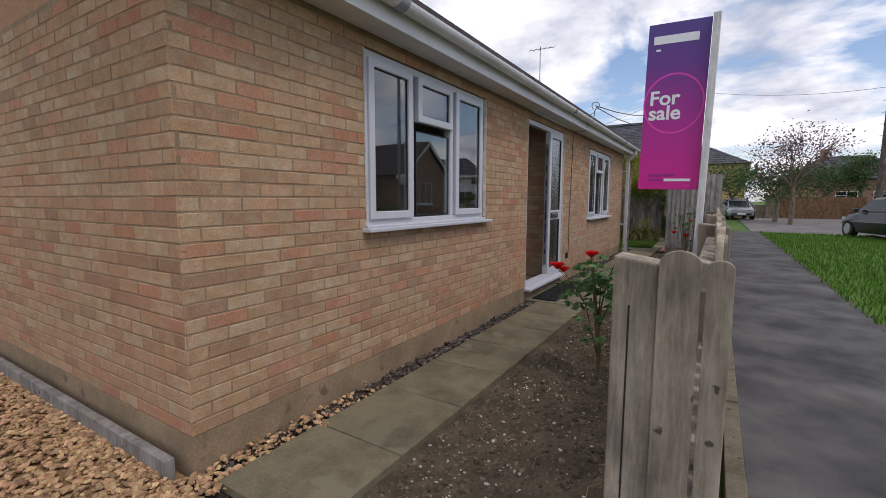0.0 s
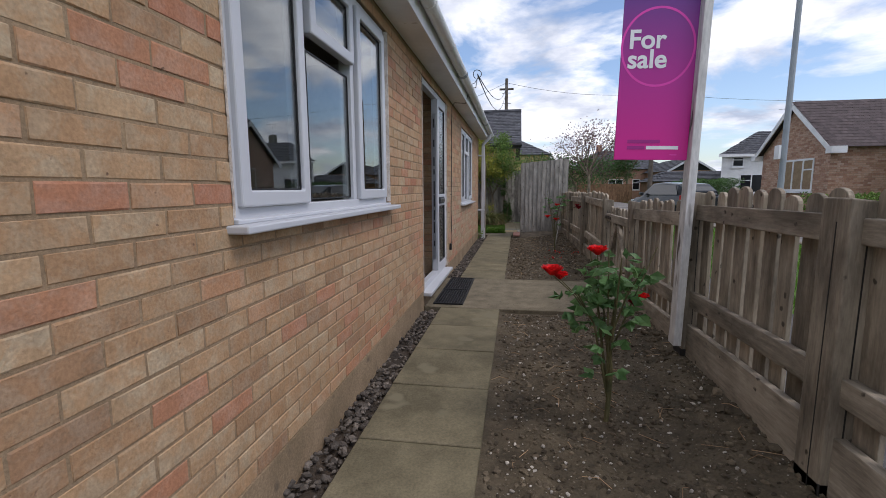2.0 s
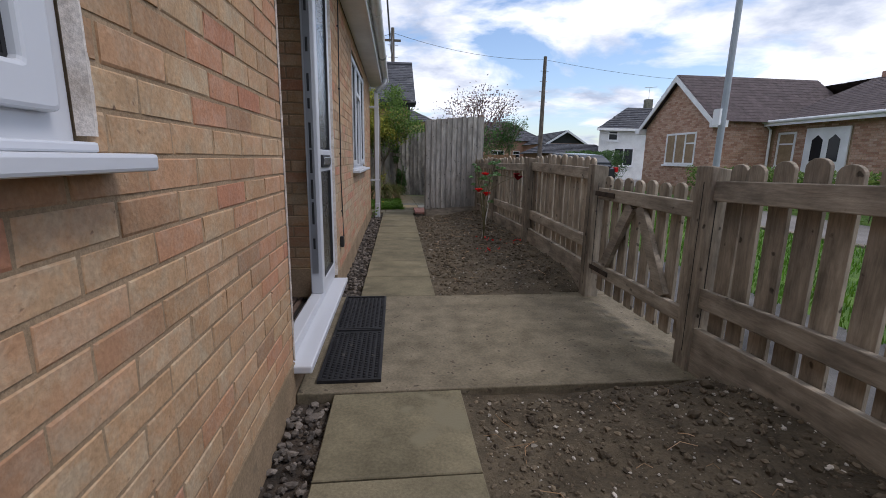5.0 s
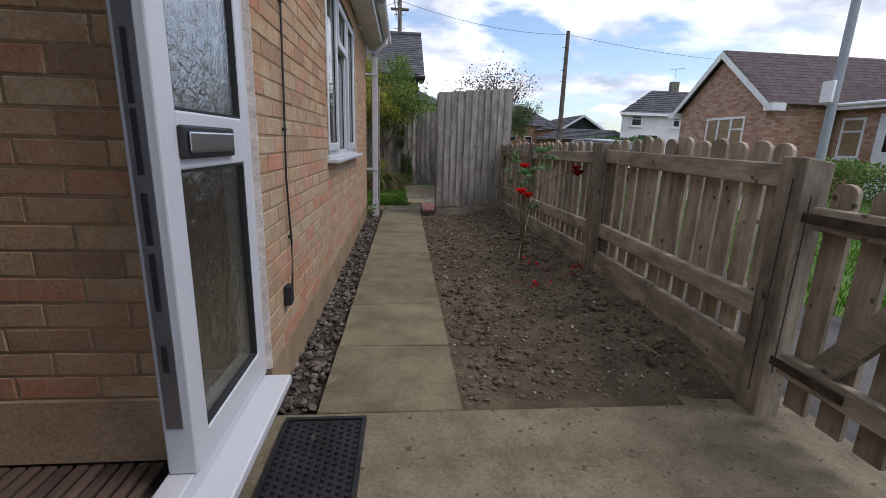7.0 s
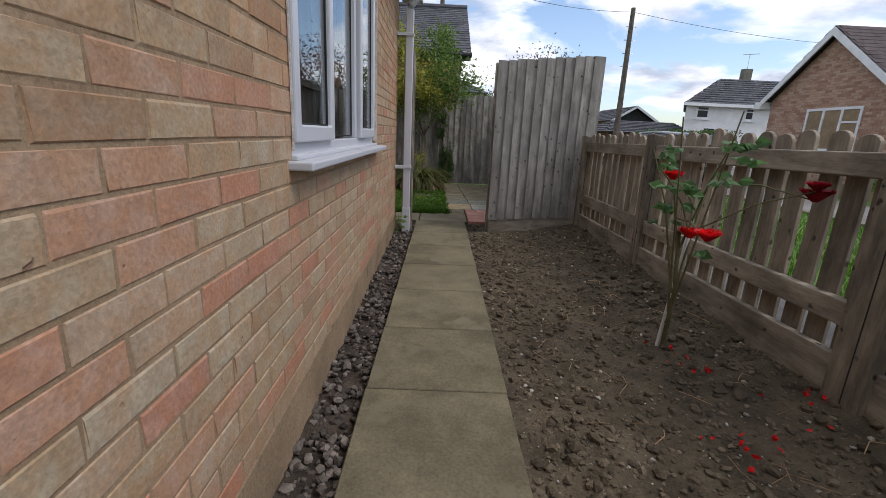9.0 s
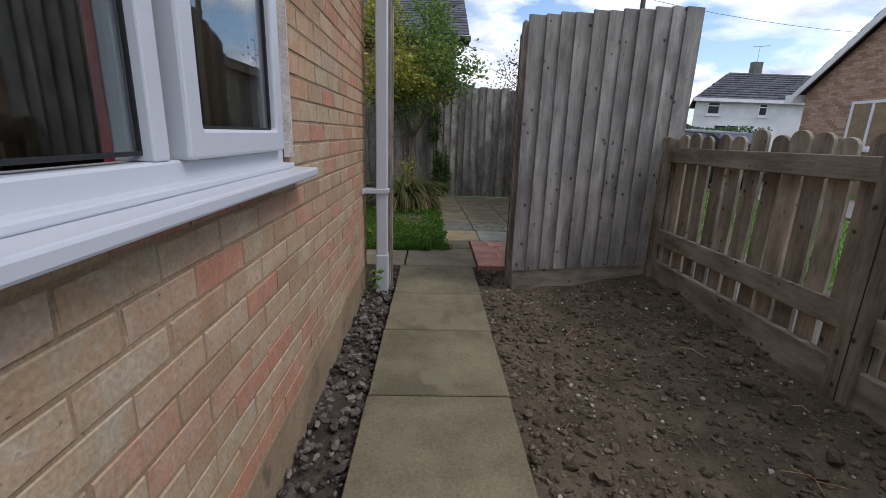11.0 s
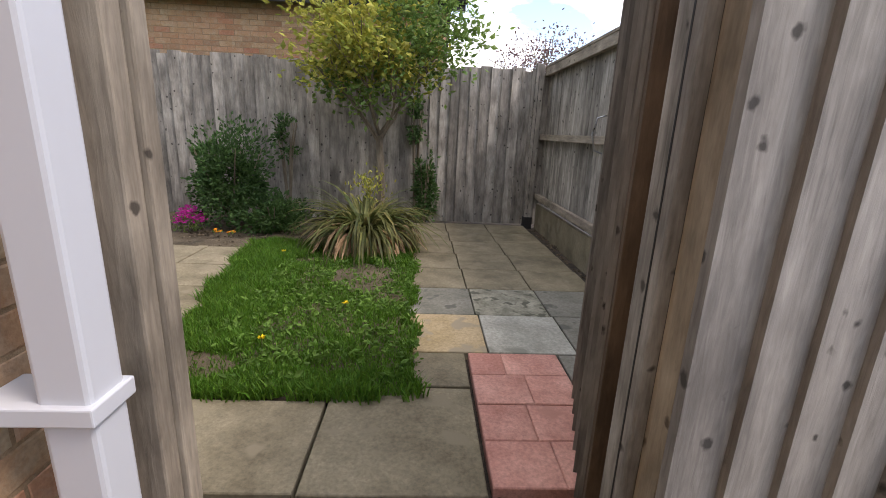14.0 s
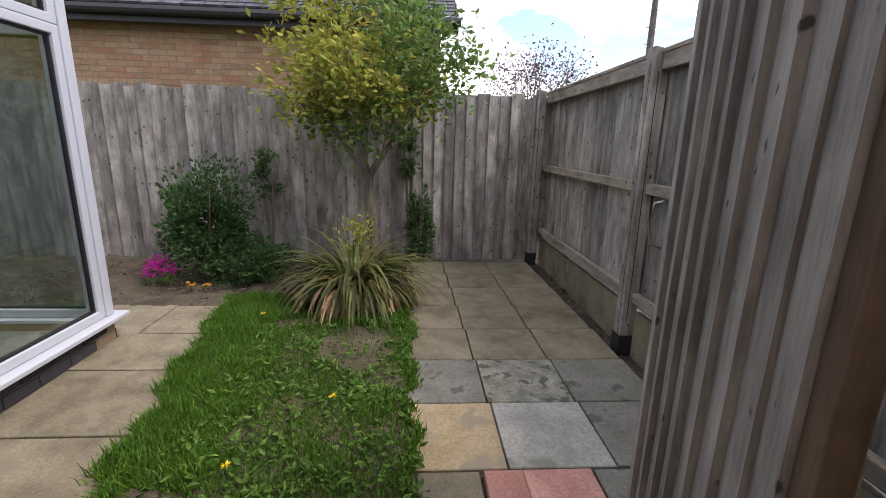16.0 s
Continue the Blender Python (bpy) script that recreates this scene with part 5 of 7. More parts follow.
for y0, y1, top0, top1 in ((1.22, 2.45, 1.10, 1.10), (2.45, 3.76, 1.10, 1.09), (3.76, 5.22, 1.037, 1.0), (6.50, 8.19, 1.03, 1.058), (8.19, 10.04, 1.045, 1.025), (10.04, 11.56, 1.024, 1.012)):
    fence_span(y0, y1, top0, top1)

# end boards nailed across the first post
for x, w, h in ((1.97, 0.10, 1.09), (2.062, 0.062, 1.07)):
    o = new("picket", picket_mesh(w, h))
    o.matrix_basis = pose(x, 1.128, 0.055, 0, 0, -90)
    under(o, fence)

gate = thing("garden_gate", (FX, 5.93, 0), "low weathered picket gate with diagonal braces at the path", "gate")
for z0, z1 in ((0.80, 0.885), (0.22, 0.308)):
    part("rail", boxes((FX - 0.04, FX - 0.002, 5.31, 6.41, z0, z1), bevel=0.005), M_RAIL_Y, gate)
for (ya, za), (yb, zb) in (((6.25, 0.31), (5.935, 0.798)), ((5.50, 0.31), (5.825, 0.798))):
    d = Vector((0, yb - ya, zb - za)); n = Vector((0, -d.z, d.y)).normalized() * 0.042
    q = [(ya + n.y, za + n.z), (ya - n.y, za - n.z), (yb - n.y, zb - n.z), (yb + n.y, zb + n.z)]
    part("brace", prism(q, "x", FX - 0.038, FX - 0.004), M_RAIL_Y, gate)
gp = [picket_mesh(0.092, 0.875 + 0.008 * i, 0.022) for i in range(2)]
for i in range(8):
    o = new("picket", gp[i % 2])
    o.matrix_basis = pose(FX + 0.002, 5.355 + i * 0.1415, 0.09, 0, 0, RNG.uniform(-1, 1))
    under(o, gate)
# flat bars that stand for brownish wood pieces on the gate rails
for z in (0.842, 0.264):
    part("hinge", boxes((FX - 0.048, FX - 0.041, 6.14, 6.44, z - 0.018, z + 0.018), bevel=0.002), M_STRIP_BROWN, gate)

# ---- sale sign ----
def sale_sign():
    s = thing("sale_sign", (1.94, 3.655, 0.25), "violet and magenta sale sign on a flaking white post", "sign")
    lean = 0.022
    bm = boxes((1.915, 1.962, 3.60, 3.695, 0.22, 2.60), bevel=0.004)
    for v in bm.verts:
        v.co.x += lean * (v.co.z - 1.3)
    part("sign_post", bm, M_SIGN_POST, s)
    bm = boxes((-0.415, 0.0, -0.006, 0.006, 0.0, 1.235), bevel=0.002)
    board = new("board", mesh_of("board", bm, M_SIGN))
    m = Matrix.Translation((1.912, 3.652, 1.355)) @ pose(0, 0, 0, 0, 1.2, 1.5)
    board.matrix_basis = m
    under(board, s)

    def flat(name, bm2, mat, label=""):
        me = mesh_of(name, bm2, mat)
        me.transform(m)
        o = new(name, me)
        o.parent = board
        o.matrix_parent_inverse = m.inverted() @ s.matrix_basis @ s.matrix_basis.inverted()
        if label:
            tagged(o, label)
        return o

    def words(text, size, x, z):
        c = bpy.data.curves.new("words", "FONT")
        c.body = text; c.size = size; c.extrude = 0.0006; c.offset = size * 0.022
        o = bpy.data.objects.new("tmp_words", c)
        me = bpy.data.meshes.new_from_object(o)
        bpy.data.objects.remove(o)
        bm2 = bmesh.new(); bm2.from_mesh(me); bpy.data.meshes.remove(me)
        for v in bm2.verts:
            v.co = Vector((x + v.co.x, -0.0075 - v.co.z, z + v.co.y))
        return bm2

    flat("lettering", words("For", 0.146, -0.378, 0.640), M_WHITE_INK, "white lettering")
    flat("lettering", words("sale", 0.146, -0.378, 0.530), M_WHITE_INK, "white lettering")
    ring = bmesh.new()
    for k in range(48):
        t0, t1 = k * math.tau / 48, (k + 1) * math.tau / 48
        q = []
        for r, t in ((0.207, t0), (0.207, t1), (0.195, t1), (0.195, t0)):
            q.append(ring.verts.new((-0.212 + r * math.cos(t), -0.0068, 0.645 + r * math.sin(t) * 1.08)))
        ring.faces.new(q)
    flat("ring", ring, M_PINK_INK)
    # plain shapes for the maker's mark and for the lines of small print
    mark = boxes((-0.375, -0.075, -0.008, -0.0064, 1.085, 1.145), bevel=0.0005)
    flat("mark", mark, M_WHITE_INK, "white rounded mark")
    for x0, x1, z0, z1, mt in ((-0.355, -0.325, 1.035, 1.050, M_WHITE_INK), (-0.235, -0.055, 0.062, 0.082, M_WHITE_INK), (-0.345, -0.245, 0.062, 0.082, M_FADED_INK), (-0.345, -0.16, 0.098, 0.118, M_FADED_INK), (-0.10, -0.06, 0.028, 0.034, M_PINK_INK)):
        flat("print_bar", boxes((x0, x1, -0.0076, -0.0064, z0, z1)), mt)


sale_sign()

# ---- tall fence panel, gate leaf and post ----
def feather_mesh(w, h, material, thick=0.024, thin=0.004, flip=False):
    """A feather-edged board: thick at one edge, thin at the other; u across, outwards is -y."""
    q = [(-w / 2, 0), (w / 2, 0), (w / 2, -thin), (-w / 2, -thick)] if flip else [(-w / 2, 0), (w / 2, 0), (w / 2, -thick), (-w / 2, -thin)]
    return mesh_of("board", prism(q, "z", 0.0, h), material)


def board_run(parent, u0, u1, h, z0, material, make, pitch=0.1, seed=1, wave=0.012, flip=False, rise=0.0):
    rnd = random.Random(seed)
    kinds = [feather_mesh(pitch + 0.022, h + d, material, flip=flip) for d in (0.0, wave * 0.5, wave)]
    n = int(round((u1 - u0) / pitch))
    for i in range(n):
        o = new("board", feather_mesh(pitch + 0.022, h + rise * i / n + rnd.uniform(0, wave), material, flip=flip) if rise else rnd.choice(kinds))
        o.matrix_basis = make(u0 + (i + 0.5) * (u1 - u0) / n) @ pose(0, 0, z0, rnd.uniform(-0.25, 0.25), rnd.uniform(-0.35, 0.35), rnd.uniform(-1.2, 1.2))
        under(o, parent)


panel = thing("tall_fence_panel", (1.6, 11.62, 0), "tall grey feather-edge fence panel closing the front garden", "fence panel")
def sloped(bm):
    for v in bm.verts:
        v.co.z += 0.072 * (v.co.x - 1.045) / 1.06
    return bm


board_run(panel, 1.043, 2.108, 1.645, 0.13, M_FENCE, lambda u: pose(u, 11.585, 0.072 * (u - 1.045) / 1.06, 0, 0, 0), pitch=0.0967, seed=4, wave=0.012, flip=True, rise=0.012)
part("gravel_board", sloped(boxes((1.04, 2.10, 11.578, 11.605, -0.06, 0.132), bevel=0.004)), M_RAIL_X, panel)
for z in (0.30, 0.95, 1.60):
    part("rail", sloped(boxes((1.090, 2.075, 11.606, 11.65, z, z + 0.075), bevel=0.005)), M_RAIL_X, panel)
post(panel, 2.06, 11.70, 1.72, 0.09)
post(panel, 1.065, 11.722, 1.775, 0.085, material=M_FENCE_WARM)
part("batten", boxes((1.047, 1.088, 11.6085, 11.678, -0.03, 1.765), bevel=0.004), M_BATTEN, panel, "yellowish timber batten")

leaf_gate = thing("side_gate", (1.04, 11.70, 0), "tall grey boarded side gate standing open into the garden", "gate")
GA = radians(72.5)
GU = Vector((math.cos(GA), math.sin(GA), 0))
GB = Matrix.Translation((1.05, 11.854, 0)) @ Matrix.Rotation(GA, 4, "Z")
# boards face the path, away from the rails
board_run(leaf_gate, 0.055, 0.88, 1.66, 0.07, M_FENCE, lambda u: GB @ pose(u, 0.0, 0, 0, 0, 180), pitch=0.098, seed=9, wave=0.0)
for z in (0.22, 0.88, 1.56):
    bm = boxes((0.03, 0.88, -0.05, -0.003, z, z + 0.08), bevel=0.004)
    bm.transform(GB)
    part("ledge", bm, M_RAIL_X, leaf_gate)
bm = boxes((0.0, 0.050, -0.026, 0.014, 0.06, 1.735), bevel=0.003)
bm.transform(GB)
part("stile", bm, M_STILE, leaf_gate, "brown stained edge stile")
for z in (0.24, 1.58):
    bm = boxes((-0.10, 0.34, -0.0565, -0.0505, z, z + 0.04), bevel=0.001)
    bm.transform(GB)
    part("strap_hinge", bm, M_BLACK, leaf_gate)
bm = tube([(0.845, 0.018, 1.02), (0.845, 0.05, 1.03), (0.845, 0.062, 1.09), (0.845, 0.05, 1.15), (0.845, 0.018, 1.16)], 0.004, 6)
bm.transform(GB)
part("pull_handle", bm, M_STEEL, leaf_gate, smooth=True)
side_post = thing("gate_post", (0.16, 11.63, 0), "weathered timber gate post beside the downpipe", "post")
for k, (x0, x1, y0, y1) in enumerate(((0.07, 0.172, 11.645, 11.69), (0.085, 0.182, 11.694, 11.735))):
    part("timber", boxes((x0, x1, y0, y1, -0.1, 1.86 - 0.03 * k), bevel=0.005), M_POST, side_post)

# ---- back garden floor ----
patio = tagged(part("patio", boxes((-1.40, 2.25, 11.72, 16.60, -0.139, -0.046)), M_SOIL_DARK), "patio of mixed paving slabs in the back garden", "patio", kind="structure")
border = tagged(uneven_sheet("flower_border", -5.0, 0.50, 14.80, 16.36, -0.01, 0.05, 0.035, M_SOIL, freq=4.0), "brown soil border below the back fence", "soil", kind="structure")
P, S = strew(1500, -3.2, 0.45, 14.85, 16.2, -0.005, 0.004, 0.017, 2.4)
tagged(scatter_stones("border_stones", M_STONE, P, S, seed=31), "small stones and clods in the border", "stones", kind="stuff")
P, S = strew(420, 1.93, 2.06, 12.8, 16.2, -0.045, 0.006, 0.016, 1.6)
tagged(scatter_stones("edge_pebbles", M_STONE, P, S, seed=32), "pebbles between the patio and the fence", "stones", kind="stuff")
P, S = strew(420, 0.84, 1.08, 11.3, 12.1, -0.04, 0.005, 0.016, 1.6)
tagged(scatter_stones("gate_pebbles", M_STONE, P, S, seed=33), "loose gravel at the foot of the gate", "stones", kind="stuff")


def lawn_edge(y):
    t = (y - 12.57) / 2.25
    return -0.525 - 0.38 * t + 0.03 * math.sin(y * 9) + 0.02 * math.sin(y * 23), 0.575 - 0.075 * t + 0.022 * math.sin(y * 11 + 1) + 0.015 * math.sin(y * 31)


def lawn():
    V, F = [], []
    ny, nx = 60, 30
    for j in range(ny + 1):
        y = 12.585 + 2.46 * j / ny
        a, b = lawn_edge(y)
        for i in range(nx + 1):
            x = a + (b - a) * i / nx
            V.append((x, y, 0.012 + 0.018 * noise.noise(Vector((x * 3, y * 3, 1))) - (0.035 if i in (0, nx) or j in (0, ny) else 0)))
    for j in range(ny):
        for i in range(nx):
            k = j * (nx + 1) + i
            F.append((k, k + 1, k + nx + 2, k + nx + 1))
    tagged(raw("lawn", V, F, M_LAWN_SOIL, smooth=True), "small lawn with bare earth patches", "lawn", kind="structure")
    bare = lambda x, y: math.hypot((x - 0.19) / 0.24, (y - 14.08) / 0.30) < 1 + 0.4 * noise.noise(Vector((x * 9, y * 9, 2))) or math.hypot((x + 0.30) / 0.26, (y - 14.48) / 0.10) < 0.8 + 0.6 * noise.noise(Vector((x * 9, y * 9, 6))) or math.hypot((x + 0.39) / 0.18, (y - 12.77) / 0.12) < 1 + 0.3 * noise.noise(Vector((x * 9, y * 9, 4)))
    G, H, W, WD = [], [], [], []
    while len(G) < 56000:
        y = RNG.uniform(12.59, 15.05)
        a, b = lawn_edge(y)
        x = RNG.uniform(a - 0.03, b + 0.02)
        d = noise.noise(Vector((x * 4.5, y * 4.5, 7)))
        weedy = 12.75 < y < 14.4 and x > -0.25
        if bare(x, y) and RNG.random() < 0.86 or (weedy and RNG.random() < 0.45):
            continue
        G.append((x, y, 0.005)); H.append(max(0.018, 0.046 + 0.03 * d) * RNG.uniform(0.6, 1.3) * (0.7 if weedy else 1.0))
    tagged(grass_mesh("lawn_grass", M_GRASS, G, H, lean=0.75, width=0.0035), "bright green grass of the lawn", "grass", kind="stuff")
    E, EH = [], []
    for _ in range(5200):
        y = RNG.uniform(12.58, 15.04)
        a, b = lawn_edge(min(max(y, 12.57), 15.0))
        s = RNG.random()
        x, y = (a - abs(RNG.gauss(0, 0.03)), y) if s < 0.4 else (b + abs(RNG.gauss(0, 0.02)), y) if s < 0.7 else (RNG.uniform(a + 0.35, b), 12.59 - abs(RNG.gauss(0, 0.02)))
        if noise.noise(Vector((x * 7, y * 7, 9))) > -0.15:
            E.append((x, y, -0.004)); EH.append(RNG.uniform(0.025, 0.085))
    tagged(grass_mesh("edge_grass", M_GRASS, E, EH, lean=1.0, width=0.0035, seed=8), "longer grass tufts along the lawn edge", "grass", kind="stuff")
    while len(W) < 1900:
        y = RNG.uniform(12.62, 14.5)
        a, b = lawn_edge(y)
        x = RNG.uniform(max(a, -0.45), b + 0.05)
        if bare(x, y) and RNG.random() < 0.85 or noise.noise(Vector((x * 6, y * 6, 3))) < -0.02 and RNG.random() < 0.8:
            continue
        W.append((x, y, RNG.uniform(0.015, 0.05)))
        t = RNG.uniform(0, math.tau)
        WD.append((math.cos(t), math.sin(t), RNG.uniform(0.1, 0.7)))
    tagged(leaf_mesh("lawn_weeds", M_CLOVER, W, WD, [RNG.uniform(0.018, 0.052) for _ in W], width=0.55), "clover and broad-leaved weeds in the lawn", "weeds", kind="stuff")


lawn()
for x, y in ((0.17, 13.42), (-0.15, 12.95), (-0.52, 14.5)):
    d = thing("dandelion", (x, y, 0.06), "yellow dandelion flower in the lawn", "flower", "dandelions")
    a = [RNG.uniform(0, math.tau) for _ in range(26)]
    o = leaf_mesh("petals", M_YELLOW, [(x, y, 0.075)] * 26, [(math.cos(t), math.sin(t), RNG.uniform(0.1, 1)) for t in a], [0.022] * 26, 0.4, d)
    part("stalk", tube([(x, y, 0.0), (x, y, 0.075)], 0.002, 5), M_STEM, d)

# ---- garden fences ----
bf = thing("back_fence", (-1, 16.38, 0), "weathered grey close-board fence behind the border", "fence")
board_run(bf, -5.2, 2.06, 1.79, 0.0, M_FENCE_WARM, lambda u: pose(u, 16.38, 0, 0, 0, 0), pitch=0.118, seed=14, wave=0.035, flip=True)
for z in (0.3, 0.95, 1.55):
    part("rail", boxes((-5.2, 1.85, 16.384, 16.43, z, z + 0.08)), M_RAIL_X, bf)
rf = thing("side_fence", (2.0, 14, 0), "weathered fence with rails and posts along the patio", "fence")
board_run(rf, 11.7, 16.4, 1.55, 0.28, M_FENCE_WARM, lambda u: pose(2.03, u, 0, 0, 0, 90), pitch=0.112, seed=15, wave=0.0)
for a, b in ((11.70, 14.06), (14.16, 16.34)):
    for z in (0.33, 1.03, 1.74):
        part("rail", boxes((1.965, 2.012, a, b, z, z + (0.065 if z < 1.5 else 0.09)), bevel=0.004), M_RAIL_Y, rf)
    part("gravel_board", boxes((2.0, 2.04, a, b, -0.08, 0.27), bevel=0.004), M_SLAB_SAND, rf)
    part("cap_rail", boxes((1.96, 2.07, a, b, 1.83, 1.855), bevel=0.004), M_RAIL_Y, rf)
for x, y, h in ((1.965, 14.11, 1.87), (1.90, 16.34, 1.88), (1.985, 11.75, 1.8)):
    post(rf, x, y, h, 0.095, material=M_FENCE_WARM)
    part("post_shoe", boxes((x - 0.055, x + 0.055, y - 0.055, y + 0.055, -0.06, 0.10), bevel=0.003), M_BLACK_WOOD, rf)


# ---- conservatory ----
def conservatory():
    c = thing("conservatory", (-1.3, 13, 0), "white plastic conservatory on a dark brick dwarf wall", "conservatory")
    X, Ya, Yb = -1.41, 11.70, 14.295
    part("floor_slab", boxes((-3.6, X - 0.06, Ya, Yb - 0.06, -0.1, 0.09)), M_SLAB_GREY, c)
    dw = part("dwarf_wall", boxes((X - 0.12, X - 0.006, Ya, Yb, -0.1, 0.132), (-3.6, X - 0.121, Yb - 0.12, Yb - 0.006, -0.1, 0.132)), M_MORTAR, c)
    for r in range(2):
        u = Ya + 0.05 + (0.107 if r else 0)
        while u + 0.205 < Yb + 0.001:
            o = new("brick", DARK_BRICK)
            o.matrix_basis = pose(X - 0.004, u + 0.1025, -0.005 + r * 0.071 + 0.031, 0, 0, -90)
            under(o, dw)
            u += 0.2145
        u = -3.55 + (0.107 if r else 0)
        while u + 0.205 < X + 0.001:
            o = new("brick", DARK_BRICK)
            o.matrix_basis = pose(u + 0.1025, Yb - 0.004, -0.005 + r * 0.071 + 0.031, 0, 0, 0)
            under(o, dw)
            u += 0.2145
    part("sill", boxes((X - 0.12, X + 0.065, Ya, Yb + 0.065, 0.134, 0.160), (-3.6, X - 0.121, Yb - 0.12, Yb + 0.065, 0.134, 0.160), bevel=0.004), M_UPVC, c)
    zt = 2.25
    part("corner_post", boxes((X - 0.062, X + 0.004, Yb - 0.062, Yb + 0.004, 0.161, zt), bevel=0.006), M_UPVC, c)
    for side in (0, 1):
        rng = (Ya, Yb - 0.063) if side == 0 else (-3.6, X - 0.063)
        cells = [(rng[0] + (rng[1] - rng[0]) * i / 2, rng[0] + (rng[1] - rng[0]) * (i + 1) / 2) for i in range(2)]
        for a, b in cells:
            for z0, z1 in ((0.162, 1.885), (1.886, zt)):
                s = 0.052
                ax, c0, c1 = ("x", X - 0.075, X - 0.006) if side == 0 else ("y", Yb - 0.075, Yb - 0.006)
                fr = part("frame", ring(ax, c0, c1, a, b, z0, z1, s, bevel=0.006), M_UPVC, c)
                t = 0.012
                part("gasket", ring(ax, c0 + 0.025, c1 - 0.019, a + s, b - s, z0 + s, z1 - s, t), M_SEAL, fr)
                r = (a + s + t, b - s - t, z0 + s + t, z1 - s - t)
                g = part("pane", boxes((X - 0.042, X - 0.036) + r if side == 0 else r[:2] + (Yb - 0.042, Yb - 0.036) + r[2:]), M_GLASS, fr)
                g.visible_shadow = False
    part("eaves_beam", boxes((X - 0.11, X + 0.03, Ya, Yb + 0.03, zt + 0.001, zt + 0.10), (-3.6, X - 0.111, Yb - 0.11, Yb + 0.03, zt + 0.001, zt + 0.10), bevel=0.006), M_UPVC, c)
    rf2 = part("roof", prism([(X + 0.05, zt + 0.101), (X + 0.05, zt + 0.135), (-3.6, zt + 0.36), (-3.6, zt + 0.325)], "y", Ya, Yb + 0.06), M_GLASS, c)
    rf2.visible_shadow = False
    part("rear_wall", boxes((-3.72, -3.601, Ya, Yb + 0.03, -0.1, 2.4)), M_WHITE_WALL, c)


_v, _f = brick_shape(0.205, 0.0616, 0.01, random.Random(3))
DARK_BRICK = bpy.data.meshes.new("brick")
DARK_BRICK.from_pydata([(p[0], -p[1], p[2]) for p in _v], [], _f)
DARK_BRICK.materials.append(M_BRICK_DARK)
DARK_BRICK.transform(Matrix.Rotation(math.pi, 4, "Z"))
conservatory()
basket = thing("bucket", (-1.95, 13.95, 0.09), "dark plastic bucket on the conservatory floor", "bucket")
part("body", tube([(-1.95, 13.95, 0.091), (-1.95, 13.95, 0.33)], [0.075, 0.095], 14), M_BLACK, basket)


# ---- plants ----
def rose_bloom(parent, at, rad, material, rnd):
    """A full rose: rings of cupped, rounded petals that open outwards from a tight heart."""
    V, F = [], []
    nu, nv = 5, 5
    for ring_r, n, lean, tall in ((0.22, 4, 0.05, 0.95), (0.40, 5, 0.22, 0.95), (0.58, 6, 0.34, 0.95), (0.70, 7, 0.42, 1.05), (0.80, 7, 0.6, 1.0)):
        start = rnd.uniform(0, math.tau)
        for k in range(n):
            a = start + k * math.tau / n + rnd.uniform(-0.12, 0.12)
            wide = math.tau / n * 0.78
            h = rad * tall * rnd.uniform(0.9, 1.1)
            n0 = len(V)
            for jv in range(nv):
                v = jv / (nv - 1)
                for iu in range(nu):
                    u = iu / (nu - 1) * 2 - 1
                    w = wide * math.sin(0.5 + 1.9 * v) * u
                    r0 = rad * ring_r * (0.25 + 0.75 * math.sin(v * 1.5)) + rad * lean * 0.38 * v ** 2.5
                    z = h * (v - 0.16 * u * u * v) - rad * 0.30 * lean * v ** 3 - rad * 0.35
                    ripple = 1 + 0.05 * math.sin(3 * u + k) * v
                    V.append((at[0] + r0 * ripple * math.cos(a + w), at[1] + r0 * ripple * math.sin(a + w), at[2] + z))
            for jv in range(nv - 1):
                for iu in range(nu - 1):
                    q = n0 + jv * nu + iu
                    F.append((q, q + 1, q + nu + 1, q + nu))
    raw("bloom", V, F, material, parent, smooth=True)


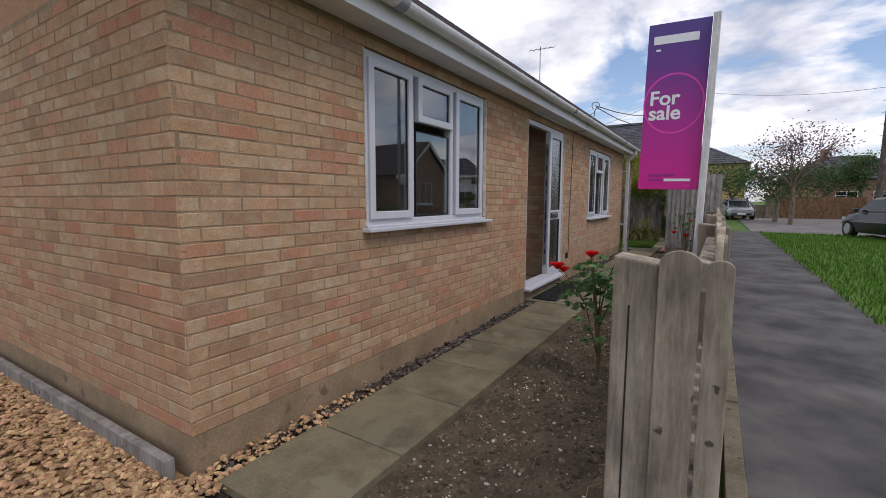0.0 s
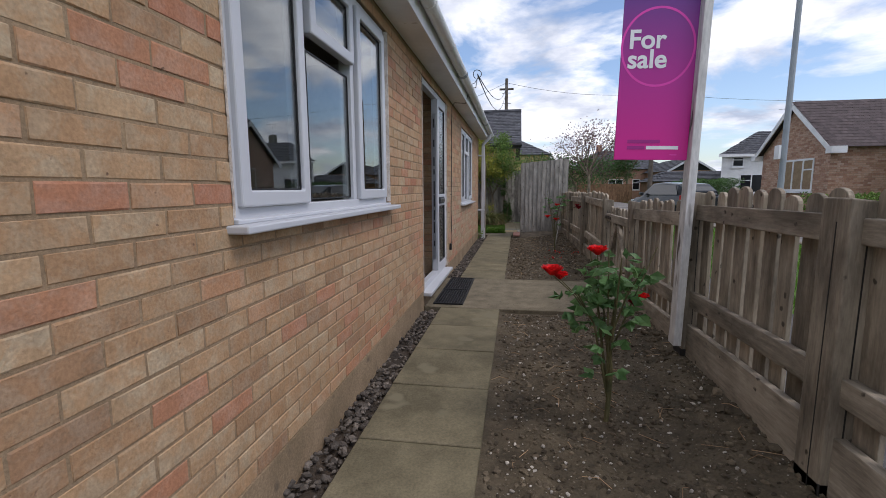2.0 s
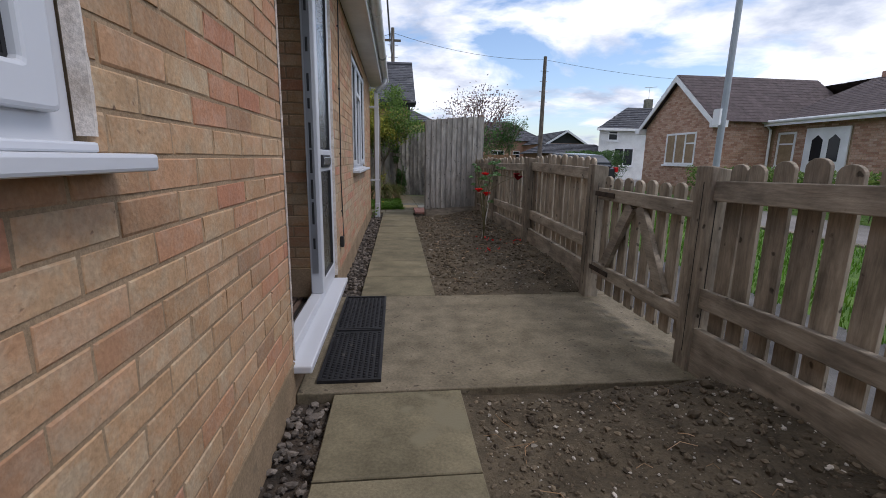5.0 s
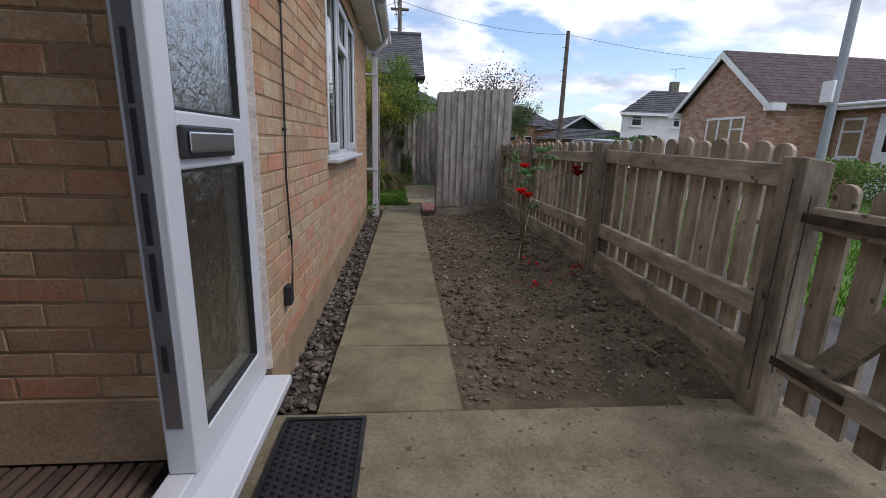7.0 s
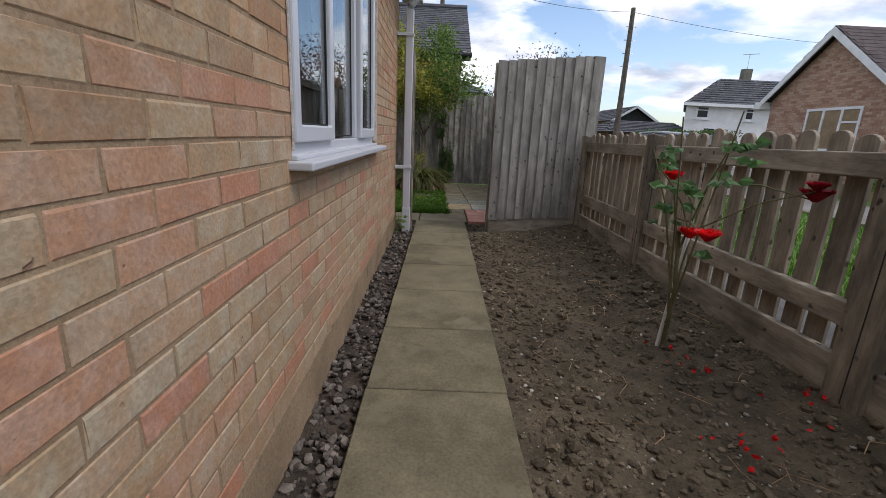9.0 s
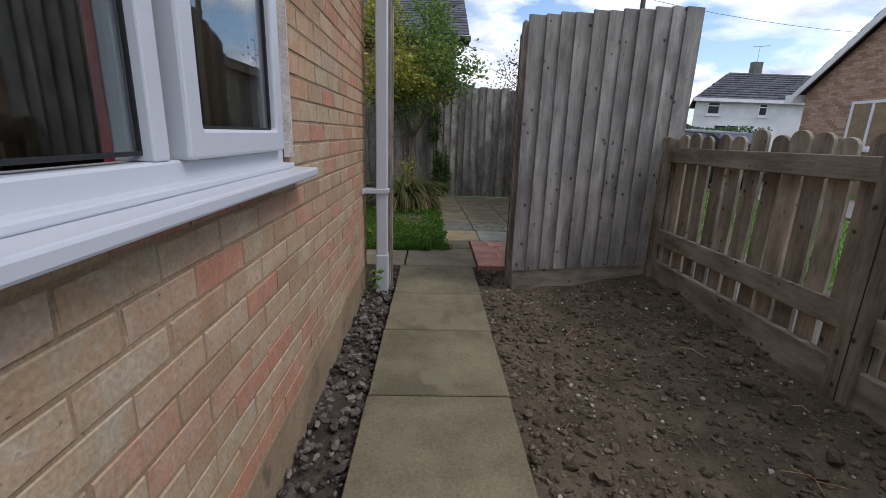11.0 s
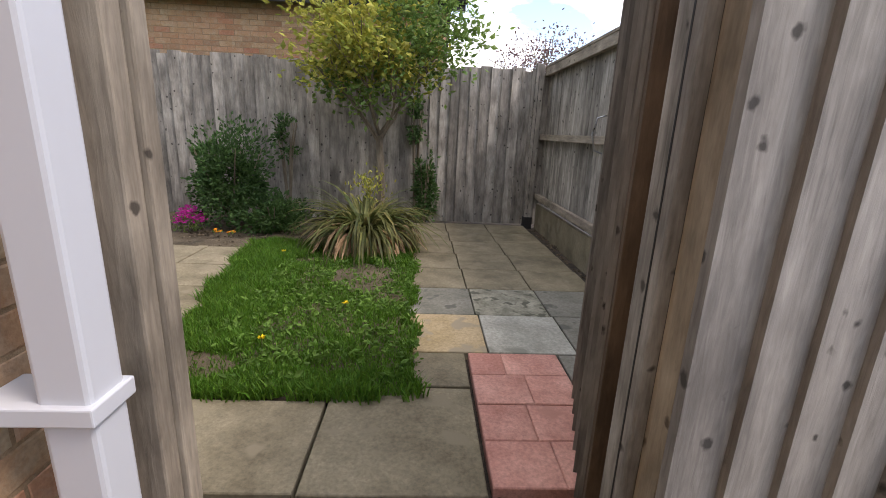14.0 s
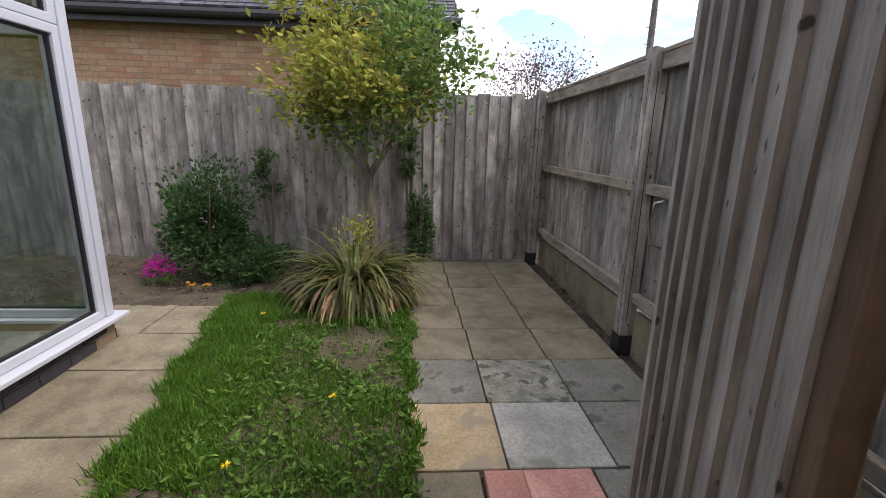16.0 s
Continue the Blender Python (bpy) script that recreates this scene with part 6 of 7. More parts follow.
def rose_bush(base, height, stems, blooms, leaves, seed, label, spread=0.35, leaf_from=0.45, size=1.0):
    rnd = random.Random(seed)
    x, y = base
    r = thing("rose_bush", (x, y, -0.03), label, "rose bush", "roses")
    tips = []
    bm = bmesh.new()
    main = [(x, y, -0.05), (x + 0.015, y, height * 0.3), (x - 0.01, y + 0.01, height * 0.55)]
    tube(main, [0.014, 0.011, 0.009], 6, bm)
    for i in range(stems):
        a = i * math.tau / stems + rnd.uniform(-0.4, 0.4)
        z0 = height * rnd.uniform(0.12, 0.5)
        q = rnd.uniform(0.4, 1.0) * spread
        p = [(x, y, z0), (x + q * 0.5 * math.cos(a), y + q * 0.5 * math.sin(a), z0 + (height - z0) * 0.5), (x + q * math.cos(a), y + q * math.sin(a), height * rnd.uniform(0.72, 1.0))]
        tube(p, [0.006, 0.0045, 0.003], 5, bm)
        tips.append(p)
    for bx, by, bz, *_ in blooms:
        k = min(tips, key=lambda t: (t[2][0] - bx) ** 2 + (t[2][1] - by) ** 2 + 0.3 * (t[2][2] - bz) ** 2)
        tube([k[1], ((k[1][0] + bx) / 2, (k[1][1] + by) / 2, (k[1][2] + bz) / 2 + 0.02), (bx, by, bz - 0.015)], [0.004, 0.0035, 0.003], 5, bm)
    part("woody_stem", bm, M_STEM, r)
    P, D, S = [], [], []
    for _ in range(leaves):
        t = rnd.choice(tips)
        u = rnd.random()
        a, b = (t[0], t[1]) if u < leaf_from * 0.6 else (t[1], t[2])
        w = rnd.random()
        c = [a[k] + (b[k] - a[k]) * w for k in range(3)]
        n = rnd.choice((3, 5))
        th = rnd.uniform(0, math.tau)
        reach = rnd.uniform(0.03, 0.10)
        cx = (c[0] + reach * math.cos(th), c[1] + reach * math.sin(th), c[2] + rnd.uniform(-0.04, 0.03))
        for q in range(n):
            ph = th + (q - (n - 1) / 2) * 0.75
            P.append((cx[0], cx[1], cx[2])); D.append((math.cos(ph), math.sin(ph), rnd.uniform(-0.5, 0.15))); S.append(rnd.uniform(0.035, 0.062) * size)
    leaf_mesh("leaves", M_LEAF_ROSE, P, D, S, 0.72, r, seed, fold=0.3)
    for bx, by, bz, rad, dark in blooms:
        rose_bloom(r, (bx, by, bz), rad, M_PETAL_DARK if dark else M_PETAL, rnd)


rose_bush((1.38, 2.97), 0.93, 9, [(1.09, 2.91, 0.80, 0.050, 0), (1.13, 2.93, 0.775, 0.04, 0), (1.31, 2.99, 0.89, 0.048, 0), (1.53, 3.02, 0.66, 0.038, 0), (1.49, 2.98, 0.64, 0.03, 1)], 72, 5,
          "rose bush with red blooms and green leaves", 0.23, 0.22, size=1.35)
rose_bush((1.6, 8.75), 1.18, 6, [(1.66, 9.03, 0.88, 0.05, 0), (1.44, 8.31, 0.72, 0.045, 0), (1.62, 8.72, 0.645, 0.05, 0), (1.96, 8.50, 0.86, 0.055, 1), (1.93, 8.47, 0.90, 0.04, 1)], 24, 8,
          "tall thin rose with red blooms and few leaves by the fence", 0.3, 0.1, 1.2)
RNG2 = random.Random(44)
Pp = [(cx + RNG2.gauss(0, 0.09), cy + RNG2.gauss(0, 0.09), bed_rise(cx, cy) - 0.005) for cx, cy in ((1.5, 8.0), (1.9, 8.2), (1.62, 8.6)) for _ in range(9)]
tagged(leaf_mesh("fallen_petals", M_PETAL, Pp, [(RNG2.uniform(-1, 1), RNG2.uniform(-1, 1), 0.15) for _ in Pp], [RNG2.uniform(0.018, 0.034) for _ in Pp], 0.9), "fallen red rose petals on the soil", "petals", kind="stuff")
stake = thing("plant_stake", (1.66, 8.80, 0), "pale wooden stake beside the tall rose", "stake")
part("stick", tube([(1.58, 8.77, -0.05), (1.68, 8.83, 0.62)], 0.011, 7), M_SIGN_POST, stake)


def branching(bm, p, d, length, radius, depth, rnd, ends, spread=0.6):
    q = p + d * length
    mid = p + d * length * 0.5 + Vector((rnd.uniform(-1, 1), rnd.uniform(-1, 1), 0)) * length * 0.07
    tube([p, mid, q], [radius, radius * 0.85, radius * 0.65], 6, bm)
    ends.append((q, d))
    if depth == 0:
        return
    for k in range(rnd.choice((2, 3, 3))):
        e = (d + Vector((rnd.uniform(-1, 1), rnd.uniform(-1, 1), rnd.uniform(-0.25, 0.6))) * spread).normalized()
        branching(bm, q if k else mid.lerp(q, 0.6), e, length * rnd.uniform(0.62, 0.85), radius * 0.6, depth - 1, rnd, ends, spread)


def crown(name, material, ends, per, reach, size, parent, seed, width=0.5, keep=None):
    rnd = random.Random(seed)
    P, D, S = [], [], []
    for q, d in ends:
        for _ in range(per):
            o = Vector((rnd.gauss(0, 1), rnd.gauss(0, 1), rnd.gauss(0, 0.8))) * reach * 0.5
            c = q + o
            if keep and not keep(c):
                continue
            P.append(c[:]); D.append((o * 0.7 + Vector((rnd.uniform(-1, 1), rnd.uniform(-1, 1), rnd.uniform(-0.4, 0.8))) * reach)[:]); S.append(rnd.uniform(0.7, 1.3) * size)
    return leaf_mesh(name, material, P, D, S, width, parent, seed)


def garden_tree():
    t = thing("small_tree", (0.15, 15.7, 0), "small tree with yellow-green leaves in the border", "tree")
    rnd = random.Random(17)
    bm = bmesh.new()
    tube([(0.13, 15.72, -0.05), (0.15, 15.72, 0.5), (0.13, 15.70, 1.0)], [0.05, 0.042, 0.036], 9, bm)
    ends = []
    for a in range(7):
        th = a * math.tau / 7 + rnd.uniform(-0.3, 0.3)
        branching(bm, Vector((0.13, 15.70, 1.0 + rnd.uniform(-0.08, 0.05))), Vector((math.cos(th) * 0.75, math.sin(th) * 0.55, 1.0)).normalized(), rnd.uniform(0.36, 0.5), 0.018, 2, rnd, ends, 0.65)
    part("trunk", bm, M_BARK, t)
    c0 = Vector((0.20, 15.62, 2.0))
    rnd2 = random.Random(3)
    fill = list(ends)
    for _ in range(190):
        v = Vector((rnd2.gauss(0, 1), rnd2.gauss(0, 1), rnd2.gauss(0, 1))).normalized() * rnd2.uniform(0.4, 1.0)
        v = Vector((v.x * 0.95, v.y * 0.66, v.z * 0.62)) * (1 + 0.35 * noise.noise(v * 2.2))
        if noise.noise((c0 + v) * 2.9) > -0.06:
            fill.append((c0 + v, v))
    for k in range(9):
        s = Vector((rnd2.uniform(-0.6, 0.55), rnd2.uniform(-0.3, 0.3) + 15.65, 2.45))
        for h in range(6):
            fill.append((s + Vector((0, 0, h * rnd2.uniform(0.06, 0.1))), Vector((0, 0, 1))))
    green = [f for f in fill if f[0].x + 0.5 * f[0].z + rnd2.uniform(-0.35, 0.35) > 1.32 or f[0].z < 1.55]
    yellow = [f for f in fill if f not in green]
    crown("crown", M_LEAF_YELLOW, yellow, 36, 0.19, 0.068, t, 4, 0.55)
    crown("crown", M_LEAF, green, 36, 0.20, 0.068, t, 6, 0.55)


garden_tree()


def leafy_shrub(name, centre, radii, count, size, material, label, seed, category="shrub", gaps=0.3):
    rnd = random.Random(seed)
    s = thing(name, (centre[0], centre[1], 0), label, category)
    bm = bmesh.new()
    for k in range(9):
        a = rnd.uniform(0, math.tau)
        tube([(centre[0], centre[1], -0.04), (centre[0] + radii[0] * 0.4 * math.cos(a), centre[1] + radii[1] * 0.4 * math.sin(a), centre[2] * 0.8), (centre[0] + radii[0] * 0.8 * math.cos(a), centre[1] + radii[1] * 0.8 * math.sin(a), centre[2] + radii[2] * 0.6)], [0.012, 0.008, 0.004], 5, bm)
    tagged(part("woody_stem", bm, M_BARK, s), kind="stuff")
    P, D, S = [], [], []
    while len(P) < count:
        v = Vector((rnd.gauss(0, 1), rnd.gauss(0, 1), rnd.gauss(0, 1))).normalized() * rnd.uniform(0.3, 1.05)
        v *= 1 + 0.55 * noise.noise(v * 1.8 + Vector((seed, 0, 0)))
        c = Vector((centre[0] + v.x * radii[0], centre[1] + v.y * radii[1], centre[2] + v.z * radii[2]))
        if c.z < 0.01 or noise.noise(c * 4.0) < -gaps - 0.1 or noise.noise(c * 1.7 + Vector((3, 1, seed))) < -0.7:
            continue
        P.append(c[:]); D.append((v + Vector((rnd.uniform(-1, 1), rnd.uniform(-1, 1), rnd.uniform(-0.6, 1))) * 0.8)[:]); S.append(size * rnd.uniform(0.6, 1.3))
    leaf_mesh("foliage", material, P, D, S, 0.55, s, seed)
    return s


leafy_shrub("evergreen_shrub", (-1.45, 15.75, 0.52), (0.44, 0.36, 0.52), 6400, 0.048, M_LEAF_DARK, "dark green shrub against the back fence", 3)
leafy_shrub("low_shrub", (-0.95, 15.55, 0.16), (0.36, 0.28, 0.2), 3200, 0.045, M_LEAF_DARK, "low dark green leafy plant in the border", 4)
leafy_shrub("ivy", (0.62, 16.26, 0.42), (0.14, 0.09, 0.46), 1500, 0.05, M_LEAF_DARK, "dark ivy climbing the back fence", 6, "ivy")
leafy_shrub("ivy", (0.50, 16.28, 1.15), (0.09, 0.06, 0.30), 420, 0.05, M_LEAF_DARK, "thin ivy shoots on the fence boards", 7, "ivy", gaps=0.0)
leafy_shrub("climber", (-0.98, 16.22, 0.95), (0.16, 0.10, 0.26), 520, 0.045, M_LEAF_DARK, "thin climbing shoots on the fence boards", 9, "climber", gaps=0.0)


def flower_clump(name, at, r, n, material, label, seed, size=0.022):
    rnd = random.Random(seed)
    f = thing(name, (at[0], at[1], 0), label, "flowers")
    P, D = [], []
    for _ in range(n):
        v = Vector((rnd.gauss(0, 1), rnd.gauss(0, 1), abs(rnd.gauss(0, 1)))).normalized() * rnd.uniform(0.5, 1)
        for q in range(5):
            a = q * math.tau / 5
            P.append((at[0] + v.x * r, at[1] + v.y * r, at[2] + v.z * r)); D.append((math.cos(a), math.sin(a) - 0.4, 0.5))
    leaf_mesh("petals", material, P, D, [size] * len(P), 0.8, f, seed)
    L = [(at[0] + rnd.uniform(-r, r) * 0.8, at[1] + rnd.uniform(-r, r) * 0.8, rnd.uniform(0, at[2] + r * 0.3)) for _ in range(int(n * 0.8))]
    leaf_mesh("leaves", M_LEAF, L, [(rnd.uniform(-1, 1), rnd.uniform(-1, 1), 1) for _ in L], [0.04] * len(L), 0.4, f, seed)


weed = thing("weed", (0.05, 11.40, -0.04), "small green weed growing at the foot of the downpipe", "weed")
RW = random.Random(5)
WP = [(0.06 + RW.gauss(0, 0.03), 11.40 + RW.gauss(0, 0.035), RW.uniform(0.0, 0.17)) for _ in range(20)]
part("stalk", tube([(0.06, 11.40, -0.05), (0.065, 11.39, 0.1), (0.055, 11.41, 0.17)], 0.003, 5), M_STEM, weed)
leaf_mesh("leaves", M_LEAF, WP, [(RW.uniform(-1, 1), RW.uniform(-1, 1), RW.uniform(-0.3, 0.6)) for _ in WP], [RW.uniform(0.03, 0.065) for _ in WP], 0.6, weed, 3)
flower_clump("magenta_flowers", (-1.74, 15.42, 0.10), 0.16, 170, M_MAGENTA, "clump of magenta flowers in the border", 5)
flower_clump("orange_flowers", (-1.40, 15.26, 0.03), 0.05, 9, M_ORANGE, "small orange flowers in the soil", 6, 0.02)
flower_clump("orange_flowers", (-1.25, 15.24, 0.03), 0.04, 6, M_ORANGE, "few small orange flowers in the soil", 7, 0.018)


def strap_plant():
    f = thing("flax_plant", (0.05, 15.02, 0), "clump of arching strap leaves, green above and dry below", "plant")
    rnd = random.Random(12)
    for mat, count, zr, name in ((M_FLAX, 430, (0.6, 1.3), "green_foliage"), (M_FLAX_DRY, 330, (0.15, 1.05), "dry_foliage")):
        V, F = [], []
        for _ in range(count):
            a = rnd.uniform(0, math.tau)
            if mat is M_FLAX_DRY and math.sin(a) > 0.5:
                a = -a
            L = rnd.uniform(0.55, 1.0) * (0.85 if mat is M_FLAX_DRY else 1)
            el = rnd.uniform(*zr)
            w = rnd.uniform(0.011, 0.022)
            droop = rnd.uniform(1.1, 2.7) if mat is M_FLAX else rnd.uniform(1.7, 3.3)
            o = Vector((0.07 + 0.07 * math.cos(a), 15.0 + 0.07 * math.sin(a), 0.0))
            d = Vector((math.cos(a), math.sin(a), 0)); side = Vector((-d.y, d.x, 0))
            n0 = len(V)
            N = 6
            p, ang = o.copy(), el + 0.35
            for k in range(N + 1):
                ww = w * (1 - (k / N) ** 2.2) + 0.001
                V += [(p - side * ww)[:], (p + Vector((0, 0, -ww * 0.35)))[:], (p + side * ww)[:]]
                p = p + (d * math.cos(ang) + Vector((0, 0, 1)) * math.sin(ang)) * L / N
                p.z = max(p.z, 0.012)
                ang -= droop / N * 1.6
            for k in range(N):
                i = n0 + 3 * k
                F += [(i, i + 1, i + 4, i + 3), (i + 1, i + 2, i + 5, i + 4)]
        raw(name, V, F, mat, f)
    yl = [(0.10 + rnd.gauss(0, 0.08), 15.20 + rnd.gauss(0, 0.05), 0.55 + rnd.gauss(0, 0.07)) for _ in range(160)]
    tagged(leaf_mesh("yellow_shoot", M_LEAF_YELLOW, yl, [(rnd.uniform(-1, 1), rnd.uniform(-1, 1), 0.7) for _ in yl], [0.05] * 160, 0.4, f, 4), kind="stuff")


strap_plant()


# ---- houses beyond ----
def slope(q00, q10, q11, q01, rows, cols, material, parent, name="roof_slope", thick=0.05):
    """Rows of lapped tiles over a four-cornered roof slope (eave left, eave right, ridge right, ridge left)."""
    V, F = [], []
    A, B, C, D = map(Vector, (q00, q10, q11, q01))
    nrm = (B - A).cross(D - A).normalized()
    if nrm.z < 0:
        nrm = -nrm
    for r in range(rows):
        v0, v1 = r / rows, min(1.0, (r + 1.12) / rows)
        L0, R0, L1, R1 = A.lerp(D, v0), B.lerp(C, v0), A.lerp(D, v1), B.lerp(C, v1)
        for c in range(cols):
            u0 = (c + (0.5 if r % 2 else 0)) / cols
            u1 = u0 + 1 / cols - 0.06 / cols
            u0, u1 = min(u0, 1), min(u1, 1)
            if u1 - u0 < 0.1 / cols:
                continue
            n = len(V)
            for p in (L0.lerp(R0, u0) + nrm * thick, L0.lerp(R0, u1) + nrm * thick, L1.lerp(R1, u1) + nrm * 0.01, L1.lerp(R1, u0) + nrm * 0.01):
                V.append(p[:])
            V += [(L0.lerp(R0, u0))[:], (L0.lerp(R0, u1))[:]]
            F += [(n, n + 1, n + 2, n + 3), (n, n + 4, n + 5, n + 1)]
    n = len(V)
    V += [A[:], B[:], C[:], D[:]]
    F.append((n, n + 1, n + 2, n + 3))
    return raw(name, V, F, material, parent)


def far_window(parent, axis, face, out, u0, u1, z0, z1, split=2, name="window"):
    """A window set into a far wall: frame, dark glass and a sill."""
    def bx(ua, ub, da, db, za, zb):
        a, b = sorted((face + out * da, face + out * db))
        return (a, b, ua, ub, za, zb) if axis == "x" else (ua, ub, a, b, za, zb)
    f = 0.07
    ax = "x" if axis == "x" else "y"
    w = part(name, ring(ax, face - 0.03, face + 0.03, u0, u1, z0, z1, f), M_UPVC_OLD, parent)
    for k in range(1, split):
        u = u0 + (u1 - u0) * k / split
        part("mullion", boxes(bx(u - 0.035, u + 0.035, -0.03, 0.03, z0 + f, z1 - f)), M_UPVC_OLD, w)
    part("transom", boxes(bx(u0 + f, u0 + (u1 - u0) / split - 0.035, -0.03, 0.028, z1 - (z1 - z0) * 0.36, z1 - (z1 - z0) * 0.36 + 0.05)), M_UPVC_OLD, w)
    part("pane", boxes(bx(u0 + f * 0.5, u1 - f * 0.5, -0.02, 0.005, z0 + f * 0.5, z1 - f * 0.5)), M_FAR_GLASS, w)
    part("sill", boxes(bx(u0 - 0.06, u1 + 0.06, 0.0, 0.09, z0 - 0.07, z0 - 0.002)), M_UPVC_OLD, w)
    return w


def neighbour_behind():
    h = thing("neighbour_house", (-4, 20, 0), "yellow brick bungalow with a dark tiled roof behind the back fence", "house")
    wall = part("wall", boxes((-12, 0.85, 17.62, 23.2, -0.2, 2.68)), M_MORTAR, h)
    joined_bricks("brickwork", brick_rows(-6.0, 0.85, 1.30, 19, [], 0), "x", 17.62, -1, M_BRICK_MANY, wall, 8)
    part("fascia", boxes((-12, 1.08, 17.36, 17.40, 2.62, 2.76)), M_BLACK, h)
    part("gutter", tube([(-12, 17.31, 2.74), (1.1, 17.31, 2.74)], 0.055, 10), M_BLACK, h)
    slope((-12, 17.30, 2.80), (1.08, 17.30, 2.80), (1.08, 20.4, 4.42), (-12, 20.4, 4.42), 20, 56, M_TILE_DARK, h, thick=0.022)
    slope((-12, 23.5, 2.55), (1.08, 23.5, 2.55), (1.08, 20.4, 4.42), (-12, 20.4, 4.42), 6, 6, M_TILE_DARK, h, "rear_slope")
    part("gable", prism([(17.62, 2.681), (23.2, 2.681), (20.4, 4.34)], "x", 0.60, 0.85), M_BRICK_MANY, h)
    part("ridge_tiles", tube([(-12, 20.4, 4.44), (1.08, 20.4, 4.44)], 0.08, 8), M_TILE_DARK, h)


neighbour_behind()


def gabled_bungalow():
    h = thing("brick_bungalow", (13.5, 18, 0), "brown brick bungalow with a white barge-boarded gable across the road", "house")
    main = part("wall", boxes((13.55, 20.5, 4.0, 22.2, -0.2, 2.55)), M_MORTAR, h)
    joined_bricks("brickwork", brick_rows(8.0, 17.6, 0.2, 32, [(14.9, 16.4, 0, 2.25), (16.75, 17.5, 0.9, 2.2)], 0), "y", 13.55, -1, M_BRICK_RED, main, 10)
    bay = part("gable_wall", boxes((11.32, 13.549, 17.75, 21.9, -0.2, 2.55)), M_MORTAR, h)
    pz = 4.3
    part("gable_peak", prism([(17.75, 2.551), (21.9, 2.551), (19.83, pz - 0.12)], "x", 11.32, 11.5), M_MORTAR, bay)
    rows = [r for r in brick_rows(17.75, 21.9, 0.2, 57, [(18.55, 20.35, 0.95, 2.2)], 0) if abs((r[0] + r[1]) / 2 - 19.83) < (2.08 if r[2] < 2.5 else 2.08 * (pz - 0.15 - r[3]) / (pz - 2.6))]
    joined_bricks("brickwork", rows, "y", 11.32, -1, M_BRICK_RED, bay, 11)
    joined_bricks("brickwork", brick_rows(11.32, 13.5, 0.2, 33, [], 0), "x", 17.75, -1, M_BRICK_RED, bay, 12)
    far_window(h, "x", 11.33, -1, 18.55, 20.35, 1.02, 2.2, 3)
    far_window(h, "x", 13.56, -1, 16.75, 17.45, 1.0, 2.15, 1)
    far_window(h, "x", 13.56, -1, 11.2, 13.3, 0.95, 2.25, 3)
    # white porch doors
    d = part("front_door", boxes((13.49, 13.54, 14.95, 16.35, -0.1, 2.22)), M_UPVC_OLD, h, "white door with two arched panes")
    for y in (15.2, 15.75):
        part("pane", prism([(y, 1.2), (y + 0.35, 1.2), (y + 0.35, 1.85), (y + 0.175, 2.0), (y, 1.85)], "x", 13.478, 13.489), M_FAR_GLASS, d)
    for s, ye in ((-1, 17.45), (1, 22.2)):
        prof = [(19.83, pz + 0.02), (ye, 2.45 + 0.02), (ye, 2.28), (19.83, pz - 0.2)]
        part("barge_board", prism(prof, "x", 11.08, 11.12), M_UPVC_OLD, h)
        slope((11.1, ye, 2.48), (17.0, ye, 2.48), (17.0, 19.83, pz + 0.05), (11.1, 19.83, pz + 0.05), 16, 34, M_TILE_BROWN, h, thick=0.018)
        part("barge_foot", boxes((11.06, 11.5, ye - 0.16, ye + 0.16, 2.28, 2.5)), M_UPVC_OLD, h)
    slope((13.2, 4, 2.50), (13.2, 17.6, 2.50), (17.0, 17.6, 4.08), (17.0, 4, 4.08), 20, 60, M_TILE_BROWN, h, thick=0.018)
    slope((20.8, 4, 2.50), (20.8, 22.2, 2.50), (17.0, 22.2, 4.08), (17.0, 4, 4.08), 6, 8, M_TILE_BROWN, h, "rear_slope")
    part("fascia", boxes((13.16, 13.20, 4, 17.7, 2.36, 2.52)), M_UPVC_OLD, h)
    part("gutter", tube([(13.12, 4, 2.50), (13.12, 17.7, 2.50)], 0.05, 8), M_UPVC_OLD, h)
    part("downpipe", tube([(13.12, 17.62, 2.46), (13.40, 17.66, 2.25), (13.45, 17.66, 0)], 0.04, 8), M_UPVC_OLD, h)
    part("chimney", boxes((16.9, 17.4, 17.0, 17.35, 3.9, 4.25)), M_BRICK_RED, h)


gabled_bungalow()


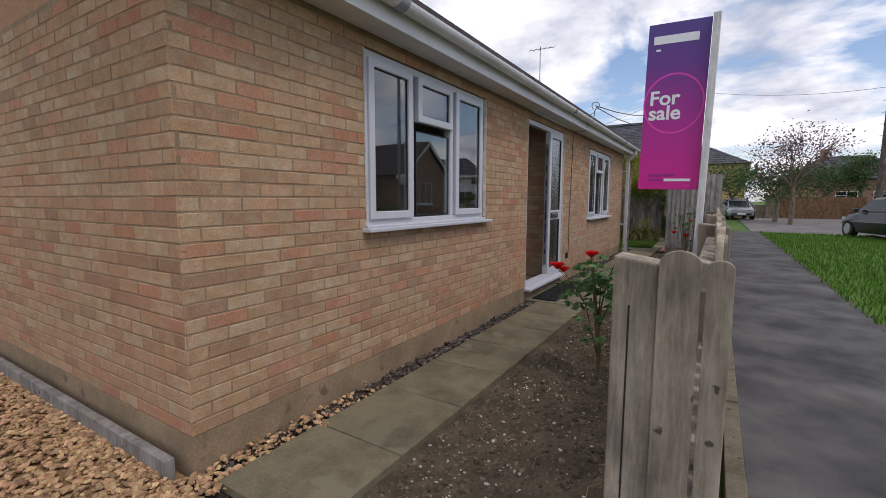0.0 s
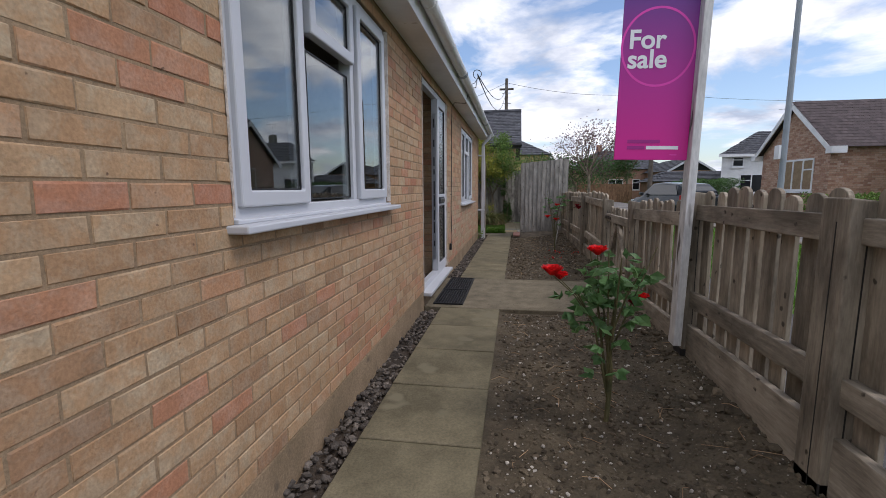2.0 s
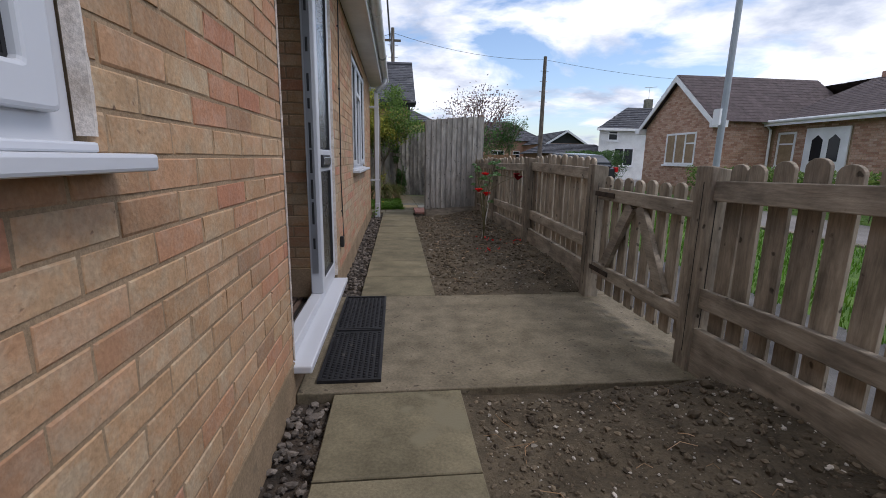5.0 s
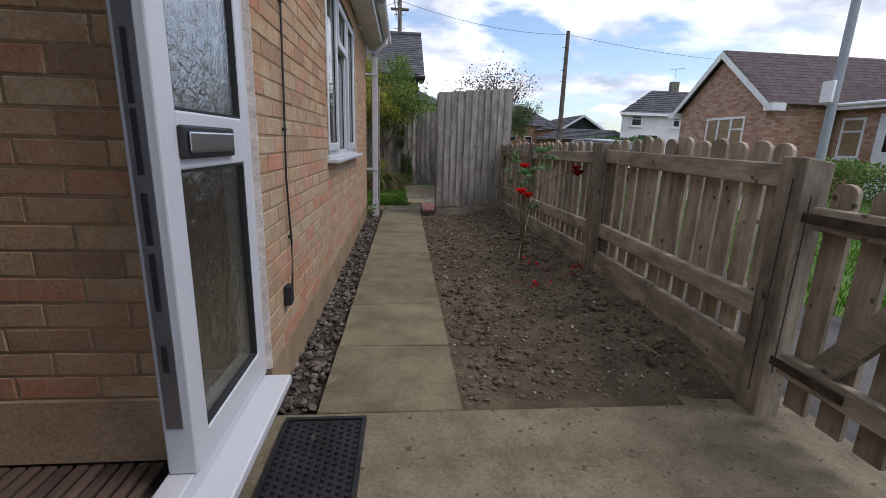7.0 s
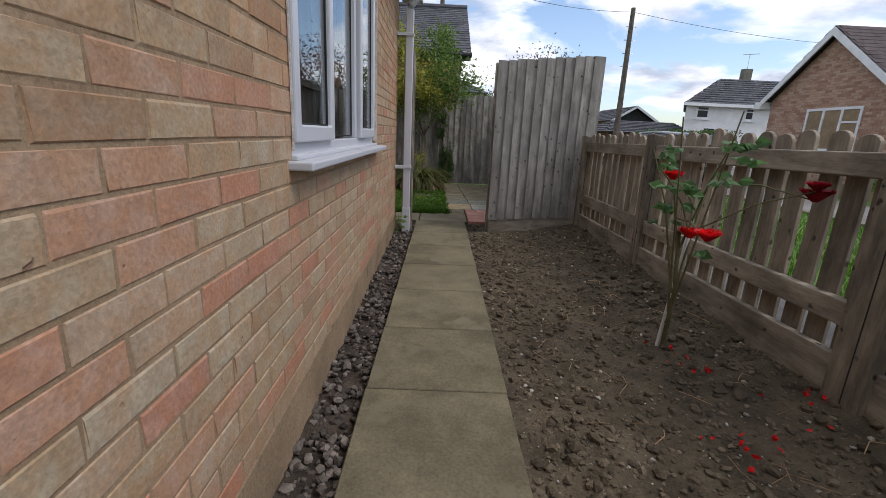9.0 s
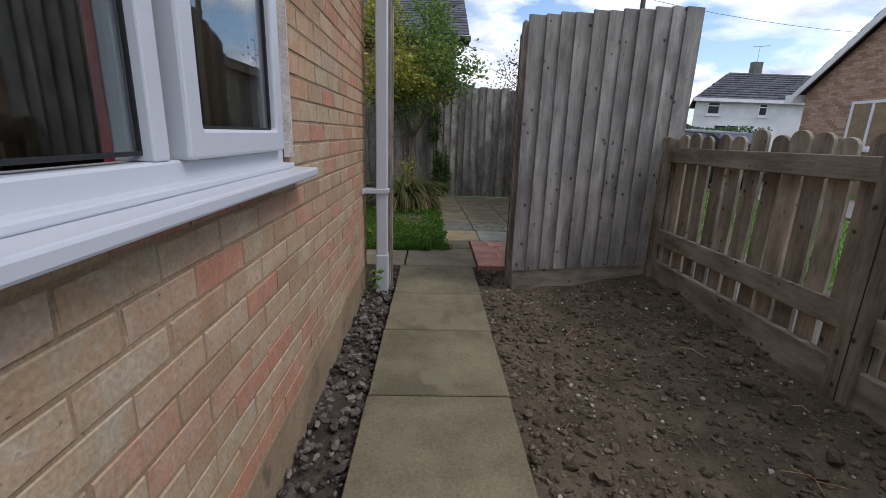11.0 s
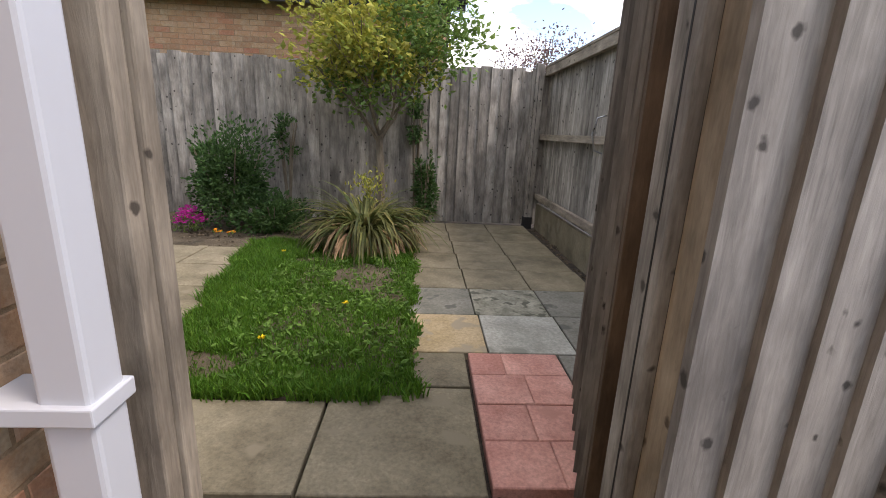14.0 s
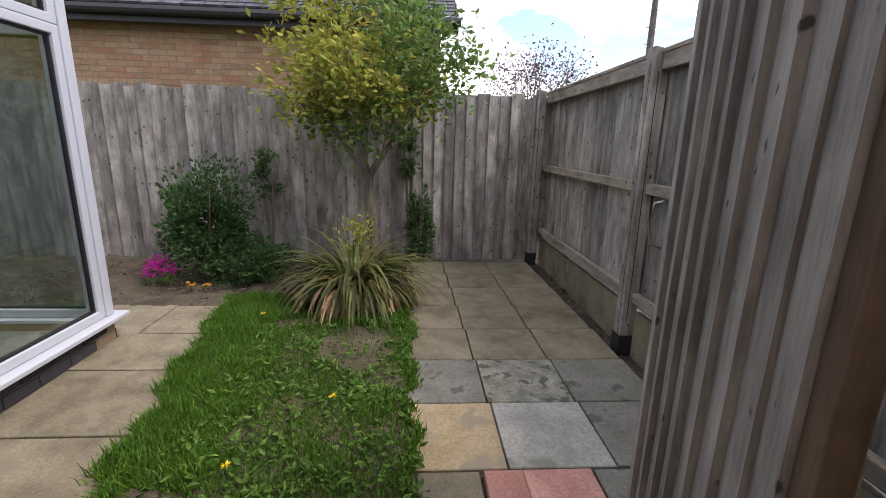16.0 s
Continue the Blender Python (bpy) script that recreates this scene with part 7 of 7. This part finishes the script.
def white_house():
    h = thing("white_house", (16, 33, 0), "white rendered two-storey house with a grey roof", "house")
    # its left side runs away from the street
    part("wall", prism([(13.9, 32.0), (26, 32.0), (26, 38.5), (17.6, 38.5)], "z", -0.2, 3.25), M_WHITE_WALL, h)
    slope((13.6, 31.7, 3.2), (26, 31.7, 3.2), (26, 35.2, 4.98), (17.4, 35.2, 4.98), 12, 36, M_TILE_DARK, h)
    slope((17.4, 38.8, 3.2), (26, 38.8, 3.2), (26, 35.2, 4.98), (17.4, 35.2, 4.98), 5, 6, M_TILE_DARK, h, "rear_slope")
    slope((13.6, 31.7, 3.2), (17.4, 38.8, 3.2), (17.4, 35.2, 4.98), (17.4, 35.2, 4.98), 8, 10, M_TILE_DARK, h, "hip")
    part("fascia", boxes((13.58, 26, 31.66, 31.70, 3.08, 3.24)), M_UPVC_OLD, h)
    part("chimney", boxes((18.9, 19.4, 35.4, 35.8, 4.7, 5.65)), M_SLAB_GREY, h)
    part("aerial", tube([(19.15, 35.6, 5.6), (19.15, 35.6, 6.5), (19.6, 35.4, 6.52), (18.8, 35.7, 6.48)], 0.02, 5), M_STEEL, h)
    far_window(h, "y", 32.0, -1, 14.5, 15.2, 2.45, 3.1, 1)
    far_window(h, "y", 32.0, -1, 17.2, 17.7, 2.45, 3.1, 1)
    far_window(h, "y", 32.0, -1, 15.0, 16.4, 0.8, 2.0, 2)


white_house()


def hipped_house(x, y, w, d, eave, ridge, wall_m, roof_m, label, category="house"):
    h = thing("far_house", (x, y, 0), label, category)
    part("wall", boxes((x - w / 2, x + w / 2, y - d / 2, y + d / 2, -0.2, eave)), wall_m, h)
    o = 0.35
    a, b, c, e = x - w / 2 - o, x + w / 2 + o, y - d / 2 - o, y + d / 2 + o
    r0, r1 = x - w / 2 + d / 2.4, x + w / 2 - d / 2.4
    slope((a, c, eave), (b, c, eave), (r1, y, ridge), (r0, y, ridge), 10, 20, roof_m, h)
    slope((a, e, eave), (b, e, eave), (r1, y, ridge), (r0, y, ridge), 5, 6, roof_m, h)
    slope((a, c, eave), (a, e, eave), (r0, y, ridge), (r0, y, ridge), 8, 10, roof_m, h)
    slope((b, c, eave), (b, e, eave), (r1, y, ridge), (r1, y, ridge), 8, 10, roof_m, h)
    part("chimney", boxes((r0 - 0.3, r0 + 0.3, y - 0.3, y + 0.3, ridge - 0.4, ridge + 0.7)), M_BRICK_RED, h)
    far_window(h, "y", y - d / 2, -1, x - 1.2, x + 0.4, 0.9, 2.1, 2)
    far_window(h, "y", y - d / 2, -1, x + 1.4, x + 2.2, 0.9, 2.1, 1)
    return h


hipped_house(-1.5, 50, 11, 8, 4.4, 6.5, M_YELLOW_WALL, M_TILE_DARK, "ochre house with a dark hipped roof down the street")
hipped_house(12.5, 58, 10, 8, 3.2, 5.6, M_BRICK_RED, M_TILE_DARK, "brick house with a dark roof far down the street")


def outbuilding():
    s = thing("garage", (13, 39, 0), "dark timber garage with a low grey roof beyond the road", "garage")
    part("wall", boxes((11.4, 17, 36.5, 41, -0.2, 1.62)), M_BROWN, s)
    slope((11.1, 36.1, 1.6), (17.3, 36.1, 1.6), (16.6, 38.5, 2.42), (12.4, 38.5, 2.42), 8, 20, M_TILE_DARK, s)
    slope((11.1, 41.4, 1.6), (17.3, 41.4, 1.6), (16.6, 38.5, 2.42), (12.4, 38.5, 2.42), 4, 6, M_TILE_DARK, s)
    slope((11.1, 36.1, 1.6), (11.1, 41.4, 1.6), (12.4, 38.5, 2.42), (12.4, 38.5, 2.42), 6, 8, M_TILE_DARK, s)
    g = thing("gabled_house", (17, 48, 0), "dark house with a white barge-boarded gable far off", "house")
    part("wall", boxes((15.2, 18.8, 46.1, 54, -0.2, 2.75)), M_BRICK_RED, g)
    part("gable", prism([(15.2, 2.751), (18.8, 2.751), (17.0, 3.85)], "y", 46.1, 46.3), M_DARK_ROOM, g)
    for e in (14.9, 19.1):
        slope((e, 45.6, 2.7), (e, 54, 2.7), (17.0, 54, 3.98), (17.0, 45.6, 3.98), 8, 12, M_TILE_DARK, g)
        part("barge_board", prism([(17.0, 4.0), (e, 2.72), (e, 2.52), (17.0, 3.8)], "y", 45.5, 45.58), M_UPVC, g)
    f = thing("boundary_fence", (8, 43, 0), "dark brown boarded fence and pier down the street", "fence")
    part("fence_panel", boxes((6.1, 11.0, 42.0, 42.06, -0.15, 1.5)), M_BROWN, f)
    part("pier", boxes((5.2, 6.05, 41.7, 42.3, -0.15, 1.55)), M_SLAB_SAND, f)
    part("cap", boxes((5.1, 6.15, 41.6, 42.4, 1.551, 1.66)), M_SLAB_SAND, f)
    part("low_wall", boxes((2.8, 5.19, 41.85, 42.1, -0.15, 0.9)), M_SLAB_SAND, f)


outbuilding()


def far_tree(name, x, y, h, r, material, label, seed, count=40, per=16, leaf=0.11, trunk=0.14, thin=1.0):
    rnd = random.Random(seed)
    t = thing(name, (x, y, GROUND_Z), label, "tree")
    bm = bmesh.new()
    ends = []
    tube([(x, y, GROUND_Z), (x + 0.05, y, h * 0.22), (x, y + 0.03, h * 0.38)], [trunk, trunk * 0.8, trunk * 0.65], 8, bm)
    for k in range(6):
        a = k * math.tau / 6 + rnd.uniform(-0.3, 0.3)
        branching(bm, Vector((x, y, h * rnd.uniform(0.3, 0.4))), Vector((math.cos(a) * r / h * 1.5, math.sin(a) * r / h * 1.5, 0.9)).normalized(), h * 0.27, trunk * 0.4, 2, rnd, ends, 0.6)
    part("trunk", bm, M_BARK, t)
    for _ in range(count):
        v = Vector((rnd.gauss(0, 1), rnd.gauss(0, 1), rnd.gauss(0, 1))).normalized() * rnd.uniform(0.5, 1.0)
        ends.append((Vector((x + v.x * r, y + v.y * r, h * 0.66 + v.z * h * 0.34)), v))
    crown("crown", material, ends, per, r * 0.30 * thin, leaf, t, seed, 0.6)


far_tree("plum_tree", 5.6, 31.2, 5.45, 2.25, M_LEAF_PLUM, "thin tree with sparse plum-coloured leaves", 3, 150, 9, 0.13, 0.12)
far_tree("garden_tree", 5.2, 34.5, 3.6, 2.2, M_LEAF_DARK, "dark green bushy tree below the plum tree", 5, 80, 26, 0.14)
far_tree("garden_tree", 3.0, 38.5, 3.8, 1.6, M_LEAF_DARK, "dark green garden tree down the street", 6, 50, 22, 0.15)
far_tree("garden_tree", 9.5, 47, 4.2, 2.6, M_LEAF_DARK, "dark green tree behind the garage", 7, 60, 24, 0.18)
far_tree("conifer", 11.5, 46, 4.8, 1.0, M_LEAF_DARK, "slim dark conifer beyond the garage", 8, 40, 20, 0.15)
far_tree("garden_tree", -5.0, 40, 4.6, 2.4, M_LEAF_DARK, "dark green tree behind the houses", 9, 60, 20, 0.18)


def hedge(x0, x1, y0, y1, h, material, label, seed, n):
    rnd = random.Random(seed)
    g = thing("hedge", ((x0 + x1) / 2, (y0 + y1) / 2, GROUND_Z), label, "hedge")
    P, D = [], []
    for _ in range(n):
        x, y = rnd.uniform(x0, x1), rnd.uniform(y0, y1)
        top = h + 0.16 * noise.noise(Vector((x * 1.3, y * 1.3, seed)))
        z = GROUND_Z + top * rnd.random() ** 0.5
        P.append((x, y, z)); D.append((rnd.uniform(-1, 1), rnd.uniform(-1, 1), rnd.uniform(-0.2, 1)))
    leaf_mesh("foliage", material, P, D, [rnd.uniform(0.06, 0.12) for _ in P], 0.6, g, seed)
    bm = bmesh.new()
    for k in range(int((y1 - y0 + x1 - x0) * 2)):
        x, y = rnd.uniform(x0, x1), rnd.uniform(y0, y1)
        tube([(x, y, GROUND_Z), (x + 0.05, y, GROUND_Z + h * 0.7)], 0.012, 5, bm)
    tagged(part("woody_stem", bm, M_BARK, g), kind="stuff")


hedge(10.3, 10.9, 6.0, 17.5, 1.05, M_LEAF, "green hedge before the bungalow across the road", 3, 9000)
hedge(10.2, 11.0, 22.5, 30.0, 1.7, M_LEAF_DARK, "dark green hedge beside the bungalow", 4, 7000)


# ---- poles, wires and lamp ----
def pole(x, y, h, label, arm=False, r=0.11):
    p = thing("utility_pole", (x, y, GROUND_Z), label, "utility pole")
    part("shaft", tube([(x, y, GROUND_Z), (x, y, h)], [r * 1.25, r * 0.8], 10), M_POLE, p)
    for k in range(4):
        part("step_iron", tube([(x - 0.22, y, h - 0.7 - 0.5 * k), (x + 0.22, y, h - 0.7 - 0.5 * k)], 0.014, 5), M_STEEL, p)
    if arm:
        part("cross_arm", boxes((x - 0.35, x + 0.35, y - 0.05, y + 0.05, h - 0.55, h - 0.47)), M_POLE, p)
    return p


pole(8.05, 26.35, 6.25, "plain timber telephone pole by the road")
pole(0.36, 23.9, 6.6, "timber telephone pole with a cross arm behind the house", True, 0.09)


def wire(a, b, sag, n=10):
    w = thing("overhead_wire", a, "thin black overhead wire", "wire")
    A, B = Vector(a), Vector(b)
    pts = [A.lerp(B, k / n) - Vector((0, 0, sag * 4 * (k / n) * (1 - k / n))) for k in range(n + 1)]
    part("line", tube(pts, 0.008, 4), M_BLACK, w)


wire((0.36, 23.9, 6.3), (0.38, 6.9, 2.70), 0.5)
wire((0.36, 23.9, 6.2), (0.385, 6.9, 2.68), 0.75)
wire((0.36, 23.9, 6.4), (8.05, 26.35, 6.1), 0.3)
wire((0.36, 23.9, 6.4), (-6.0, 22.0, 4.0), 0.2)
wire((8.05, 26.35, 6.1), (25, 30.0, 6.2), 0.4)

lamp = thing("street_lamp", (6.0, 10.4, GROUND_Z), "grey steel street lamp column with a small plate on the verge", "street lamp")
part("column", tube([(6.0, 10.4, GROUND_Z), (6.0, 10.4, 0.9), (6.0, 10.4, 0.95), (6.02, 10.4, 5.6)], [0.085, 0.085, 0.055, 0.045], 12), M_LAMP_METAL, lamp)
part("arm", tube([(6.02, 10.4, 5.6), (6.15, 10.4, 5.85), (6.7, 10.4, 5.95)], 0.03, 8), M_LAMP_METAL, lamp)
part("lantern", boxes((6.6, 7.1, 10.3, 10.5, 5.88, 6.0), bevel=0.02), M_LAMP_METAL, lamp)
part("plate", boxes((5.86, 5.90, 10.30, 10.46, 1.72, 1.98), bevel=0.004), M_WHITE_INK, lamp, "small white plate")
roof_aerial = thing("tv_aerial", (-4.8, 18.75, 3.4), "thin television aerial above the roofs", "aerial")
part("mast", tube([(-4.8, 18.75, 3.3), (-4.8, 18.75, 7.8)], 0.024, 6), M_STEEL, roof_aerial)
part("boom", tube([(-5.15, 18.45, 7.6), (-4.3, 19.1, 7.8)], 0.016, 5), M_STEEL, roof_aerial)
for k in range(6):
    u = k / 5
    part("element", tube([(-5.15 + 0.85 * u - 0.12, 18.45 + 0.65 * u + 0.15, 7.6 + 0.2 * u), (-5.15 + 0.85 * u + 0.12, 18.45 + 0.65 * u - 0.15, 7.6 + 0.2 * u)], 0.01, 4), M_STEEL, roof_aerial)


# ---- vehicles ----
def hatchback(x, y, heading, paint, label):
    """A five-door car. Built facing +x at the origin, then turned."""
    c = thing("car", (x, y, -0.095), label, "car", "parked cars")
    M = Matrix.Translation((x, y, -0.095)) @ Matrix.Rotation(radians(heading), 4, "Z")

    def put(name, bm, mat, parent, lab="", smooth=False):
        bm.transform(M)
        return part(name, bm, mat, parent, lab, smooth)

    def loft(sections, close=True):
        bm = bmesh.new()
        rings = []
        for px, w0, z0, w1, z1, z2, w2 in sections:
            rings.append([bm.verts.new(p) for p in ((px, -w0, z0), (px, -w1, z1), (px, -w2, z2), (px, w2, z2), (px, w1, z1), (px, w0, z0))])
        for r, s in zip(rings, rings[1:]):
            for k in range(6):
                bm.faces.new((r[k], r[(k + 1) % 6], s[(k + 1) % 6], s[k]))
        bm.faces.new(rings[0][::-1]); bm.faces.new(rings[-1])
        bmesh.ops.recalc_face_normals(bm, faces=bm.faces[:])
        bmesh.ops.bevel(bm, geom=bm.edges[:], offset=0.035, segments=2, affect="EDGES", profile=0.6)
        return bm

    body = put("body", loft([(-1.95, 0.70, 0.32, 0.76, 0.62, 0.92, 0.70), (-1.75, 0.80, 0.22, 0.86, 0.60, 0.98, 0.78), (-0.6, 0.82, 0.20, 0.88, 0.60, 0.96, 0.80), (0.8, 0.82, 0.20, 0.88, 0.58, 0.93, 0.79), (1.6, 0.80, 0.22, 0.85, 0.55, 0.83, 0.74), (2.0, 0.68, 0.30, 0.72, 0.50, 0.68, 0.62)]), paint, c, smooth=False)
    put("cabin", loft([(-1.82, 0.70, 0.95, 0.66, 1.10, 1.14, 0.60), (-1.35, 0.76, 0.95, 0.66, 1.38, 1.42, 0.58), (-0.2, 0.77, 0.94, 0.64, 1.44, 1.49, 0.56), (0.45, 0.76, 0.92, 0.62, 1.40, 1.44, 0.55), (1.15, 0.72, 0.90, 0.70, 0.93, 0.96, 0.66)]), paint, body)
    for s in (-1, 1):
        q = [(-1.45, 1.0), (0.98, 0.97), (0.42, 1.36), (-0.3, 1.40), (-1.2, 1.36)]
        bm = prism(q, "y", 0.0, 0.012)
        for v in bm.verts:
            v.co.y = s * (0.772 - 0.30 * (v.co.z - 0.95) * 0.85 + v.co.y * 0.5 + 0.006)
        put("side_window", bm, M_CAR_GLASS, body)
        for px in (-1.28, 1.28):
            w = put("wheel", tube([(px, s * 0.66, 0.31), (px, s * 0.88, 0.31)], 0.31, 20), M_TYRE, c)
            put("rim", tube([(px, s * 0.881, 0.31), (px, s * 0.893, 0.31)], [0.21, 0.19], 14), M_STEEL, w)
        put("tail_lamp", boxes((-1.97, -1.72, s * 0.80 - 0.07, s * 0.80 + 0.07, 0.78, 0.98), bevel=0.02), M_LAMP_RED, body, "red tail lamp")
        put("headlight", boxes((1.72, 1.97, s * 0.62 - 0.12, s * 0.62 + 0.12, 0.60, 0.74), bevel=0.02), M_LAMP_CLEAR, body)
        put("mirror", boxes((0.72, 0.86, s * 0.93 - 0.08, s * 0.93 + 0.08, 0.95, 1.08), bevel=0.02), paint, body)
    bm = prism([(1.20, 0.95), (0.47, 1.42), (0.44, 1.40), (1.14, 0.93)], "y", -0.60, 0.60)
    put("windscreen", bm, M_CAR_GLASS, body)
    bm = prism([(-1.90, 1.0), (-1.45, 1.38), (-1.40, 1.36), (-1.84, 0.98)], "y", -0.58, 0.58)
    put("rear_window", bm, M_CAR_GLASS, body)
    put("bumper_trim", boxes((-2.0, -1.9, -0.65, 0.65, 0.36, 0.50), bevel=0.02), M_BLACK, body)
    put("bumper_trim", boxes((1.95, 2.03, -0.6, 0.6, 0.34, 0.46), bevel=0.02), M_BLACK, body)
    put("plate_bar", boxes((-2.008, -1.985, -0.26, 0.26, 0.56, 0.67)), M_WHITE_INK, body)
    put("plate_bar", boxes((2.03, 2.036, -0.26, 0.26, 0.36, 0.46)), M_WHITE_INK, body)


hatchback(7.45, 20.9, 106, M_CAR_BLACK, "black hatchback parked on the road")
hatchback(11.2, 31.5, 100, M_CAR_BLUE, "blue-grey hatchback parked beside the hedge")
hatchback(3.25, 39.0, -82, M_CAR_SILVER, "silver hatchback parked down the street")


# ---- pieces of walls, paths and patios ----
def near_bricks():
    for rows, wall in PIECES:
        kinds = {}
        rnd = random.Random(5)
        for a, b, za, zb in rows:
            key = round(b - a, 2), rnd.randrange(5)
            if key not in kinds:
                v, f = brick_shape(b - a, zb - za, 0.0068 + rnd.uniform(-0.0008, 0.0008), rnd)
                me = bpy.data.meshes.new("brick")
                me.from_pydata([(p[1] - 0.004, p[0], p[2]) for p in v], [], [q[::-1] for q in f])
                me.materials.append(M_BRICK)
                kinds[key] = me
            o = new("brick", kinds[key])
            o.matrix_basis = pose(-0.004 + rnd.uniform(-0.0012, 0.0012), (a + b) / 2, (za + zb) / 2, rnd.uniform(-0.3, 0.3), 0, rnd.uniform(-0.25, 0.25))
            under(o, wall)


near_bricks()


def slab(parent, x0, x1, y0, y1, material, z=0.0, thick=0.045, name="slab", tilt=0.25, g=0.004):
    bm = boxes((-(x1 - x0) / 2 + g, (x1 - x0) / 2 - g, -(y1 - y0) / 2 + g, (y1 - y0) / 2 - g, -thick, 0.0))
    bmesh.ops.bevel(bm, geom=[e for e in bm.edges if all(v.co.z > -0.001 for v in e.verts)], offset=0.004, segments=1, affect="EDGES")
    o = new(name, mesh_of(name, bm, material))
    o.matrix_basis = pose((x0 + x1) / 2, (y0 + y1) / 2, z, RNG.uniform(-tilt, tilt), RNG.uniform(-tilt, tilt), RNG.uniform(-0.3, 0.3))
    return under(o, parent)


JOINTS = [0.86, 1.47, 2.08, 2.68, 3.29, 3.91, 4.50, 5.07]
for a, b in zip(JOINTS, JOINTS[1:]):
    slab(path, 0.175, 0.775, a, b, M_SLAB)
JOINTS = [6.54, 7.145, 7.77, 8.40, 9.0, 9.61, 10.22, 10.85, 11.43, 12.07]
for a, b in zip(JOINTS, JOINTS[1:]):
    k = (a - 6.54) / 5.5 * 0.03
    slab(path, 0.185 + k, 0.785 + k, a, b, M_SLAB)
for x0, x1, y0, y1, m in ((0.25, 0.845, 12.072, 12.67, M_SLAB_SAND), (-0.40, 0.245, 12.08, 12.56, M_SLAB_SAND), (-1.05, -0.405, 12.07, 12.57, M_SLAB_SAND), (0.585, 0.845, 12.675, 12.985, M_SLAB_SAND), (0.25, 0.58, 12.675, 12.985, M_SLAB_SAND)):
    slab(patio, x0, x1, y0, y1, m)
# red slabs, each scored like small tiles
for x0, x1, y0, y1 in ((0.862, 1.10, 12.56, 12.78), (1.104, 1.31, 12.56, 12.78), (0.862, 1.02, 12.784, 12.985), (1.024, 1.31, 12.784, 12.985), (0.862, 1.10, 12.11, 12.33), (1.104, 1.31, 12.11, 12.33), (0.862, 1.06, 12.334, 12.55), (1.064, 1.31, 12.334, 12.55)):
    slab(patio, x0 - 0.002, x1 + 0.002, y0 - 0.002, y1 + 0.002, M_SLAB_RED, tilt=0.1, g=0.0008)
for y0, y1 in ((12.11, 12.55), (12.555, 12.985)):
    slab(patio, 1.318, 1.90, y0, y1, M_SLAB_GREY)
XS = lambda y: [0.555 - 0.03 * (y - 13), 0.975 - 0.033 * (y - 13), 1.44 - 0.028 * (y - 13), 1.905 - 0.02 * (y - 13)]
YS = [12.99, 13.47, 13.935, 14.40, 14.86, 15.33, 15.79, 16.25]
for r, (a, b) in enumerate(zip(YS, YS[1:])):
    xs = XS((a + b) / 2)
    for c in range(3):
        m = [[M_SLAB_YELLOW, M_SLAB_PALE, M_SLAB_GREY], [M_SLAB_GREY, M_SLAB_PALE, M_SLAB_GREY]][r][c] if r < 2 else M_SLAB_SAND
        if r == 1 and c == 1:
            m = M_SLAB_MOTTLED
        slab(patio, xs[c], xs[c + 1], a, b, m)
for y0, y1, x0, x1 in ((12.575, 13.245, -1.402, -0.50), (13.25, 13.835, -1.402, -0.58), (13.84, 14.335, -1.402, -0.68), (14.34, 14.86, -1.30, -0.76), (14.305, 14.88, -1.80, -1.305), (14.305, 14.88, -2.4, -1.805), (14.305, 14.88, -3.0, -2.405)):
    slab(patio, x0, x1, y0, y1, M_SLAB_SAND)
